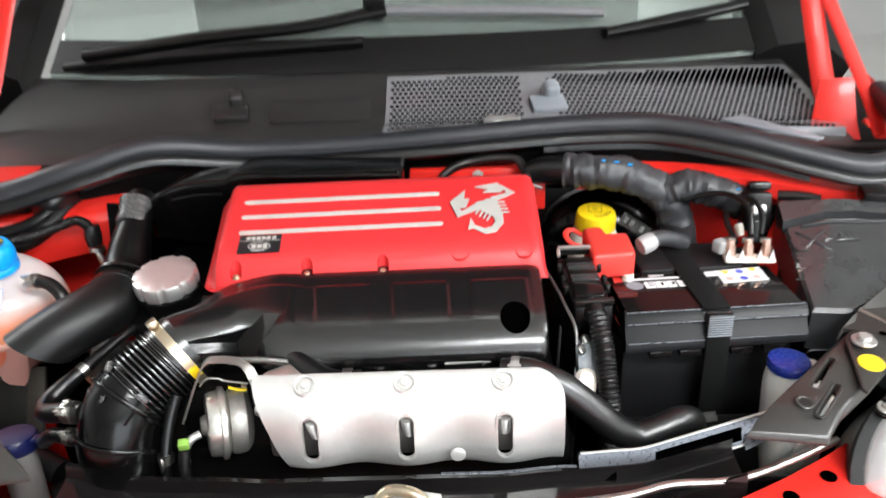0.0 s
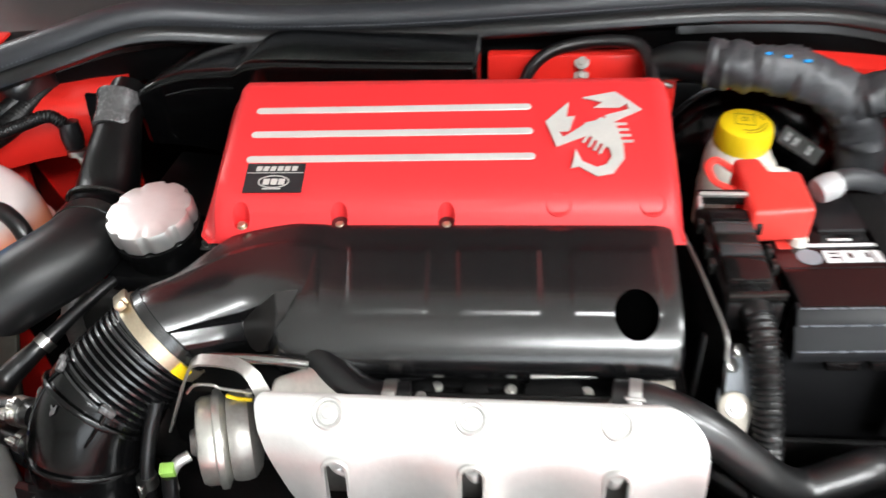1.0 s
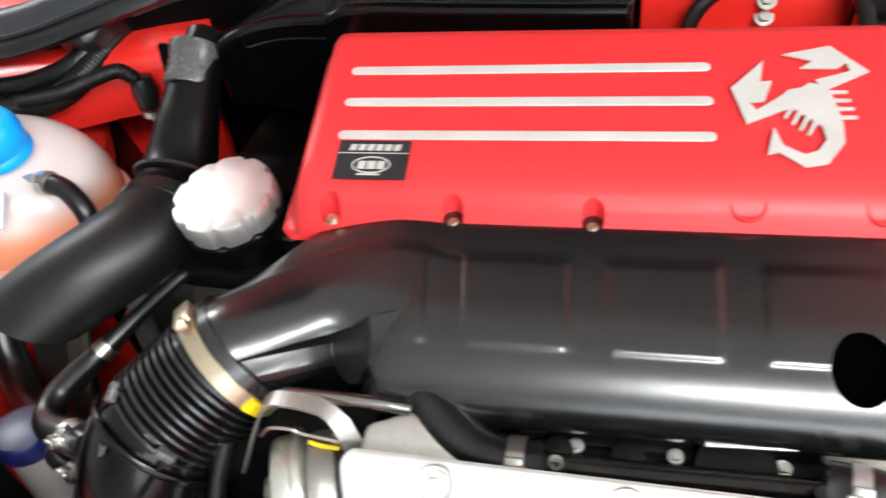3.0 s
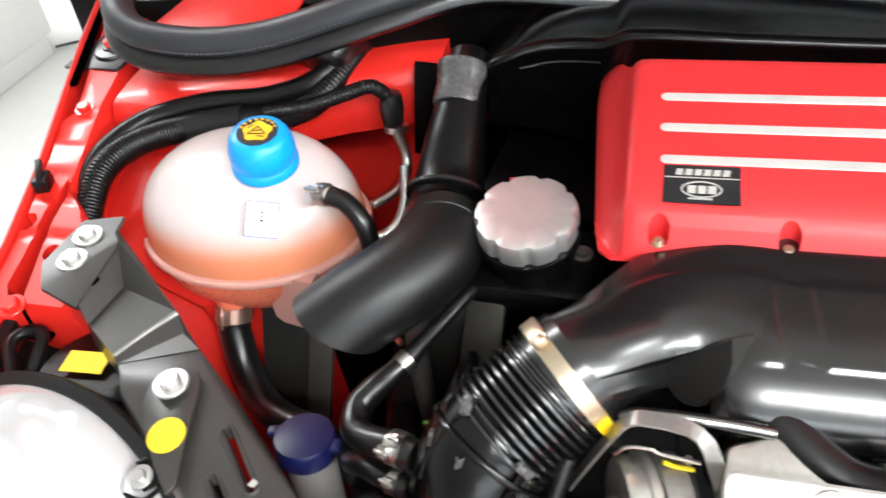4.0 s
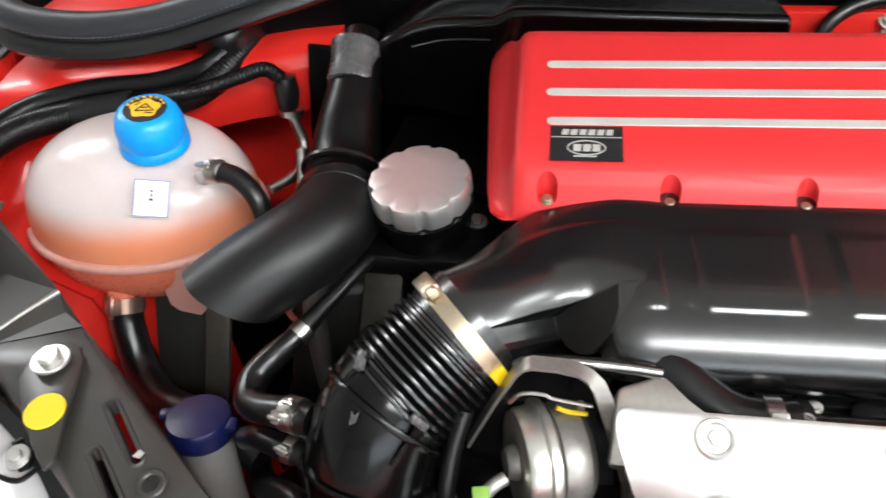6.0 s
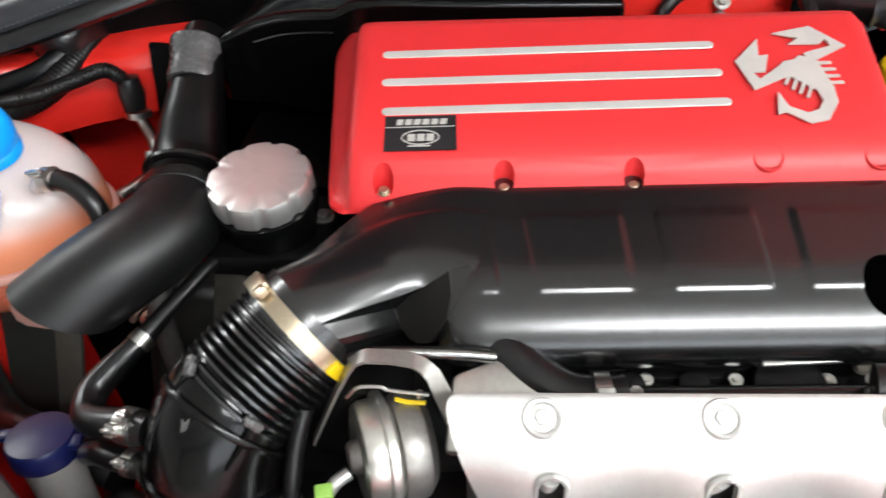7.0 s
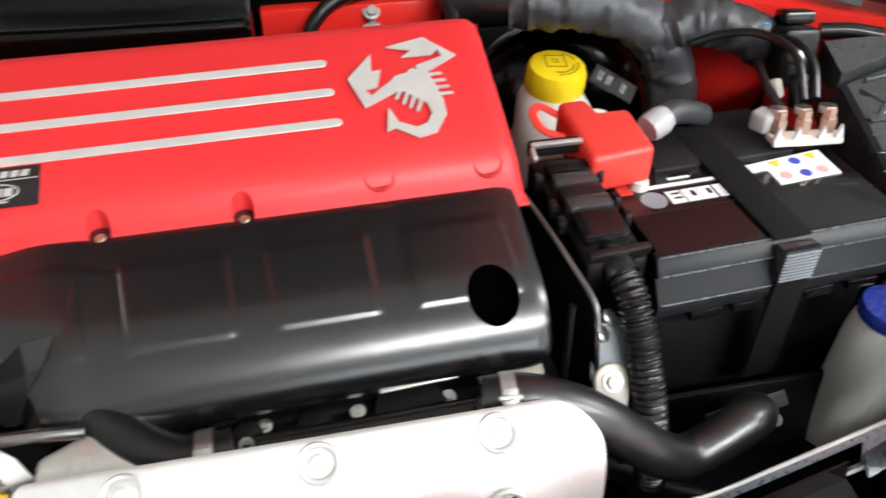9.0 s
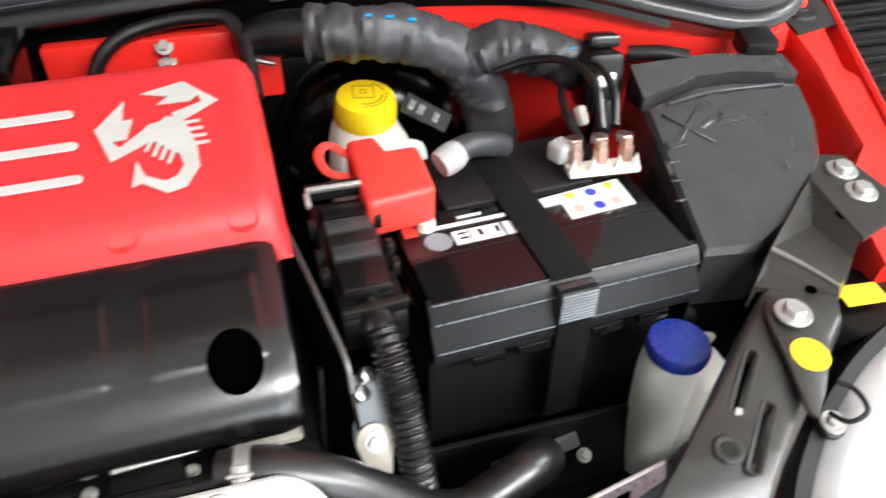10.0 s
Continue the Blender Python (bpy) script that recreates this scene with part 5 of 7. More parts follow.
# ---- snorkel ----
snork = thing("air_intake_snorkel", (-0.42, 0.9, 0.85), "black plastic air intake snorkel with an open scoop", "air intake")
part("upper_pipe", tube([(-0.420, 1.03, 0.905), (-0.420, 0.995, 0.888), (-0.421, 0.960, 0.862), (-0.421, 0.925, 0.836), (-0.418, 0.895, 0.828), (-0.412, 0.868, 0.832)], [0.0185, 0.0205, 0.0265, 0.0310, 0.0330, 0.0340], 32), M_PIPE, snork)
part("collar", lathe([(0.018, -0.019), (0.0208, -0.019), (0.0215, -0.016), (0.0205, -0.004), (0.0208, 0.006), (0.0228, 0.016), (0.0225, 0.019), (0.016, 0.019)], basis((-0.4225, 0.996, 0.894), (0, 0.82, 0.57)), 40), M_COLLAR, snork)
part("joint_band", lathe([(0.034, -0.009), (0.0365, -0.008), (0.0365, 0.008), (0.034, 0.009)], basis((-0.4125, 0.868, 0.832), (0.15, -0.97, 0.12)), 36), M_GLOSS, snork)
part("pipe_ring", lathe([(0.033, -0.002), (0.0352, -0.0015), (0.0352, 0.0015), (0.033, 0.002)], basis((-0.421, 0.918, 0.834), (0.05, -0.9, -0.45)), 36), M_GLOSS, snork)
line = [Vector(q) for q in ((-0.412, 0.872, 0.832), (-0.411, 0.848, 0.836), (-0.418, 0.826, 0.837), (-0.436, 0.804, 0.833), (-0.459, 0.786, 0.824), (-0.480, 0.771, 0.813))]
sp = spline(line, 6)
rings, u = [], Vector((0, 0, 1))
for i, c in enumerate(sp):
    d = (sp[min(i + 1, len(sp) - 1)] - sp[max(i - 1, 0)]).normalized()
    u = (u - d * u.dot(d)).normalized()
    w = d.cross(u)
    f = i / (len(sp) - 1)
    ra, rb = 0.0345 + 0.0025 * f, 0.0345 - 0.0015 * f
    slant = max(0, f - 0.75) / 0.25
    rings.append([c + w * ra * math.cos(a) + u * rb * math.sin(a) + d * (slant * (0.020 * math.sin(a) - 0.012)) for a in np.linspace(0, 2 * math.pi, 33)[:-1]])
inner = [[c + (q - c) * 0.93 for q in r] for c, r in zip(sp, rings)]
own = bmesh.new()
loft(own, rings + inner[::-1], caps=False)
part("scoop", own, M_SCOOP, snork)
part("side_clip", rbox((0.028, 0.006, 0.10), pose(-0.466, 1.035, 0.845, 0, 6, 0), 0.001), M_DEEP, snork)

# ---- expansion tank ----
TC = Vector((-0.6205, 0.935, 0.774))
tank = thing("expansion_tank", TC, "translucent white coolant expansion tank holding orange coolant", "coolant tank")


def dome(rx, ry, rz, z0, z1, n=14, seg=48, p=2.3):
    """Rounded-square dome: rings from z0 to z1 as shares of rz."""
    out = []
    for f in np.linspace(z0, z1, n):
        k = max(0.0, 1 - abs(f) ** p) ** (1 / p)
        out.append([TC + Vector((rx * k * math.cos(a), ry * k * math.sin(a), rz * f)) for a in np.linspace(0, 2 * math.pi, seg + 1)[:-1]])
    return out


part("upper_shell", loft(bmesh.new(), dome(0.109, 0.0875, 0.088, 0.0, 0.996, 22)), M_TANK, tank)
part("lower_shell", loft(bmesh.new(), dome(0.109, 0.0875, 0.075, 0.0, -0.99)), M_FLUID, tank, "lower half filled with orange coolant")
band = [[TC + Vector((rx * math.cos(a), ry * math.sin(a), z)) for a in np.linspace(0, 2 * math.pi, 65)[:-1]] for rx, ry, z in ((0.106, 0.084, -0.007), (0.113, 0.0912, -0.007), (0.1145, 0.0925, -0.005), (0.1145, 0.0925, -0.001), (0.113, 0.0912, 0.001), (0.106, 0.084, 0.001))]
part("weld_seam", loft(bmesh.new(), band), M_SEAM, tank)
CAPO = Vector((-0.5815, 0.9150, 0.8555))
cb = basis(CAPO, (0.08, -0.14, 1)) @ Matrix.Scale(0.95, 4)
cap = part("cap", lathe([(0.026, 0), (0.0305, 0.001), (0.031, 0.006), (0.0285, 0.010), (0.030, 0.013), (0.030, 0.024), (0.0275, 0.033), (0.0245, 0.038), (0.021, 0.0395), (0.001, 0.0395)], cb, 64), M_BLUE, tank, "bright blue screw cap")
part("disc", lathe([(0.0005, 0.0396), (0.0185, 0.0396), (0.0185, 0.0402), (0.0005, 0.0402)], cb, 36), M_INK, cap)
wm = cb @ pose(0, 0, 0.0403, 0, 0, 12)
warn = prism([(0.0125 * math.cos(a) * (1 + 0.10 * math.sin(5 * a)), 0.0125 * math.sin(a) * (1 + 0.10 * math.sin(5 * a))) for a in np.linspace(0, 2 * math.pi, 41)[:-1]], 0.0005, wm)
for a in np.linspace(0.4, 2.8, 8):
    rbox((0.0026, 0.0016, 0.0010), wm @ pose(0.0163 * math.cos(a), 0.0163 * math.sin(a), 0.0003, 0, 0, math.degrees(a) + 90), 0, 1, warn)
part("warning_panel", warn, M_ORANGE, cap)
sign = bmesh.new()
for x0, y0, x1, y1 in ((-0.008, -0.004, 0.0, 0.006), (0.0, 0.006, 0.008, -0.004), (-0.008, -0.004, 0.008, -0.004), (-0.003, 0.0, 0.004, 0.001), (0.001, -0.007, 0.008, -0.008), (-0.009, 0.004, -0.005, 0.008)):
    a, b = Vector((x0, y0)), Vector((x1, y1))
    rbox(((b - a).length, 0.0010, 0.0006), wm @ pose(*((a + b) / 2), 0.0007, 0, 0, math.degrees(math.atan2(b.y - a.y, b.x - a.x))), 0, 1, sign)
part("warning_sign", sign, M_INK, cap)
lb = basis((-0.5685, 0.8640, 0.8355), (0.20, -0.72, 0.62))
lab = part("label", prism([(-0.0145, -0.0155), (0.0145, -0.0155), (0.0145, 0.0155), (-0.0145, 0.0155)], 0.0012, lb, 0.0002, 1), M_WHITE, tank, "white label with a blue border")
edge = bmesh.new()
for x0, x1, y0, y1 in ((-0.0142, 0.0142, 0.0146, 0.0152), (-0.0142, 0.0142, -0.0152, -0.0146), (-0.0142, -0.0136, -0.0146, 0.0146), (0.0136, 0.0142, -0.0146, 0.0146)):
    prism([(x0, y0), (x1, y0), (x1, y1), (x0, y1)], 0.0015, lb, 0, 1, edge)
part("border", edge, M_BLUEINK, lab)
inkm = bmesh.new()
for y, w in ((0.006, 0.0008), (0.0025, 0.0008), (-0.001, 0.0016)):
    prism([(-w, y - 0.0009), (w, y - 0.0009), (w, y + 0.0009), (-w, y + 0.0009)], 0.0016, lb, 0, 1, inkm)
part("print", inkm, M_INK, lab)
part("nipple", tube([(-0.535, 0.895, 0.838), (-0.522, 0.888, 0.848), (-0.505, 0.882, 0.852)], 0.007, 14), M_TANK, tank)
part("foot", loft(bmesh.new(), [[(x - w, 0.862, z), (x + w, 0.858, z), (x + w, 0.885, z), (x - w, 0.885, z)] for x, w, z in ((-0.5590, 0.0240, 0.772), (-0.5620, 0.0215, 0.740), (-0.5640, 0.0180, 0.720), (-0.5640, 0.0110, 0.713))]), M_FOOT, tank, "translucent moulded foot")
part("outlet", tube([(-0.630, 0.895, 0.752), (-0.629, 0.874, 0.735), (-0.628, 0.864, 0.718)], [0.020, 0.016, 0.014], 18), M_FLUID, tank)
part("rear_tab", rbox((0.03, 0.012, 0.02), pose(-0.66, 1.005, 0.84), 0.003), M_PLASTIC, tank)

bleed = hose("bleed_hose", "short black rubber hose clipped to the tank nipple", [(-0.512, 0.884, 0.851), (-0.497, 0.880, 0.848), (-0.482, 0.872, 0.836), (-0.475, 0.865, 0.816), (-0.475, 0.862, 0.80)], 0.0085)
clamp("spring_clip", (-0.518, 0.886, 0.850), (0.9, -0.3, 0.25), 0.0088, bleed, M_STEEL, 0.011)
clamp("lower_clip", (-0.475, 0.862, 0.803), (0, 0.1, 1), 0.009, bleed, M_BRASS, 0.008)
tee = part("tee", rbox((0.03, 0.010, 0.010), pose(-0.462, 0.862, 0.806, 0, -20, 20), 0.003), M_DULL, bleed)
feed = hose("tank_feed_hose", "black coolant hose leaving the bottom of the tank", [(-0.628, 0.866, 0.724), (-0.627, 0.855, 0.700), (-0.612, 0.832, 0.668), (-0.585, 0.806, 0.66), (-0.555, 0.786, 0.668), (-0.52, 0.77, 0.675), (-0.47, 0.75, 0.66)], 0.0155, seg=24)
clamp("spring_clip", (-0.6278, 0.863, 0.717), (0, 0.5, 0.85), 0.0163, feed, M_COPPER, 0.014)
loop = hose("heater_hose", "thin black hose bent into a loop beside the elbow", [(-0.370, 0.870, 0.80), (-0.382, 0.836, 0.808), (-0.402, 0.795, 0.803), (-0.4225, 0.763, 0.792), (-0.438, 0.749, 0.782), (-0.449, 0.735, 0.774), (-0.447, 0.717, 0.772), (-0.434, 0.706, 0.777), (-0.414, 0.699, 0.783), (-0.392, 0.692, 0.786)], [0.0055, 0.0055, 0.0060, 0.0080, 0.0100, 0.0108, 0.0110, 0.0110, 0.0110, 0.0110])
clamp("joint_clip", (-0.420, 0.766, 0.793), (-0.55, -0.75, -0.30), 0.0078, loop, M_STEEL, 0.009, False)
clamp("spring_clip", (-0.409, 0.6975, 0.784), (0.9, -0.3, 0.15), 0.0113, loop, M_STEEL, 0.007, True, (0.1, -0.8, 0.6))
clamp("spring_clip", (-0.403, 0.6955, 0.785), (0.9, -0.3, 0.15), 0.0113, loop, M_STEEL, 0.005, True, (0.2, -0.3, 0.9))
low_hose = part("lower_hose", tube([(-0.455, 0.712, 0.735), (-0.438, 0.700, 0.752), (-0.420, 0.690, 0.759), (-0.398, 0.682, 0.760)], 0.0085, 16), M_RUBBER, loop)
clamp("lower_clip", (-0.409, 0.6865, 0.760), (0.9, -0.3, 0.0), 0.0088, low_hose, M_STEEL, 0.007, True, (0.2, -0.7, 0.7))
fill = thing("washer_filler", (-0.502, 0.732, 0.72), "navy blue washer filler cap on a white neck", "washer filler")
FILL = Vector((-0.5015, 0.731, 0.722))
part("cap", lathe([(0.020, -0.010), (0.0245, -0.010), (0.0250, -0.008), (0.0250, 0.006), (0.0235, 0.0085), (0.014, 0.0100), (0.001, 0.0105)], basis(FILL, (0.0, 0.10, 1)), 48), M_NAVYDARK, fill)
part("tab", rbox((0.010, 0.012, 0.006), pose(FILL.x + 0.0265, FILL.y - 0.002, 0.726, 0, 0, 10), 0.002), M_NAVYDARK, fill)
part("tab", rbox((0.012, 0.010, 0.006), pose(FILL.x - 0.0265, FILL.y + 0.003, 0.726, 0, 0, 10), 0.002), M_NAVYDARK, fill)
# white neck greyed in colour for the shade of bracket and lamp
part("neck", lathe([(0.018, -0.14), (0.0205, -0.016), (0.022, -0.010), (0.018, -0.004)], basis(FILL, (-0.05, 0.1, 1)), 32), mat("shaded_white_polythene", (0.27, 0.265, 0.25), 0.4, var=0.08, sss=0.2), fill)

# ---- wiring on the tank's wing ----
loom = thing("wiring_loom", (-0.6, 1.03, 0.87), "black corrugated wiring loom along the red inner wing", "wiring loom")
part("main_conduit", tube([(-0.545, 1.10, 0.885), (-0.555, 1.052, 0.874), (-0.575, 1.022, 0.858), (-0.61, 1.012, 0.845), (-0.66, 0.998, 0.844), (-0.71, 0.985, 0.840), (-0.748, 0.960, 0.836), (-0.765, 0.925, 0.828), (-0.765, 0.885, 0.805), (-0.755, 0.85, 0.78)], 0.0135, 18, pitch=0.0036, depth=0.0002), M_PLASTIC, loom)
part("side_conduit", tube([(-0.55, 1.09, 0.90), (-0.57, 1.040, 0.876), (-0.62, 1.024, 0.860), (-0.69, 1.012, 0.855), (-0.745, 0.988, 0.847), (-0.772, 0.945, 0.836), (-0.778, 0.90, 0.815)], 0.0105, 14), M_PLASTIC, loom)
part("sensor_lead", tube([(-0.50, 1.02, 0.868), (-0.515, 1.018, 0.878), (-0.54, 1.012, 0.872), (-0.575, 1.005, 0.862), (-0.62, 1.0, 0.855)], 0.0070, 12, pitch=0.0034, depth=0.0004), M_PLASTIC, loom)
part("boot", lathe([(0.001, 0), (0.010, 0), (0.012, 0.015), (0.010, 0.03), (0.001, 0.032)], basis((-0.499, 1.022, 0.838), (0, 0.1, 1)), 20), M_RUBBER, loom)
part("ring", lathe([(0.008, -0.003), (0.0115, -0.003), (0.0115, 0.003), (0.008, 0.003)], basis((-0.497, 1.022, 0.832), (0, 0.2, 1)), 24), M_STEEL, loom)
part("steel_pipe", tube([(-0.497, 1.022, 0.828), (-0.488, 1.015, 0.800), (-0.49, 0.99, 0.785), (-0.51, 0.965, 0.78)], 0.005, 10), M_STEEL, loom)
part("steel_pipe", tube([(-0.482, 0.99, 0.81), (-0.478, 0.965, 0.785), (-0.485, 0.945, 0.77), (-0.505, 0.93, 0.765)], 0.005, 10), M_STEEL, loom)
part("grommet", rbox((0.056, 0.06, 0.055), pose(-0.566, 1.075, 0.887, 20, 0, -20), 0.014, 3), M_RUBBER, loom)
part("tape", tube([(-0.645, 1.001, 0.846), (-0.675, 0.995, 0.843), (-0.70, 0.988, 0.841)], 0.0143, 16), M_MATT, loom)

# ---- headlamp crossmember, lamps and nose ----
for side in (-1, 1):
    br = thing("headlamp_bracket", (sx(side, 0.5), 0.69, 0.8), "black painted steel headlamp bracket bolted to the wing", "bracket", "headlamp brackets")
    dz = 0.012 if side > 0 else 0.0
    e, ey = (0.012, 0.004) if side > 0 else (0.0, 0.0)
    P3 = lambda d, y, z: Vector((sx(side, d + 0.75 * dz * max(0.0, min(1.0, (0.62 - d) / 0.08))), y + 1.6 * dz, z + dz))
    foot = loft(bmesh.new(), [[P3(0.668, 0.852, 0.827), P3(0.634, 0.862, 0.827), P3(0.634, 0.862, 0.823), P3(0.668, 0.852, 0.823)], [P3(0.672, 0.795, 0.826), P3(0.630, 0.84, 0.826), P3(0.630, 0.84, 0.822), P3(0.672, 0.795, 0.822)], [P3(0.655, 0.768, 0.825), P3(0.622, 0.832, 0.825), P3(0.622, 0.832, 0.821), P3(0.655, 0.768, 0.821)], [P3(0.623, 0.762, 0.8135), P3(0.617, 0.829, 0.828), P3(0.617, 0.829, 0.824), P3(0.623, 0.762, 0.8095)]])
    part("foot", foot, M_BRACKET, br)
    own = bmesh.new()
    V = [own.verts.new(P3(*q)) for q in ((0.622, 0.764, 0.8130), (0.614, 0.757, 0.800), (0.606, 0.799, 0.803), (0.620, 0.830, 0.8280), (0.530, 0.764, 0.820), (0.561, 0.719, 0.815), (0.557, 0.714, 0.8115), (0.521, 0.751, 0.8115), (0.631, 0.846, 0.825), (0.500, 0.737, 0.8125), (0.628, 0.842, 0.79), (0.494, 0.733, 0.798), (0.612, 0.752, 0.782), (0.554, 0.710, 0.800))]
    for f in ((0, 1, 2, 3), (1, 5, 4, 2), (2, 4, 3), (5, 6, 7, 4), (6, 9, 7), (3, 4, 9, 8), (4, 7, 9), (8, 9, 11, 10), (1, 12, 13, 5), (5, 13, 6)):
        own.faces.new([V[k] for k in f])
    bmesh.ops.recalc_face_normals(own, faces=own.faces)
    bmesh.ops.solidify(own, geom=own.faces[:], thickness=0.002)
    part("riser", own, M_BRACKET, br, "", 20)
    # thin steel-coloured strip along the fold, widening to the rear
    part("fold_edge", tube([P3(0.560, 0.718, 0.8155), P3(0.546, 0.741, 0.8180), P3(0.530, 0.763, 0.8205)], [0.0012, 0.0016, 0.0022], 8), M_STEEL, br, "bright strip along the fold")
    for d, y, z in ((0.6215, 0.789, 0.8165), (0.619, 0.806, 0.8150)):
        # black patches painting the dark of small holes
        part("hole_shade_patch", prism(capsule(-0.0025, 0.0025, 0.0022), 0.002, basis(P3(d, y, z), (side * -0.55, -0.2, 0.8), (0.2 * side, -1, 0)), 0), M_HOLE, br)
    arm = loft(bmesh.new(), [[P3(0.557, 0.715, 0.812), P3(0.500 + e, 0.738, 0.812), P3(0.492 + e, 0.732, 0.800), P3(0.552, 0.708, 0.800)], [P3(0.546, 0.696, 0.809), P3(0.468 + e, 0.708, 0.809), P3(0.455 + e, 0.706, 0.797), P3(0.54, 0.688, 0.797)], [P3(0.488, 0.652, 0.799), P3(0.404 + e, 0.656, 0.799), P3(0.395 + e, 0.652, 0.787), P3(0.484, 0.642, 0.787)], [P3(0.452, 0.620, 0.792), P3(0.372 + e, 0.630, 0.792), P3(0.366 + e, 0.627, 0.780), P3(0.448, 0.612, 0.780)], [P3(0.438, 0.606, 0.784), P3(0.356 + e, 0.618, 0.784), P3(0.350 + e, 0.616, 0.774), P3(0.436, 0.60, 0.774)], [P3(0.428, 0.594, 0.776), P3(0.342 + e, 0.606, 0.776), P3(0.342 + e, 0.606, 0.767), P3(0.428, 0.590, 0.767)]])
    bmesh.ops.bevel(arm, geom=[e for e in arm.edges if abs((e.verts[0].co - e.verts[1].co).normalized().z) < 0.6], offset=0.003, segments=2, profile=0.5, affect="EDGES")
    plate = part("arm", arm, M_BRACKET, br)
    run = Vector((side * -0.66, -0.75, 0)).normalized()
    slots = []
    for d, y in ((0.435 + 1.3 * e, 0.6595 + 2 * ey), (0.432 + 0.8 * e, 0.6265 + ey)):
        slots.append(prism(capsule(-0.023, 0.023, 0.0027), 0.06, basis(P3(d, y, 0.78), (0, 0, 1), run)))
    cut(plate, slots)
    for d, y in ((0.435 + 1.3 * e, 0.6595 + 2 * ey), (0.432 + 0.8 * e, 0.6265 + ey)):
        own = bmesh.new()
        loft(own, [[(a, b, h) for a, b in capsule(-0.023, 0.023, r)] for r, h in ((0.0058, -0.0002), (0.0050, 0.0007), (0.0036, 0.0005), (0.0026, -0.004), (0.0022, -0.010))], caps=False)
        part("slot_rim", joined(own, basis(P3(d, y, 0.7985 + (y - 0.652) * 0.21), (side * -0.02, -0.21, 1), run), None), M_BRACKET, br)
    tab = [(0.519, 0.700), (0.512, 0.713), (0.500, 0.719), (0.488, 0.715), (0.481, 0.704), (0.474, 0.665), (0.466, 0.630), (0.470, 0.624), (0.486, 0.640), (0.504, 0.662), (0.518, 0.684)]
    tab = [(sx(side, d), y) for d, y in tab]
    part("lamp_tab", prism(tab if side < 0 else tab[::-1], 0.004, pose(0.75 * dz + 0.7 * e, 1.6 * dz + ey, 0.8128 + dz) @ Matrix.Translation((0, 0.713, 0)) @ Matrix.Rotation(0.16, 4, 'X') @ Matrix.Translation((0, -0.713, 0)), 0.0012), M_BRACKET, br)
    loop_line = [P3(d + 1.2 * e, y + ey, z) for d, y, z in ((0.487, 0.637, 0.785), (0.494, 0.626, 0.786), (0.511, 0.630, 0.787), (0.514, 0.646, 0.788), (0.506, 0.655, 0.789))]
    part("wire_loop", tube(loop_line, 0.0018, 8), M_PLASTIC, br)
    dot = part("paint_dot", lathe([(0.0005, 0), (0.0135, 0), (0.013, 0.0007), (0.0005, 0.0008)], pose(sx(side, 0.488 + 1.1 * dz + 0.7 * e), 0.663 + 2.0 * dz + 0.8 * ey, 0.8093 + dz, 9, 0, 0), 36), M_DOT, br, "round yellow paint dot")
    for q, r in (((0.501 + 0.4 * e, 0.699 + 0.6 * ey, 0.817), 0.0085), ((0.651, 0.832, 0.8265), 0.0085), ((0.647, 0.802, 0.8255), 0.0085)):
        bolt("bolt", P3(*q), (0, -0.06, 1), r * 0.96, br, M_BOLT, 1.6)
    part("stamped_ring", lathe([(0.0055, 0), (0.0065, 0.0008), (0.0085, 0.0008), (0.0095, 0)], basis(P3(0.404 + e, 0.628, 0.7945), (0, -0.21, 1)), 28), M_BRACKET, br)
    # small bright weld spot on the arm
    part("weld_spot", prism([(-0.003, -0.002), (0.002, -0.003), (0.004, 0.001), (0.0, 0.003)], 0.0005, basis(P3(0.419 + 1.3 * e, 0.645 + ey, 0.7985), (0, -0.21, 1)), 0, 1), M_BOLT, br)
    # black disc on the plate, a hole's shade as colour
    part("hole_shade_patch", lathe([(0.0005, 0), (0.004, 0), (0.004, 0.0008), (0.0005, 0.0008)], pose(sx(side, 0.547), 0.742, 0.8125 + dz), 16), M_HOLE, br)

    lamp_thing = thing("headlamp", (sx(side, 0.62), 0.60, 0.72), "clear headlamp with a chrome reflector and black housing", "headlamp", "headlamps")
    hc, hd = P3(0.592 + 0.8 * dz, 0.637 - 0.4 * dz, 0.717 - 1.0 * dz), Vector((side * 0.22, -0.62, 0.60)).normalized()
    hb = basis(hc, hd, (0.90, side * 0.42, 0.1))
    st = Matrix.Diagonal((1.45, 0.95, 1, 1))
    part("housing", lathe([(0.05, -0.09), (0.085, -0.06), (0.100, -0.01), (0.104, 0.0), (0.104, 0.010), (0.099, 0.012)], hb @ st, 48), M_PLASTIC, lamp_thing)
    part("rim", lathe([(0.098, 0.008), (0.107, 0.006), (0.108, 0.013), (0.1, 0.016)], hb @ st, 48), M_MATT, lamp_thing)
    part("reflector", lathe([(0.0975, 0.012), (0.092, 0.004), (0.078, -0.002), (0.060, -0.010), (0.030, -0.012), (0.001, -0.010)], hb @ st, 96), M_REFLECT, lamp_thing)
    for bx, by, br_, deep in ((-side * 0.048, 0.012, 0.046, 0.030), (side * 0.062, -0.010, 0.040, 0.026)):
        bowl = part("reflector_bowl", lathe([(br_ * 1.10, 0.003), (br_ * 1.06, 0.008), (br_, 0.008), (br_ * 0.92, -0.002), (br_ * 0.66, -deep * 0.55), (br_ * 0.30, -deep * 0.9), (0.001, -deep)], hb @ pose(bx, by, 0.014), 72), M_REFLECT, lamp_thing, "pale reflector bowl")
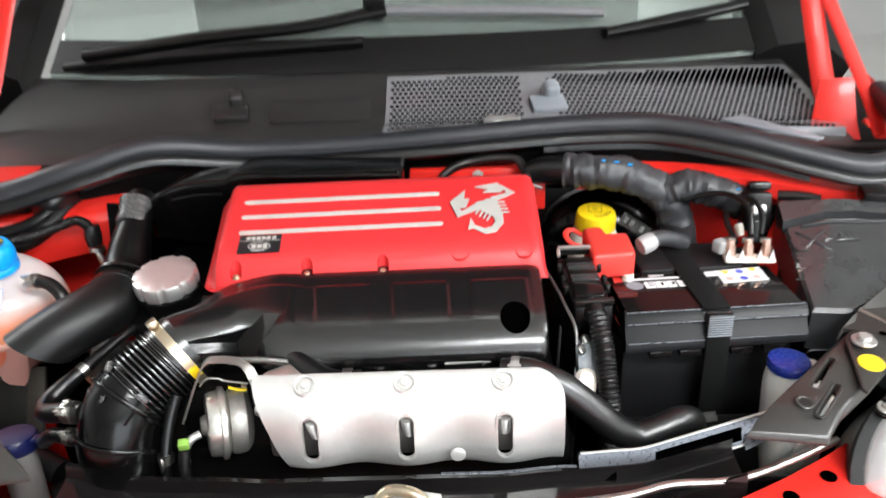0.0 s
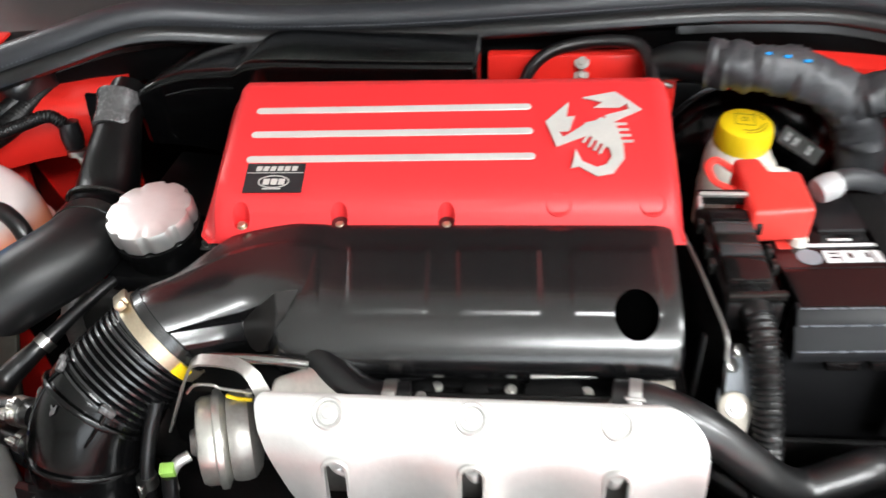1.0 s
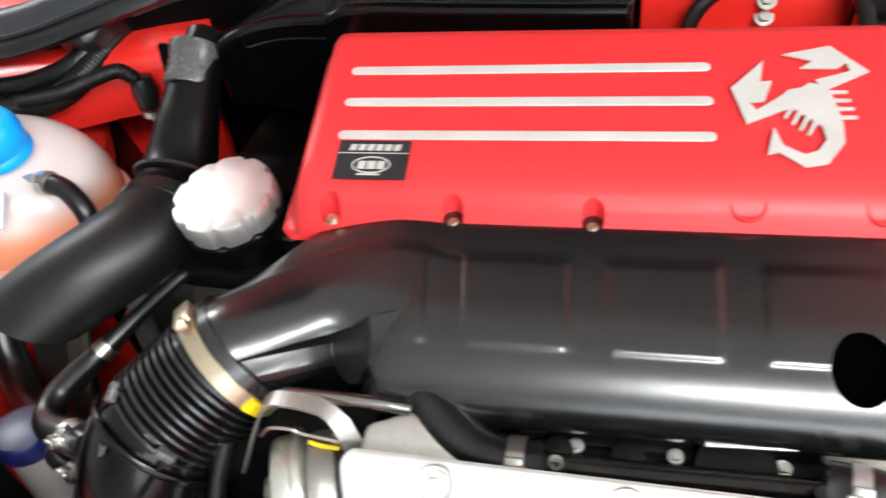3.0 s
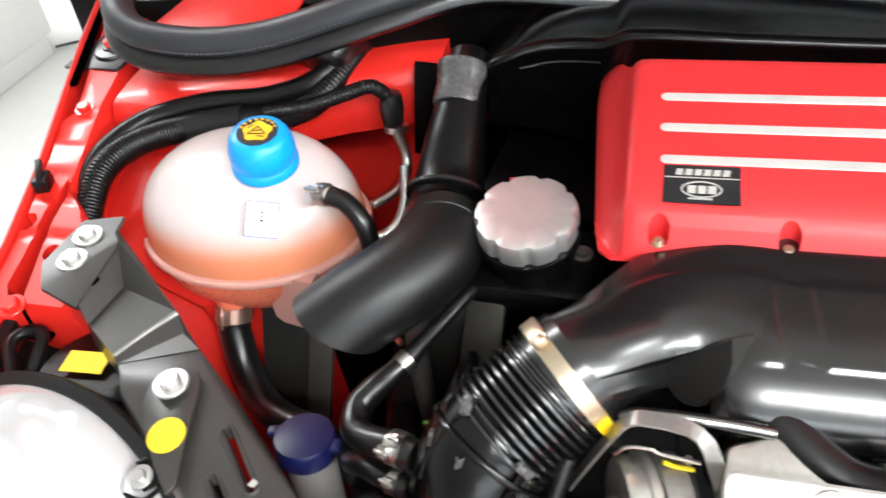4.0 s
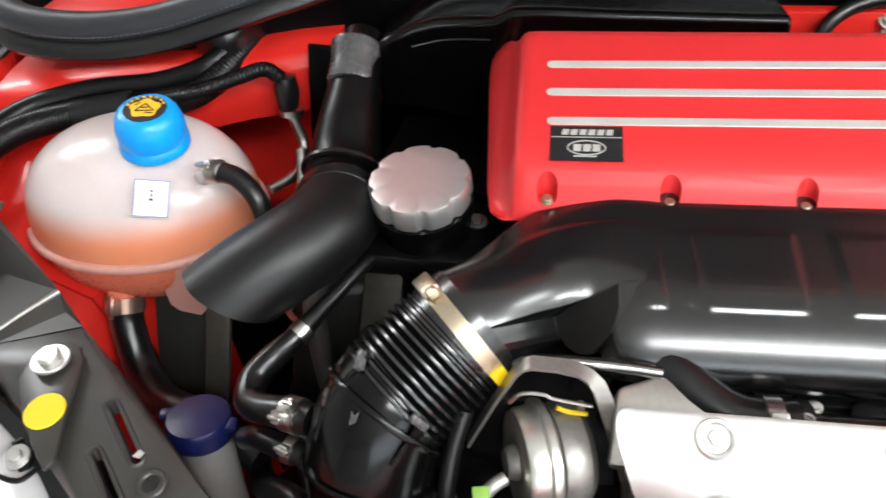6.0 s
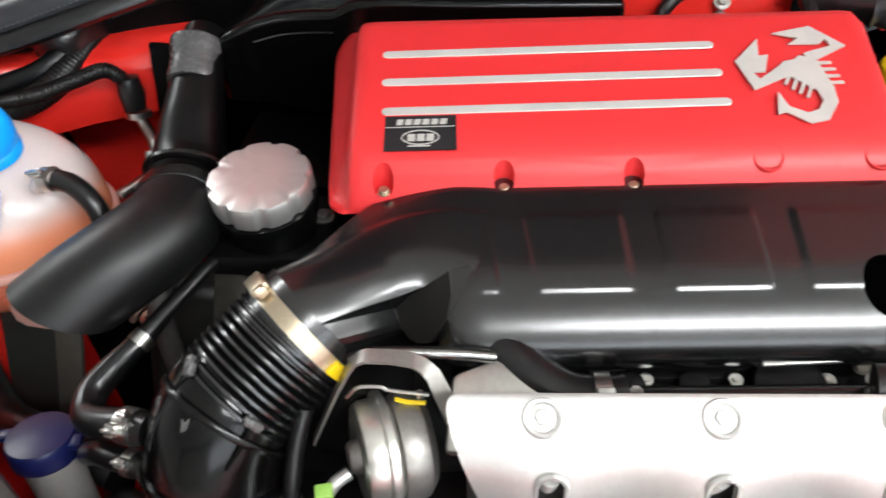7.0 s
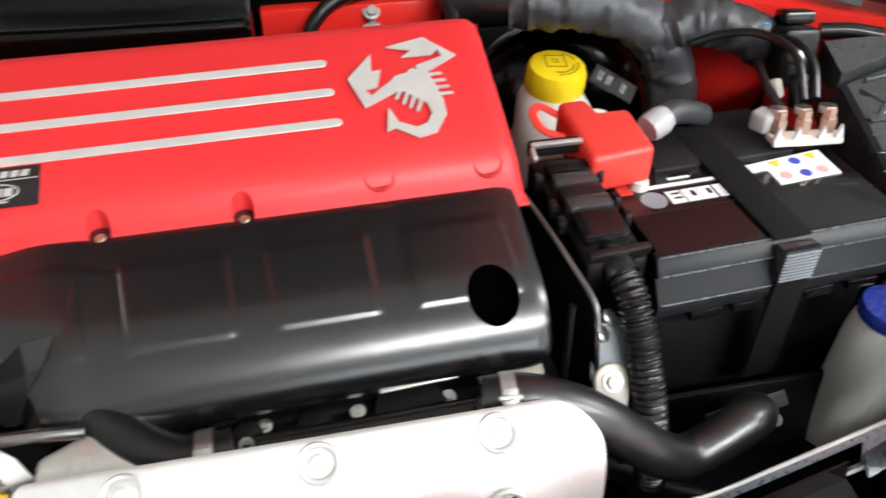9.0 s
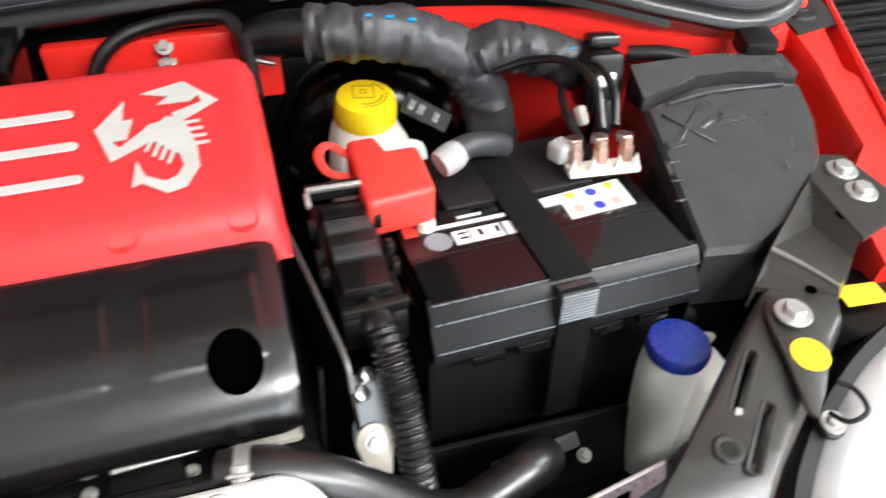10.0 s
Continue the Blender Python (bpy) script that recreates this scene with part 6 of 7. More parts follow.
        part("bulb_shroud", lathe([(0.001, 0.016), (0.008, 0.014), (0.011, 0.004), (0.012, -0.022), (0.010, -0.022)], hb @ pose(bx, by, 0.008), 24), M_STEEL, bowl)
        for k in range(5):
            w = br_ * math.sin(math.radians(35 + 27 * k))
            part("flute", tube([hb @ Vector((bx + (k - 2) * br_ * 0.36, by - w * 0.85, 0.006)), hb @ Vector((bx + (k - 2) * br_ * 0.36, by, -0.002)), hb @ Vector((bx + (k - 2) * br_ * 0.36, by + w * 0.85, 0.006))], 0.0012, 6, 5), M_STEEL, bowl)
    part("divider", loft(bmesh.new(), [[hb @ Vector((x + side * 0.004, y, z)) for x, y, z in ((-0.006, w, 0.004), (0.006, w, 0.004), (0.004, w * 0.98, 0.020), (-0.004, w * 0.98, 0.020))] for w in np.linspace(-0.085, 0.085, 7)]), M_REFLECT, lamp_thing)
    # added red lump that imitates a red reflection in the lamp
    part("red_reflection", lathe([(0.001, 0.020), (0.010, 0.017), (0.014, 0.006), (0.015, -0.006), (0.001, -0.008)], hb @ pose(-0.034 if side < 0 else 0.034, 0.052, 0.004) @ Matrix.Scale(1.1, 4), 24), M_REDCAP, lamp_thing, "added red lump standing for a reflection in the lamp")
    lens = part("lens", lathe([(0.0985, 0.010), (0.0975, 0.022), (0.088, 0.036), (0.065, 0.050), (0.035, 0.058), (0.001, 0.060), (0.001, 0.0575), (0.034, 0.0555), (0.064, 0.0475), (0.086, 0.034), (0.095, 0.021), (0.096, 0.010)], hb @ st, 48), M_LENS, lamp_thing)
    lens.visible_shadow = False
    back = part("back_cover", lathe([(0.001, 0), (0.045, 0), (0.05, -0.01), (0.05, -0.04), (0.001, -0.04)], basis(P3(0.603, 0.735, 0.781), (side * 0.1, 0.1, 0.95)), 30), M_PLASTIC, lamp_thing)
    part("cable_lug", tube([P3(0.668, 0.715, 0.775), P3(0.684, 0.738, 0.782), P3(0.682, 0.752, 0.784), P3(0.668, 0.757, 0.784), P3(0.660, 0.748, 0.782), P3(0.656, 0.722, 0.772)], 0.0055, 10), M_PLASTIC, lamp_thing)
    part("sticker", prism([(-0.020, -0.010), (0.020, -0.010), (0.020, 0.010), (-0.020, 0.010)], 0.001, basis(P3(0.603, 0.729, 0.788), (side * 0.1, -0.1, 0.97), (1, 0, 0)), 0.0002, 1), M_DOT, lamp_thing, "yellow sticker")
    part("fixing_ear", prism(circle(0.0095, 20), 0.005, pose(sx(side, 0.502 + e), 0.642 + 4 * ey, 0.783, 20, 0, 0), 0.001), M_PLASTIC, lamp_thing)
    bolt("ear_bolt", Vector((sx(side, 0.502 + e), 0.641 + 4 * ey, 0.789)), (0, -0.3, 1), 0.0050, lamp_thing, M_BOLT, 1.7)

beam = thing("front_crossmember", (MID, 0.6, 0.75), "black painted front crossmember with a bright rear flange", "crossmember")
def beam_line(x):
    d = abs(x - MID)
    f = max(0.0, min(1.0, (d - 0.10) / 0.10))
    return 0.634 + 0.014 * f * f * (3 - 2 * f) + max(0.0, d - 0.2) * 0.08, 0.738 - 0.007 * f + max(0.0, d - 0.27) * 0.27


rows = []
for x in np.linspace(MID - 0.33, MID + 0.36, 41):
    y, z = beam_line(x)
    rows.append([(x, y, z - 0.03), (x, y, z), (x, y - 0.004, z + 0.005), (x, y - 0.010, z + 0.005), (x, y - 0.014, z - 0.008), (x, y - 0.052, z - 0.012), (x, y - 0.054, z - 0.001), (x, y - 0.058, z - 0.001), (x, y - 0.062, z - 0.02), (x, y - 0.06, z - 0.05), (x, y, z - 0.05)])
part("beam", loft(bmesh.new(), rows), M_BATT, beam)
# added black sheet painting the gap under the beam as shade
part("beam_gap_shade", span(0.06, 0.46, 0.638, 0.644, 0.50, 0.716, 0.001), M_DEEP, beam, "added black sheet that keeps the gap below the beam dark")
flange = []
for x in np.linspace(0.132, 0.325, 12):
    y, z = beam_line(x)
    flange.append([(x, y - 0.012, z - 0.006), (x, y - 0.002, z + 0.018), (x, y + 0.0005, z + 0.018), (x, y - 0.0095, z - 0.007)])
part("bright_flange", loft(bmesh.new(), flange), M_FLANGE, beam, "pale galvanised flange")
recess = []
for x in np.linspace(0.212, 0.300, 8):
    y, z = beam_line(x)
    recess.append([(x, y - 0.0105, z - 0.0005), (x, y - 0.0052, z + 0.0125), (x, y - 0.0045, z + 0.0122), (x, y - 0.0098, z - 0.0008)])
# slot and hole are black pieces on the flange, shade as colour
part("flange_shade_strip", loft(bmesh.new(), recess), M_HOLE, beam, "black strip painting the shade of a flange slot")
part("flange_hole_disc", lathe([(0.0005, 0), (0.009, 0), (0.009, 0.0008), (0.0005, 0.0008)], basis((0.162, beam_line(0.162)[0] - 0.0118, beam_line(0.162)[1] - 0.004), (0, -0.92, 0.38)), 20), M_HOLE, beam)
part("end_tab", loft(bmesh.new(), [[(x, y - 0.014, z), (x, y + 0.004, z + 0.016), (x, y + 0.006, z + 0.015), (x, y - 0.012, z - 0.001)] for x, y, z in ((0.302, 0.656, 0.752), (0.320, 0.659, 0.760), (0.343, 0.664, 0.774))]), M_FLANGE, beam, "pale bent end tab")
part("edge_strip", tube([(x, beam_line(x)[0] - 0.004, beam_line(x)[1] + 0.0045) for x in np.linspace(-0.01, 0.13, 9)], 0.0022, 8), M_FLANGE, beam)
part("flange_edge", tube([(x, beam_line(x)[0] - 0.0005, beam_line(x)[1] + 0.0185) for x in np.linspace(0.134, 0.325, 14)], 0.0016, 8), M_BOLT, beam, "bright rolled edge")
part("flange_edge", tube([(x, beam_line(x)[0] - 0.0115, beam_line(x)[1] - 0.0062) for x in np.linspace(0.175, 0.325, 12)], 0.0016, 8), M_BOLT, beam, "bright rolled edge")
part("front_edge", tube([(0.05, 0.578, 0.741), (0.158, 0.586, 0.745), (0.217, 0.6027, 0.745), (0.279, 0.6066, 0.745), (0.345, 0.633, 0.745), (0.405, 0.663, 0.745)], 0.0045, 12), M_STEEL, beam, "bright rounded front edge")
latch = thing("bonnet_latch", (-0.06, 0.58, 0.74), "zinc plated bonnet latch on the crossmember", "latch")
part("plate", prism([(-0.05, -0.02), (0.05, -0.02), (0.04, 0.025), (0.01, 0.032), (-0.035, 0.025)], 0.004, pose(-0.05, 0.575, 0.7405), 0.001), M_STEEL, latch)
part("catch", tube([(-0.075, 0.585, 0.745), (-0.06, 0.59, 0.758), (-0.035, 0.585, 0.758), (-0.02, 0.578, 0.745)], 0.006, 10), M_BRASS, latch)
bolt("bolt", (-0.082, 0.575, 0.7445), (0, 0, 1), 0.007, latch)

# ---- washer bottle on the battery side ----
bottle = thing("fluid_bottle", (0.386, 0.75, 0.7), "white plastic fluid bottle with a blue cap", "fluid bottle")
bb = basis((0.3835, 0.751, 0.775), (0.02, -0.04, 1)) @ Matrix.Scale(0.88, 4)
part("cap", lathe([(0.02, 0.0035), (0.0262, 0.004), (0.0268, 0.006), (0.0268, 0.0135), (0.0255, 0.0165), (0.018, 0.0178), (0.001, 0.0182)], bb, 48), M_NAVY, bottle, "blue snap cap")
part("bottle_body", tube([(0.3835, 0.752, 0.778), (0.3840, 0.756, 0.755), (0.387, 0.760, 0.72), (0.394, 0.768, 0.66), (0.408, 0.785, 0.56)], [0.0215, 0.0226, 0.0225, 0.0222, 0.023], 32), M_NATURAL, bottle)
part("side_tank", rbox((0.04, 0.05, 0.12), pose(0.425, 0.768, 0.68, 0, 6, 0), 0.015, 3), M_NATURAL, bottle)
part("hinge_tab", rbox((0.010, 0.006, 0.012), pose(0.4115, 0.756, 0.778, 0, 20, 0), 0.002), M_CREAM, bottle)

# ---- battery ----
battery = thing("battery", (0.31, 0.88, 0.65), "black car battery held down by a woven strap", "battery")
BT = pose(0.3105, 0.797, 0.0, 0, 0, 3.2)
W = 0.1035


def bspan(x0, x1, y0, y1, z0, z1, bev=0.003, bm=None):
    return rbox((x1 - x0, y1 - y0, z1 - z0), BT @ pose((x0 + x1) / 2, (y0 + y1) / 2, (z0 + z1) / 2), bev, 2, bm)


part("case", bspan(-W, W, 0.006, 0.172, 0.645, 0.805, 0.006), M_CASE, battery)
lidf = []
for x in (-W - 0.003, -W - 0.0015, W + 0.0035, W + 0.005):
    e = 0.0015 if abs(x) > W + 0.0025 else 0.0
    lidf.append([BT @ Vector((x, y, z)) for y, z in ((0.0, 0.8325 - e), (-0.0010, 0.8320 - e), (-0.0080, 0.8215 - e), (-0.0086, 0.8205 - e), (-0.0045, 0.8185 - e), (-0.0060, 0.8155 - e), (-0.0150, 0.8010 - e), (-0.0160, 0.7995 - e), (-0.0160, 0.7880 + e), (-0.008, 0.784 + e), (0.006, 0.784 + e), (0.006, 0.8325 - e))])
part("lid_front", loft(bmesh.new(), lidf), M_LIDFACE, battery)
# pale strips imitate the light that the lid's edges catch
for y, z in ((-0.0012, 0.8322), (-0.0088, 0.8207), (-0.0162, 0.7995)):
    part("lid_edge_glint", tube([BT @ Vector((x, y, z)) for x in (-W, 0.0, W + 0.003)], 0.0008, 6, 2), M_FLANGE, battery, "thin pale strip painting the light caught by a lid edge")
part("lid_rim", bspan(-W - 0.003, W + 0.005, 0.004, 0.176, 0.785, 0.8045, 0.003), M_BATT, battery)
part("lid_step", bspan(-W - 0.001, W + 0.003, 0.004, 0.174, 0.802, 0.8195, 0.0025), M_BATT, battery)
part("lid_top", bspan(-W, W, 0.0, 0.100, 0.817, 0.833, 0.0015), M_BATT, battery)
part("lid_back", bspan(-W + 0.045, W - 0.03, 0.098, 0.172, 0.815, 0.836, 0.004), M_CASE, battery)
part("lid_end", bspan(-W, -W + 0.044, 0.102, 0.172, 0.810, 0.824, 0.003), M_CASE, battery)
part("lid_end", bspan(W - 0.029, W, 0.102, 0.172, 0.810, 0.826, 0.003), M_CASE, battery)
for x in (-0.065, -0.03, 0.03, 0.07):
    part("lid_catch", bspan(x - 0.013, x + 0.013, -0.0180, -0.006, 0.779, 0.788, 0.0015), M_BATT, battery)
part("seam_line", bspan(-W + 0.002, W - 0.002, 0.0475, 0.0485, 0.8327, 0.8334, 0), M_CASE, battery)
strap = part("strap", bspan(-0.016, 0.016, -0.006, 0.18, 0.8335, 0.8365, 0.001), M_STRAP, battery, "woven black hold-down strap")
part("strap_front", bspan(-0.014, 0.014, -0.0195, -0.0165, 0.70, 0.835, 0.001), M_STRAP, strap)
grip = part("buckle", bspan(-0.0145, 0.0145, -0.0205, -0.008, 0.805, 0.8335, 0.0015), M_FBOX, battery, "ribbed grey plastic buckle")
for k in range(9):
    part("rib", bspan(-0.0140, 0.0140, -0.0218, -0.0200, 0.8060 + k * 0.0030, 0.8075 + k * 0.0030, 0.0004), M_BUCKLE, grip)
logo = bmesh.new()
for k, w in enumerate((0.0125, 0.0130, 0.0115, 0.0095)):
    x = -0.0640 + k * 0.0137
    own = [(x, 0.0545), (x + w, 0.0545), (x + w, 0.0705), (x, 0.0705)]
    prism(own, 0.0005, BT @ pose(0, 0, 0.8332), 0, 1, logo)
for x0, x1, y0, h in ((-0.0744, -0.0142, 0.0765, 0.0042), (-0.0529, -0.0337, 0.0850, 0.0028)):
    prism([(x0, y0), (x1, y0), (x1, y0 + h), (x0, y0 + h)], 0.0005, BT @ pose(0, 0, 0.8332), 0, 1, logo)
part("maker_mark", logo, M_WHITE, battery, "plain white lettering blocks")
cuts = bmesh.new()
for x, y, w, h in ((-0.0600, 0.0598, 0.007, 0.0018), (-0.0600, 0.0655, 0.007, 0.0018), (-0.0440, 0.0600, 0.0032, 0.0070), (-0.0300, 0.0600, 0.0030, 0.0070)):
    prism([(x, y), (x + w, y), (x + w, y + h), (x, y + h)], 0.0003, BT @ pose(0, 0, 0.83375), 0, 1, cuts)
part("mark_counters", cuts, M_BATT, battery)
part("round_mark", lathe([(0.0005, 0), (0.0105, 0), (0.0105, 0.0005), (0.0005, 0.0005)], BT @ pose(-0.0765, 0.0625, 0.8332), 28), M_BUCKLE, battery)
part("polarity_mark", bspan(-0.099, -0.088, 0.074, 0.088, 0.8332, 0.8337, 0), M_REDCAP, battery)
wl = part("warning_label", prism([(0.0315, 0.0560), (0.0895, 0.0590), (0.0912, 0.0945), (0.0150, 0.0880), (0.0142, 0.0765), (0.0325, 0.0775)], 0.0006, BT @ pose(0, 0, 0.8332)), M_WHITE, battery, "white warning label with coloured signs")
for k, (x, y, m) in enumerate(((0.0434, 0.0838, M_DOT), (0.0618, 0.0838, M_BLUEINK), (0.0794, 0.0870, M_DOT), (0.0428, 0.0667, M_PINK), (0.0608, 0.0660, M_BLUEINK), (0.0771, 0.0675, M_PINK))):
    shape = [(0.0055, 0.004), (-0.0055, 0.004), (0, -0.0055)] if m is M_DOT else circle(0.0048, 20)
    part("sign", prism(shape, 0.0004, BT @ pose(x, y, 0.8339)), m, wl)

tray = thing("battery_tray", (0.31, 0.88, 0.62), "black plastic battery tray under the battery", "battery tray")
part("tray", span(0.195, 0.445, 0.775, 0.985, 0.60, 0.644, 0.006), M_MATT, tray)
part("front_wall", span(0.20, 0.44, 0.768, 0.774, 0.58, 0.70, 0.002), M_MATT, tray)

# ---- positive terminal, fuses and bracket ----
term = thing("terminal_cover", (0.208, 0.905, 0.84), "red plastic cover over the positive terminal", "terminal cover")
top = [(0.180, 0.866), (0.234, 0.873), (0.236, 0.935), (0.210, 0.934), (0.206, 0.957), (0.181, 0.955)]
part("hood", prism(top, 0.034, pose(0, 0, 0.837), 0.0055, 3), M_REDCAP, term)
part("ring_strap", tube([(0.185, 0.945, 0.86), (0.168, 0.958, 0.866), (0.158, 0.945, 0.866), (0.162, 0.926, 0.862), (0.178, 0.92, 0.858)], 0.004, 10, flat=0.6), M_REDCAP, term)
part("post", lathe([(0.001, 0), (0.008, 0), (0.007, 0.010), (0.001, 0.010)], pose(0.226, 0.875, 0.8305), 24), M_CREAM, term)
fuses = thing("fuse_carrier", (0.165, 0.835, 0.84), "black fuse carrier with clips beside the battery", "fuse carrier")
part("base", rbox((0.044, 0.130, 0.03), pose(0.164, 0.836, 0.838, 0, 0, 1), 0.004), M_PLASTIC, fuses)
part("top_bar", rbox((0.042, 0.008, 0.012), pose(0.161, 0.899, 0.864), 0.002), M_GLOSS, fuses)
part("top_edge", rbox((0.041, 0.004, 0.005), pose(0.161, 0.8945, 0.8695, 20, 0, 0), 0.001), M_BOLT, fuses)
part("side_edge", rbox((0.004, 0.012, 0.005), pose(0.1405, 0.887, 0.866, 20, 0, 0), 0.001), M_BOLT, fuses)
for y, m, h in ((0.876, M_PLASTIC, 0.012), (0.858, M_FBOX, 0.014), (0.842, M_GLOSS, 0.013), (0.828, M_FBOX, 0.014), (0.804, M_BATT, 0.010)):
    part("fuse_cover", rbox((0.034, 0.015 if y > 0.81 else 0.030, 0.014), pose(0.164, y, 0.852 + h * 0.3, 4, 0, 1), 0.003), m, fuses)
part("lower_bar", rbox((0.044, 0.006, 0.008), pose(0.1655, 0.773, 0.858, 10, 0, 4), 0.0015), M_GLOSS, fuses)
for x in (0.140, 0.188):
    for y in (0.87, 0.835, 0.815):
        part("clip", rbox((0.006, 0.009, 0.012), pose(x, y, 0.853), 0.0015), M_GLOSS, fuses)
sheet = thing("support_plate", (0.135, 0.80, 0.8), "thin black steel support plate with a bright worn edge", "support plate")
rows = []
for y, x, z in ((0.895, 0.118, 0.852), (0.86, 0.122, 0.853), (0.82, 0.128, 0.852), (0.78, 0.134, 0.848), (0.748, 0.139, 0.842), (0.738, 0.140, 0.828), (0.731, 0.141, 0.80)):
    rows.append([(x, y, z), (x + 0.0025, y, z), (x + 0.0025, y, 0.70), (x, y, 0.70)])
part("plate", loft(bmesh.new(), rows), M_GLOSS, sheet)
part("bright_edge", tube([(0.1195, 0.893, 0.8525), (0.1235, 0.86, 0.8535), (0.1295, 0.82, 0.8525), (0.1355, 0.78, 0.8485), (0.1405, 0.747, 0.8425), (0.1412, 0.736, 0.826)], 0.0018, 6), M_DULL, sheet, "worn metal edge")
part("tab", prism([(-0.020, -0.022), (0.010, -0.020), (0.019, 0.016), (-0.013, 0.020)], 0.003, basis((0.158, 0.744, 0.803), (0, -0.75, 0.66)), 0.0008), M_BUCKLE, sheet, "pale grey tab")
drop = [(0.0125 * math.cos(a), 0.0125 * math.sin(a)) for a in np.radians(np.linspace(-25, 205, 20))] + [(-0.0065, -0.026), (-0.004, -0.030), (0.004, -0.030), (0.0065, -0.026)]
lug = part("earth_lug", prism(drop, 0.006, basis((0.151, 0.727, 0.786), (0, -0.75, 0.66)), 0.0015), M_LUG, sheet, "cream coloured earth lug")
bolt("lug_bolt", (0.151, 0.7225, 0.790), (0, -0.75, 0.66), 0.005, sheet)
for o in ((0.151, 0.751, 0.822), (0.146, 0.745, 0.812)):
    part("bright_nut", prism(circle(0.006, 6), 0.006, basis(o, (0.5, -0.5, 0.7)), 0.001), M_STEEL, sheet)
part("guide_strip", rbox((0.003, 0.006, 0.075), pose(0.121, 0.735, 0.81, -12, 4, 0), 0.001), M_BLOCK, sheet)
conduit = thing("battery_cable", (0.176, 0.70, 0.71), "grey-black corrugated cable conduit beside the battery", "cable conduit")
part("sleeve", tube([(0.163, 0.79, 0.842), (0.1655, 0.776, 0.846), (0.1672, 0.764, 0.8435)], 0.0124, 18), M_RUBBER, conduit, "smooth taped sleeve")
part("corrugated_tube", tube([(0.1668, 0.767, 0.8445), (0.169, 0.752, 0.836), (0.172, 0.732, 0.812), (0.174, 0.712, 0.782), (0.176, 0.700, 0.750), (0.180, 0.695, 0.71)], 0.0110, 20, pitch=0.0048, depth=0.0009), M_RUBBER, conduit)
neg = thing("terminal_hose_joint", (0.258, 0.929, 0.85), "clear plastic elbow joint with a grey rubber hose", "hose joint")
part("joint", lathe([(0.001, 0), (0.013, 0), (0.0145, 0.006), (0.0145, 0.018), (0.012, 0.024), (0.001, 0.024)], basis((0.252, 0.926, 0.853), (0.8, 0.3, 0.25)) @ Matrix.Scale(0.88, 4), 12), M_CLEAR, neg)
part("hose", tube([(0.264, 0.932, 0.857), (0.28, 0.94, 0.858), (0.30, 0.948, 0.852), (0.318, 0.957, 0.842)], 0.0105, 16), M_TAPE, neg)
block = thing("terminal_block", (0.385, 0.90, 0.845), "white terminal block with copper studs and nuts", "terminal block")
kb = pose(0.3855, 0.903, 0.8425, 0, 0, -5)
part("tray", rbox((0.062, 0.018, 0.006), kb, 0.002), M_CREAM, block)
for x in (-0.022, 0.0, 0.022):
    part("stud", lathe([(0.001, 0), (0.0068, 0), (0.0068, 0.012), (0.0055, 0.013), (0.0055, 0.020), (0.001, 0.0205)], kb @ pose(x, 0.006, 0.002, -10, 0, 0), 6), M_COPPER, block)
    part("nut", lathe([(0.001, 0), (0.0075, 0), (0.0075, 0.006), (0.001, 0.006)], kb @ pose(x, 0.014, 0.016, -10, 0, 0), 6), M_STEEL, block)
for x in (-0.028, -0.011, 0.011, 0.026):
    part("divider", prism([(-0.004, 0), (0.004, 0), (0.0, 0.014)], 0.004, kb @ pose(x, -0.004, 0.002, 90, 0, 0), 0.001), M_WHITE, block)
part("clear_boot", rbox((0.018, 0.018, 0.018), kb @ pose(-0.032, 0.016, 0.010, 0, 0, 30), 0.004, 3), M_CLEAR, block)
for k, pts in enumerate(([(0.395, 0.93, 0.862), (0.40, 0.965, 0.888), (0.385, 1.0, 0.893), (0.36, 1.02, 0.886), (0.335, 1.03, 0.875)], [(0.41, 0.935, 0.86), (0.418, 0.96, 0.878), (0.415, 0.985, 0.888), (0.40, 1.01, 0.885)], [(0.375, 0.925, 0.855), (0.372, 0.955, 0.868), (0.38, 0.985, 0.872)])):
    part("lead", tube(pts, 0.0038, 8), M_RUBBER, block)
conn = thing("relay_connector", (0.425, 1.0, 0.87), "black relay connector block with bright clips", "connector")
part("body", rbox((0.035, 0.05, 0.055), pose(0.43, 1.015, 0.862, -15, 0, -8), 0.006), M_PLASTIC, conn)
part("cap", rbox((0.03, 0.026, 0.012), pose(0.437, 1.03, 0.893, -15, 0, -8), 0.004), M_GLOSS, conn)
part("bright_clip", rbox((0.022, 0.012, 0.014), pose(0.425, 0.992, 0.872, -25, 0, 10), 0.004), M_STEEL, conn)
part("plug", rbox((0.014, 0.012, 0.03), pose(0.412, 0.962, 0.853, -20, 0, 0), 0.003), M_PLASTIC, conn)
part("white_plug", rbox((0.010, 0.010, 0.018), pose(0.395, 0.97, 0.853, -30, 0, 20), 0.003), M_CREAM, conn)

# ---- brake fluid ----
brake = thing("brake_fluid_reservoir", (0.219, 1.06, 0.8), "cream brake fluid reservoir with a yellow cap", "brake reservoir")
rb = basis((0.219, 1.065, 0.824), (0.03, -0.12, 1))
bcap = part("cap", lathe([(0.024, -0.001), (0.029, 0.0), (0.0298, 0.004), (0.0292, 0.018), (0.027, 0.0245), (0.022, 0.0265), (0.001, 0.027)], rb, 80, flute=26, cut=0.0006), M_YELLOW, brake, "yellow screw cap with moulded warning")
rim = bmesh.new()
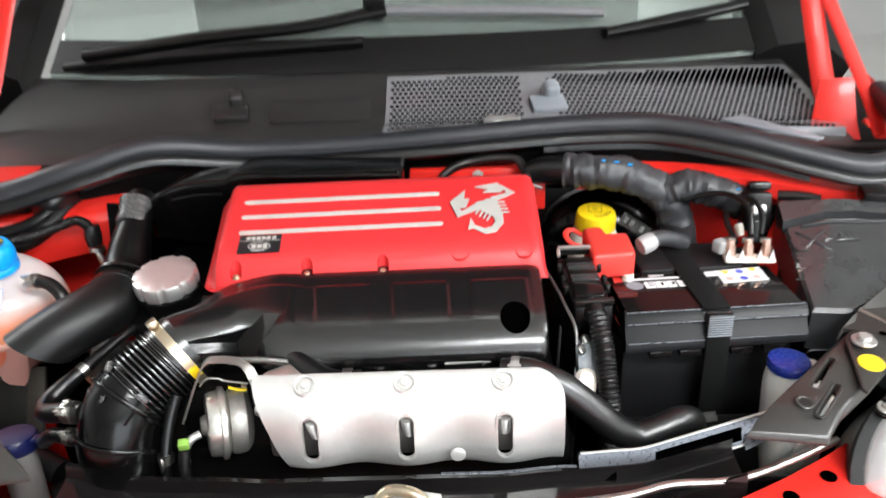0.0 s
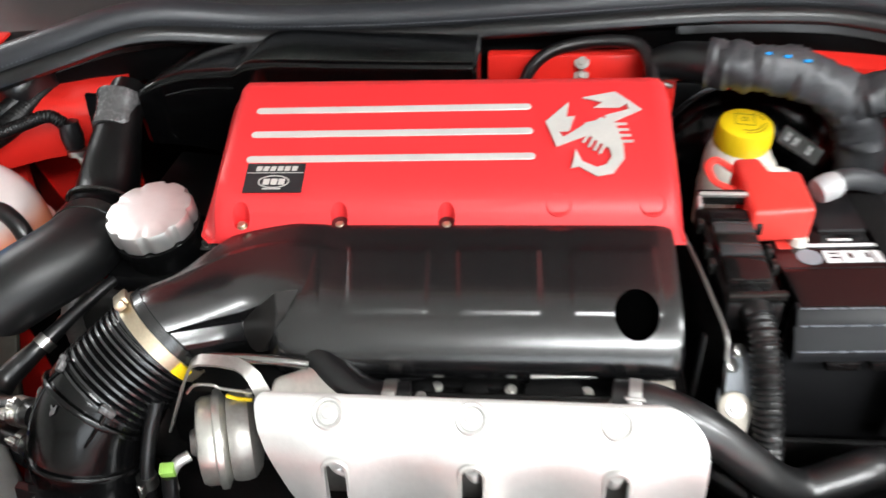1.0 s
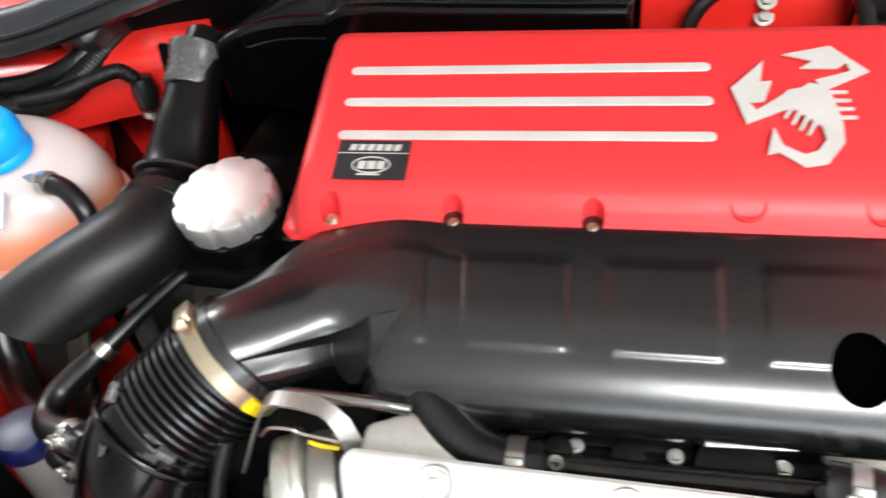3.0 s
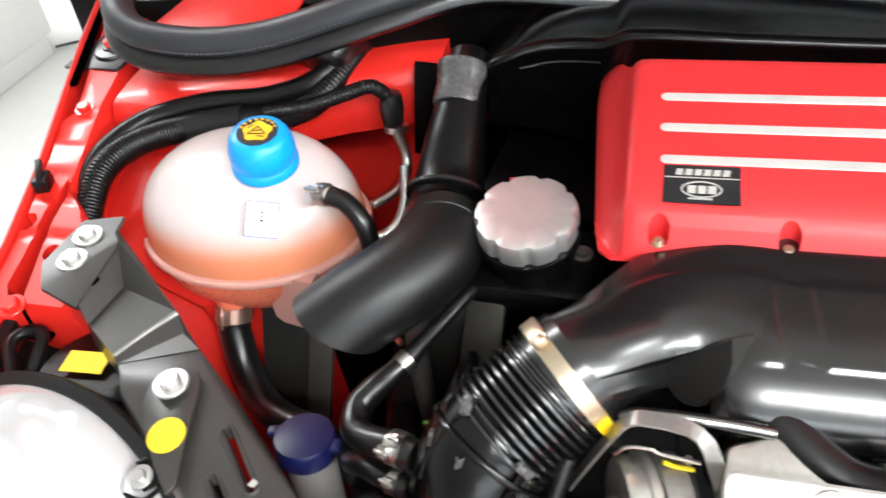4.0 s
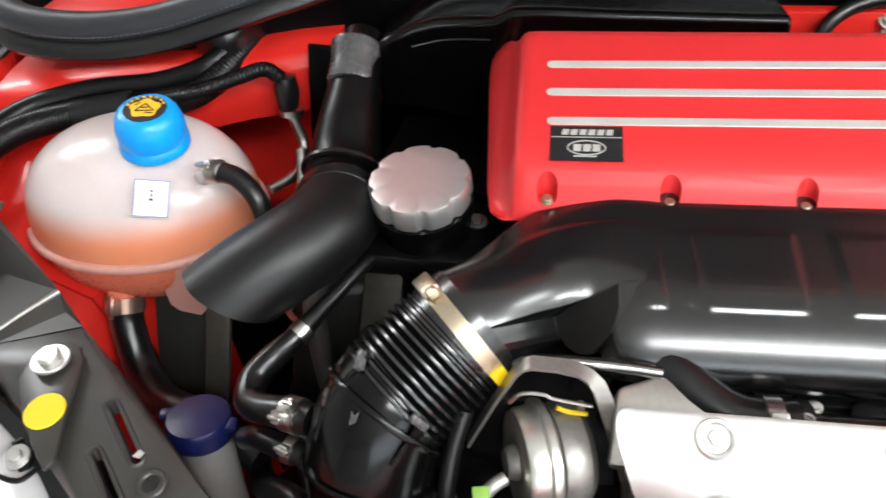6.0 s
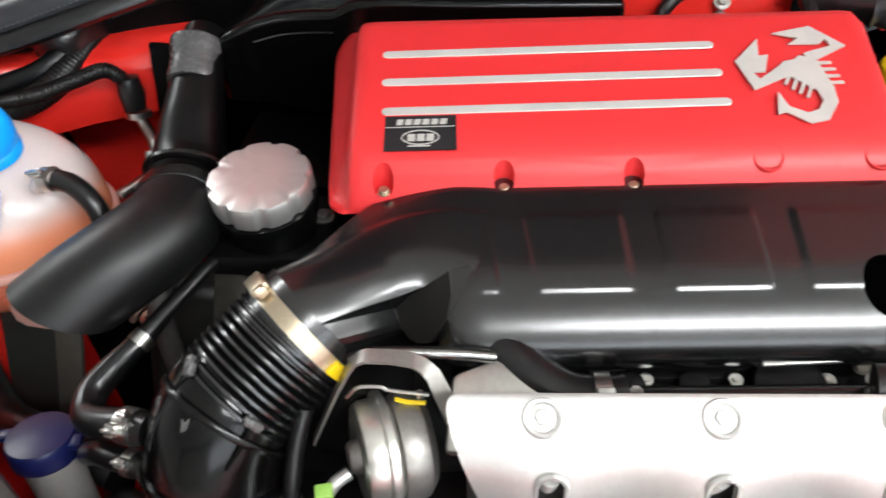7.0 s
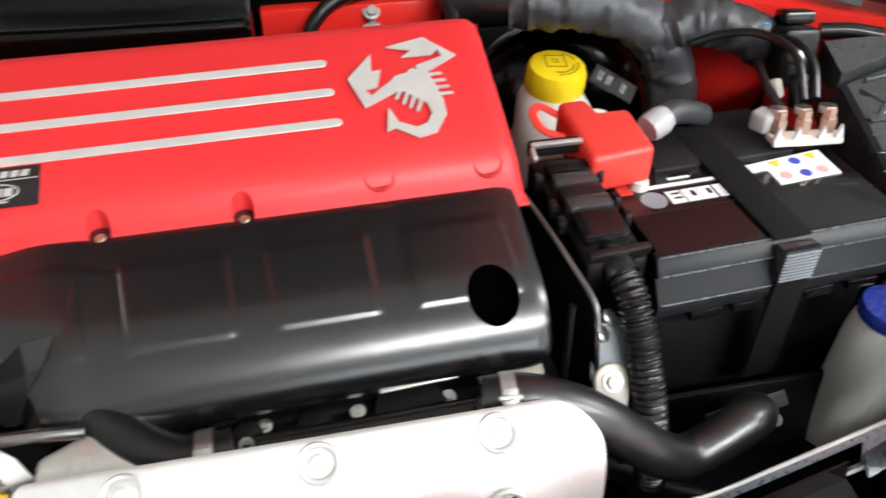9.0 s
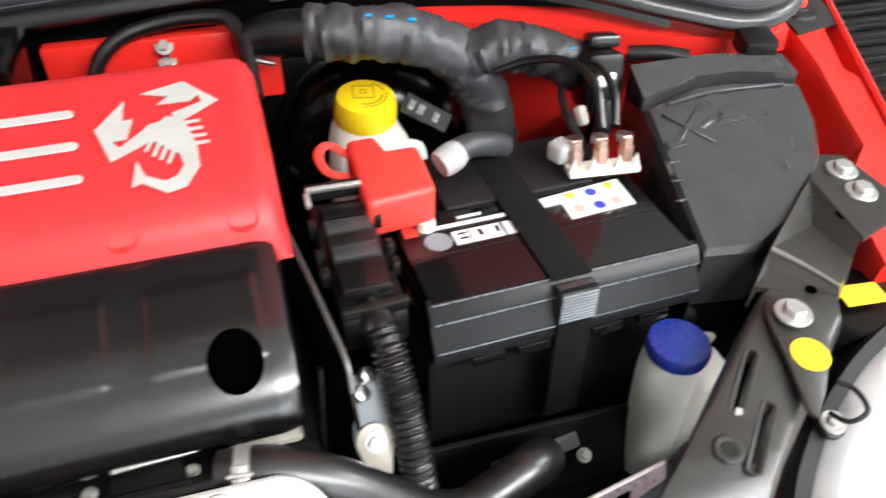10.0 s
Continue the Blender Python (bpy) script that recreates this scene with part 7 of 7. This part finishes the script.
for x0, x1, y0, y1 in ((-0.012, 0.008, 0.0125, 0.0135), (-0.012, 0.008, -0.0065, -0.0055), (-0.012, -0.011, -0.0055, 0.0125), (0.007, 0.008, -0.0055, 0.0125), (-0.005, 0.001, 0.001, 0.002), (-0.005, 0.001, 0.006, 0.007), (-0.005, -0.004, 0.002, 0.006), (0.0, 0.001, 0.002, 0.006)):
    prism([(x0, y0), (x1, y0), (x1, y1), (x0, y1)], 0.0006, rb @ pose(0, 0, 0.0268, 0, 0, -8), 0, 1, rim)
for r, a0, a1 in ((0.0155, -1.9, -0.2), (0.0195, -1.7, -0.1), (0.0185, 0.3, 1.0)):
    for a in np.arange(a0, a1, 0.22):
        prism([(-0.0013, -0.0009), (0.0013, -0.0009), (0.0013, 0.0009), (-0.0013, 0.0009)], 0.0006, rb @ pose(r * math.cos(a), r * math.sin(a), 0.0266, 0, 0, math.degrees(a) + 90), 0, 1, rim)
part("moulded_marks", rim, mat("dark_yellow_print", (0.30, 0.22, 0.01), 0.5), bcap)
part("reservoir", tube([(0.219, 1.066, 0.825), (0.219, 1.066, 0.805), (0.222, 1.060, 0.78), (0.224, 1.055, 0.73)], [0.029, 0.036, 0.042, 0.044], 32), M_CREAM, brake)
part("front_chamber", rbox((0.055, 0.06, 0.05), pose(0.240, 1.020, 0.785, 12, 0, -10), 0.014, 3), M_NATURAL, brake)
tag = thing("grey_tag", (0.275, 1.05, 0.83), "grey plastic tag with worn print", "tag")
tb = basis((0.275, 1.052, 0.828), (0.1, -0.75, 0.65), (0.74, -0.1, -0.6))
tg = part("plate", prism([(-0.024, -0.010), (0.024, -0.010), (0.024, 0.010), (-0.024, 0.010)], 0.002, tb, 0.0006, 1), M_BATT, tag)
for x in (-0.016, -0.006, 0.010):
    part("print", prism([(x - 0.003, -0.005), (x + 0.003, -0.005), (x + 0.003, 0.005), (x - 0.003, 0.005)], 0.0004, tb @ pose(0, 0, 0.0021)), M_COLLAR, tg)
boost = thing("brake_booster", (0.24, 1.13, 0.76), "large round black brake booster on the firewall", "brake booster")
part("drum", lathe([(0.001, 0.075), (0.05, 0.075), (0.09, 0.055), (0.108, 0.03), (0.112, 0.02), (0.112, 0.010), (0.106, 0.0), (0.001, 0.0)], basis((0.245, 1.15, 0.75), (0, -1, 0.15)), 48), M_RESON, boost)
part("rolled_rim", lathe([(0.1085, 0.006), (0.1135, 0.007), (0.1150, 0.012), (0.1135, 0.018), (0.1085, 0.019)], basis((0.245, 1.15, 0.75), (0, -1, 0.15)) @ Matrix.Translation((0, 0, 0.012)), 64), M_RESON, boost)
part("master_cylinder", tube([(0.24, 1.08, 0.745), (0.238, 1.02, 0.735), (0.235, 0.96, 0.725)], 0.02, 18), M_DULL, boost)

# ---- wrapped harness ----
harness = thing("wrapped_harness", (0.3, 1.06, 0.88), "thick wiring harness wrapped in grey cloth tape", "wiring harness")


def wrapped(pts, r, n=10, seed=0):
    own = bmesh.new()
    line = spline(pts, n)
    u, rings = Vector((0, 0, 1)), []
    for i, c in enumerate(line):
        d = (line[min(i + 1, len(line) - 1)] - line[max(i - 1, 0)]).normalized()
        u = (u - d * u.dot(d)).normalized()
        w = d.cross(u)
        ring = []
        for k in range(24):
            a = 2 * math.pi * k / 24
            lay = ((i * 0.36 + a / (2 * math.pi)) % 1.0) * 0.0026
            lump = 0.0045 * noise.noise(Vector((math.cos(a) * 1.2, math.sin(a) * 1.2, i * 0.28 + seed))) + 0.002 * noise.noise(Vector((math.cos(a) * 3.1, math.sin(a) * 3.1, i * 0.9 + seed + 9)))
            ring.append(c + (w * math.cos(a) + u * math.sin(a)) * (r + lay + lump))
        rings.append(ring)
    return loft(own, rings)


part("trunk", wrapped([(0.175, 1.085, 0.905), (0.21, 1.075, 0.906), (0.255, 1.068, 0.902), (0.30, 1.062, 0.884), (0.330, 1.058, 0.850), (0.342, 1.056, 0.80), (0.348, 1.058, 0.74)], 0.0235), M_TAPE, harness)
part("branch", wrapped([(0.305, 1.058, 0.870), (0.335, 1.052, 0.886), (0.37, 1.046, 0.885), (0.405, 1.042, 0.872), (0.44, 1.042, 0.852)], 0.0215, seed=5), M_TAPE, harness)
part("bare_end", tube([(0.12, 1.10, 0.895), (0.145, 1.095, 0.903), (0.18, 1.084, 0.905)], [0.016, 0.02, 0.022], 18), M_RUBBER, harness)
for o in ((0.225, 1.058, 0.9275), (0.243, 1.055, 0.9255), (0.262, 1.052, 0.922), (0.401, 1.034, 0.8935), (0.407, 1.028, 0.8895)):
    part("blue_thread", rbox((0.007, 0.003, 0.0016), pose(*o, 20, 0, -15), 0.0004), M_BLUE, harness)

# ---- fuse box ----
fbox = thing("fuse_box", (0.55, 0.95, 0.78), "dark grey plastic fuse box with a moulded lid", "fuse box")
LID = [(x, y, 0.8625 + (y - 0.953) * 0.25) for x, y in ((0.4465, 0.9537), (0.5063, 0.9721), (0.5467, 0.9709), (0.608, 0.9578), (0.597, 0.912), (0.572, 0.866), (0.535, 0.825), (0.47, 0.795), (0.425, 0.800))]
c = Vector((0.52, 0.89, 0.846))
low = [Vector((x, y, z - 0.05)) + (c - Vector((x, y, z))) * -0.03 for x, y, z in LID]
mid = [Vector((x, y, z - 0.004)) for x, y, z in LID]
inn = [Vector(q) + (c - Vector(q)).normalized() * 0.005 for q in LID]
core = [Vector(q) + (c - Vector(q)).normalized() * 0.03 + Vector((0, 0, 0.0015)) for q in LID]
own = loft(bmesh.new(), [low, mid, inn, core])
part("lid", own, M_FBOX, fbox, "", 12)
part("upper_lid", loft(bmesh.new(), [[Vector(q) + Vector((0, 0, dz)) for q in ((0.4535, 1.000, 0.880), (0.53, 0.995, 0.884), (0.602, 0.985, 0.880), (0.606, 0.961, 0.872), (0.5475, 0.9735, 0.8745), (0.5065, 0.9745, 0.8745), (0.4462, 0.9560, 0.870))] for dz in (-0.06, 0.0)]), M_FBOX, fbox, "", 12)
part("body", prism([(0.445, 0.83), (0.525, 0.82), (0.595, 0.92), (0.60, 0.975), (0.46, 0.985)], 0.21, pose(0, 0, 0.60), 0.006), M_PLASTIC, fbox)
part("lower_skirt", prism([(0.43, 0.81), (0.53, 0.80), (0.60, 0.88), (0.55, 0.93)], 0.10, pose(0, 0, 0.665), 0.006), M_BATT, fbox)
part("lid_rib", tube([(0.4685, 0.9515, 0.8640), (0.515, 0.9585, 0.8658), (0.589, 0.9565, 0.8654)], 0.0018, 8), M_FBOX, fbox)
lm = basis((0.4755, 0.9225, 0.8565), (0, -0.25, 1), (1, 0.0, 0.0))
emb = bmesh.new()
for x0, y0, x1, y1 in ((-0.018, 0.019, 0.013, -0.021), (0.020, 0.022, -0.022, -0.018), (0.010, -0.002, 0.027, 0.006)):
    a, b = Vector((x0, y0)), Vector((x1, y1))
    rbox(((b - a).length, 0.0045, 0.003), lm @ pose(*((a + b) / 2), 0.0, 0, 0, math.degrees(math.atan2(b.y - a.y, b.x - a.x))), 0.0008, 1, emb)
prism([(0.025, -0.003), (0.040, 0.015), (0.063, 0.015), (0.057, -0.002)], 0.0016, lm, 0.0004, 1, emb)
prism([(-0.030, -0.022), (-0.014, -0.020), (-0.016, -0.013), (-0.030, -0.013)], 0.0012, lm, 0.0004, 1, emb)
for k in range(9):
    rbox((0.004, 0.003, 0.0012), lm @ pose(0.036 + (k % 3) * 0.0075, 0.001 + (k // 3) * 0.005, 0.0018), 0.0003, 1, emb)
for k in range(3):
    rbox((0.012, 0.002, 0.0010), lm @ pose(-0.034 - 0.006 * k, -0.036 - 0.020 * k, 0.0008), 0.0003, 1, emb)
part("moulded_sign", emb, M_FBOX, fbox)
part("catch", rbox((0.034, 0.030, 0.020), pose(0.582, 1.000, 0.886, 10, 0, -8), 0.004), M_PLASTIC, fbox)
part("catch_bar", tube([(0.462, 1.022, 0.880), (0.488, 1.012, 0.882), (0.512, 1.000, 0.880)], 0.0075, 14), M_GLOSS, fbox)

# ---- firewall fittings ----
fwb = thing("firewall_bracket", (0.05, 1.14, 0.87), "red firewall bracket with two bolts and a hose arch", "bracket")
part("plate", span(-0.052, 0.118, 1.118, 1.136, 0.855, 0.900, 0.003), M_RED, fwb)
for z in (0.8925, 0.8775):
    bolt("bolt", (0.0505, 1.117, z), (0, -0.7, 0.7), 0.0055, fwb)
part("step", span(-0.052, 0.10, 1.10, 1.12, 0.842, 0.858, 0.003), M_RED, fwb)
part("side_tab", span(0.118, 0.150, 1.10, 1.11, 0.84, 0.885, 0.002), M_RED, fwb)
arc = hose("vacuum_hose", "thin black vacuum hose arching over the red bracket", [(-0.016, 1.10, 0.862), (-0.004, 1.108, 0.890), (0.018, 1.116, 0.906), (0.05, 1.120, 0.913), (0.085, 1.118, 0.916), (0.108, 1.112, 0.914), (0.118, 1.095, 0.904), (0.120, 1.07, 0.890), (0.121, 1.04, 0.872)], 0.0068)
part("band", rbox((0.018, 0.004, 0.004), pose(0.135, 1.085, 0.882, 0, 20, 0), 0.001), M_STEEL, arc)
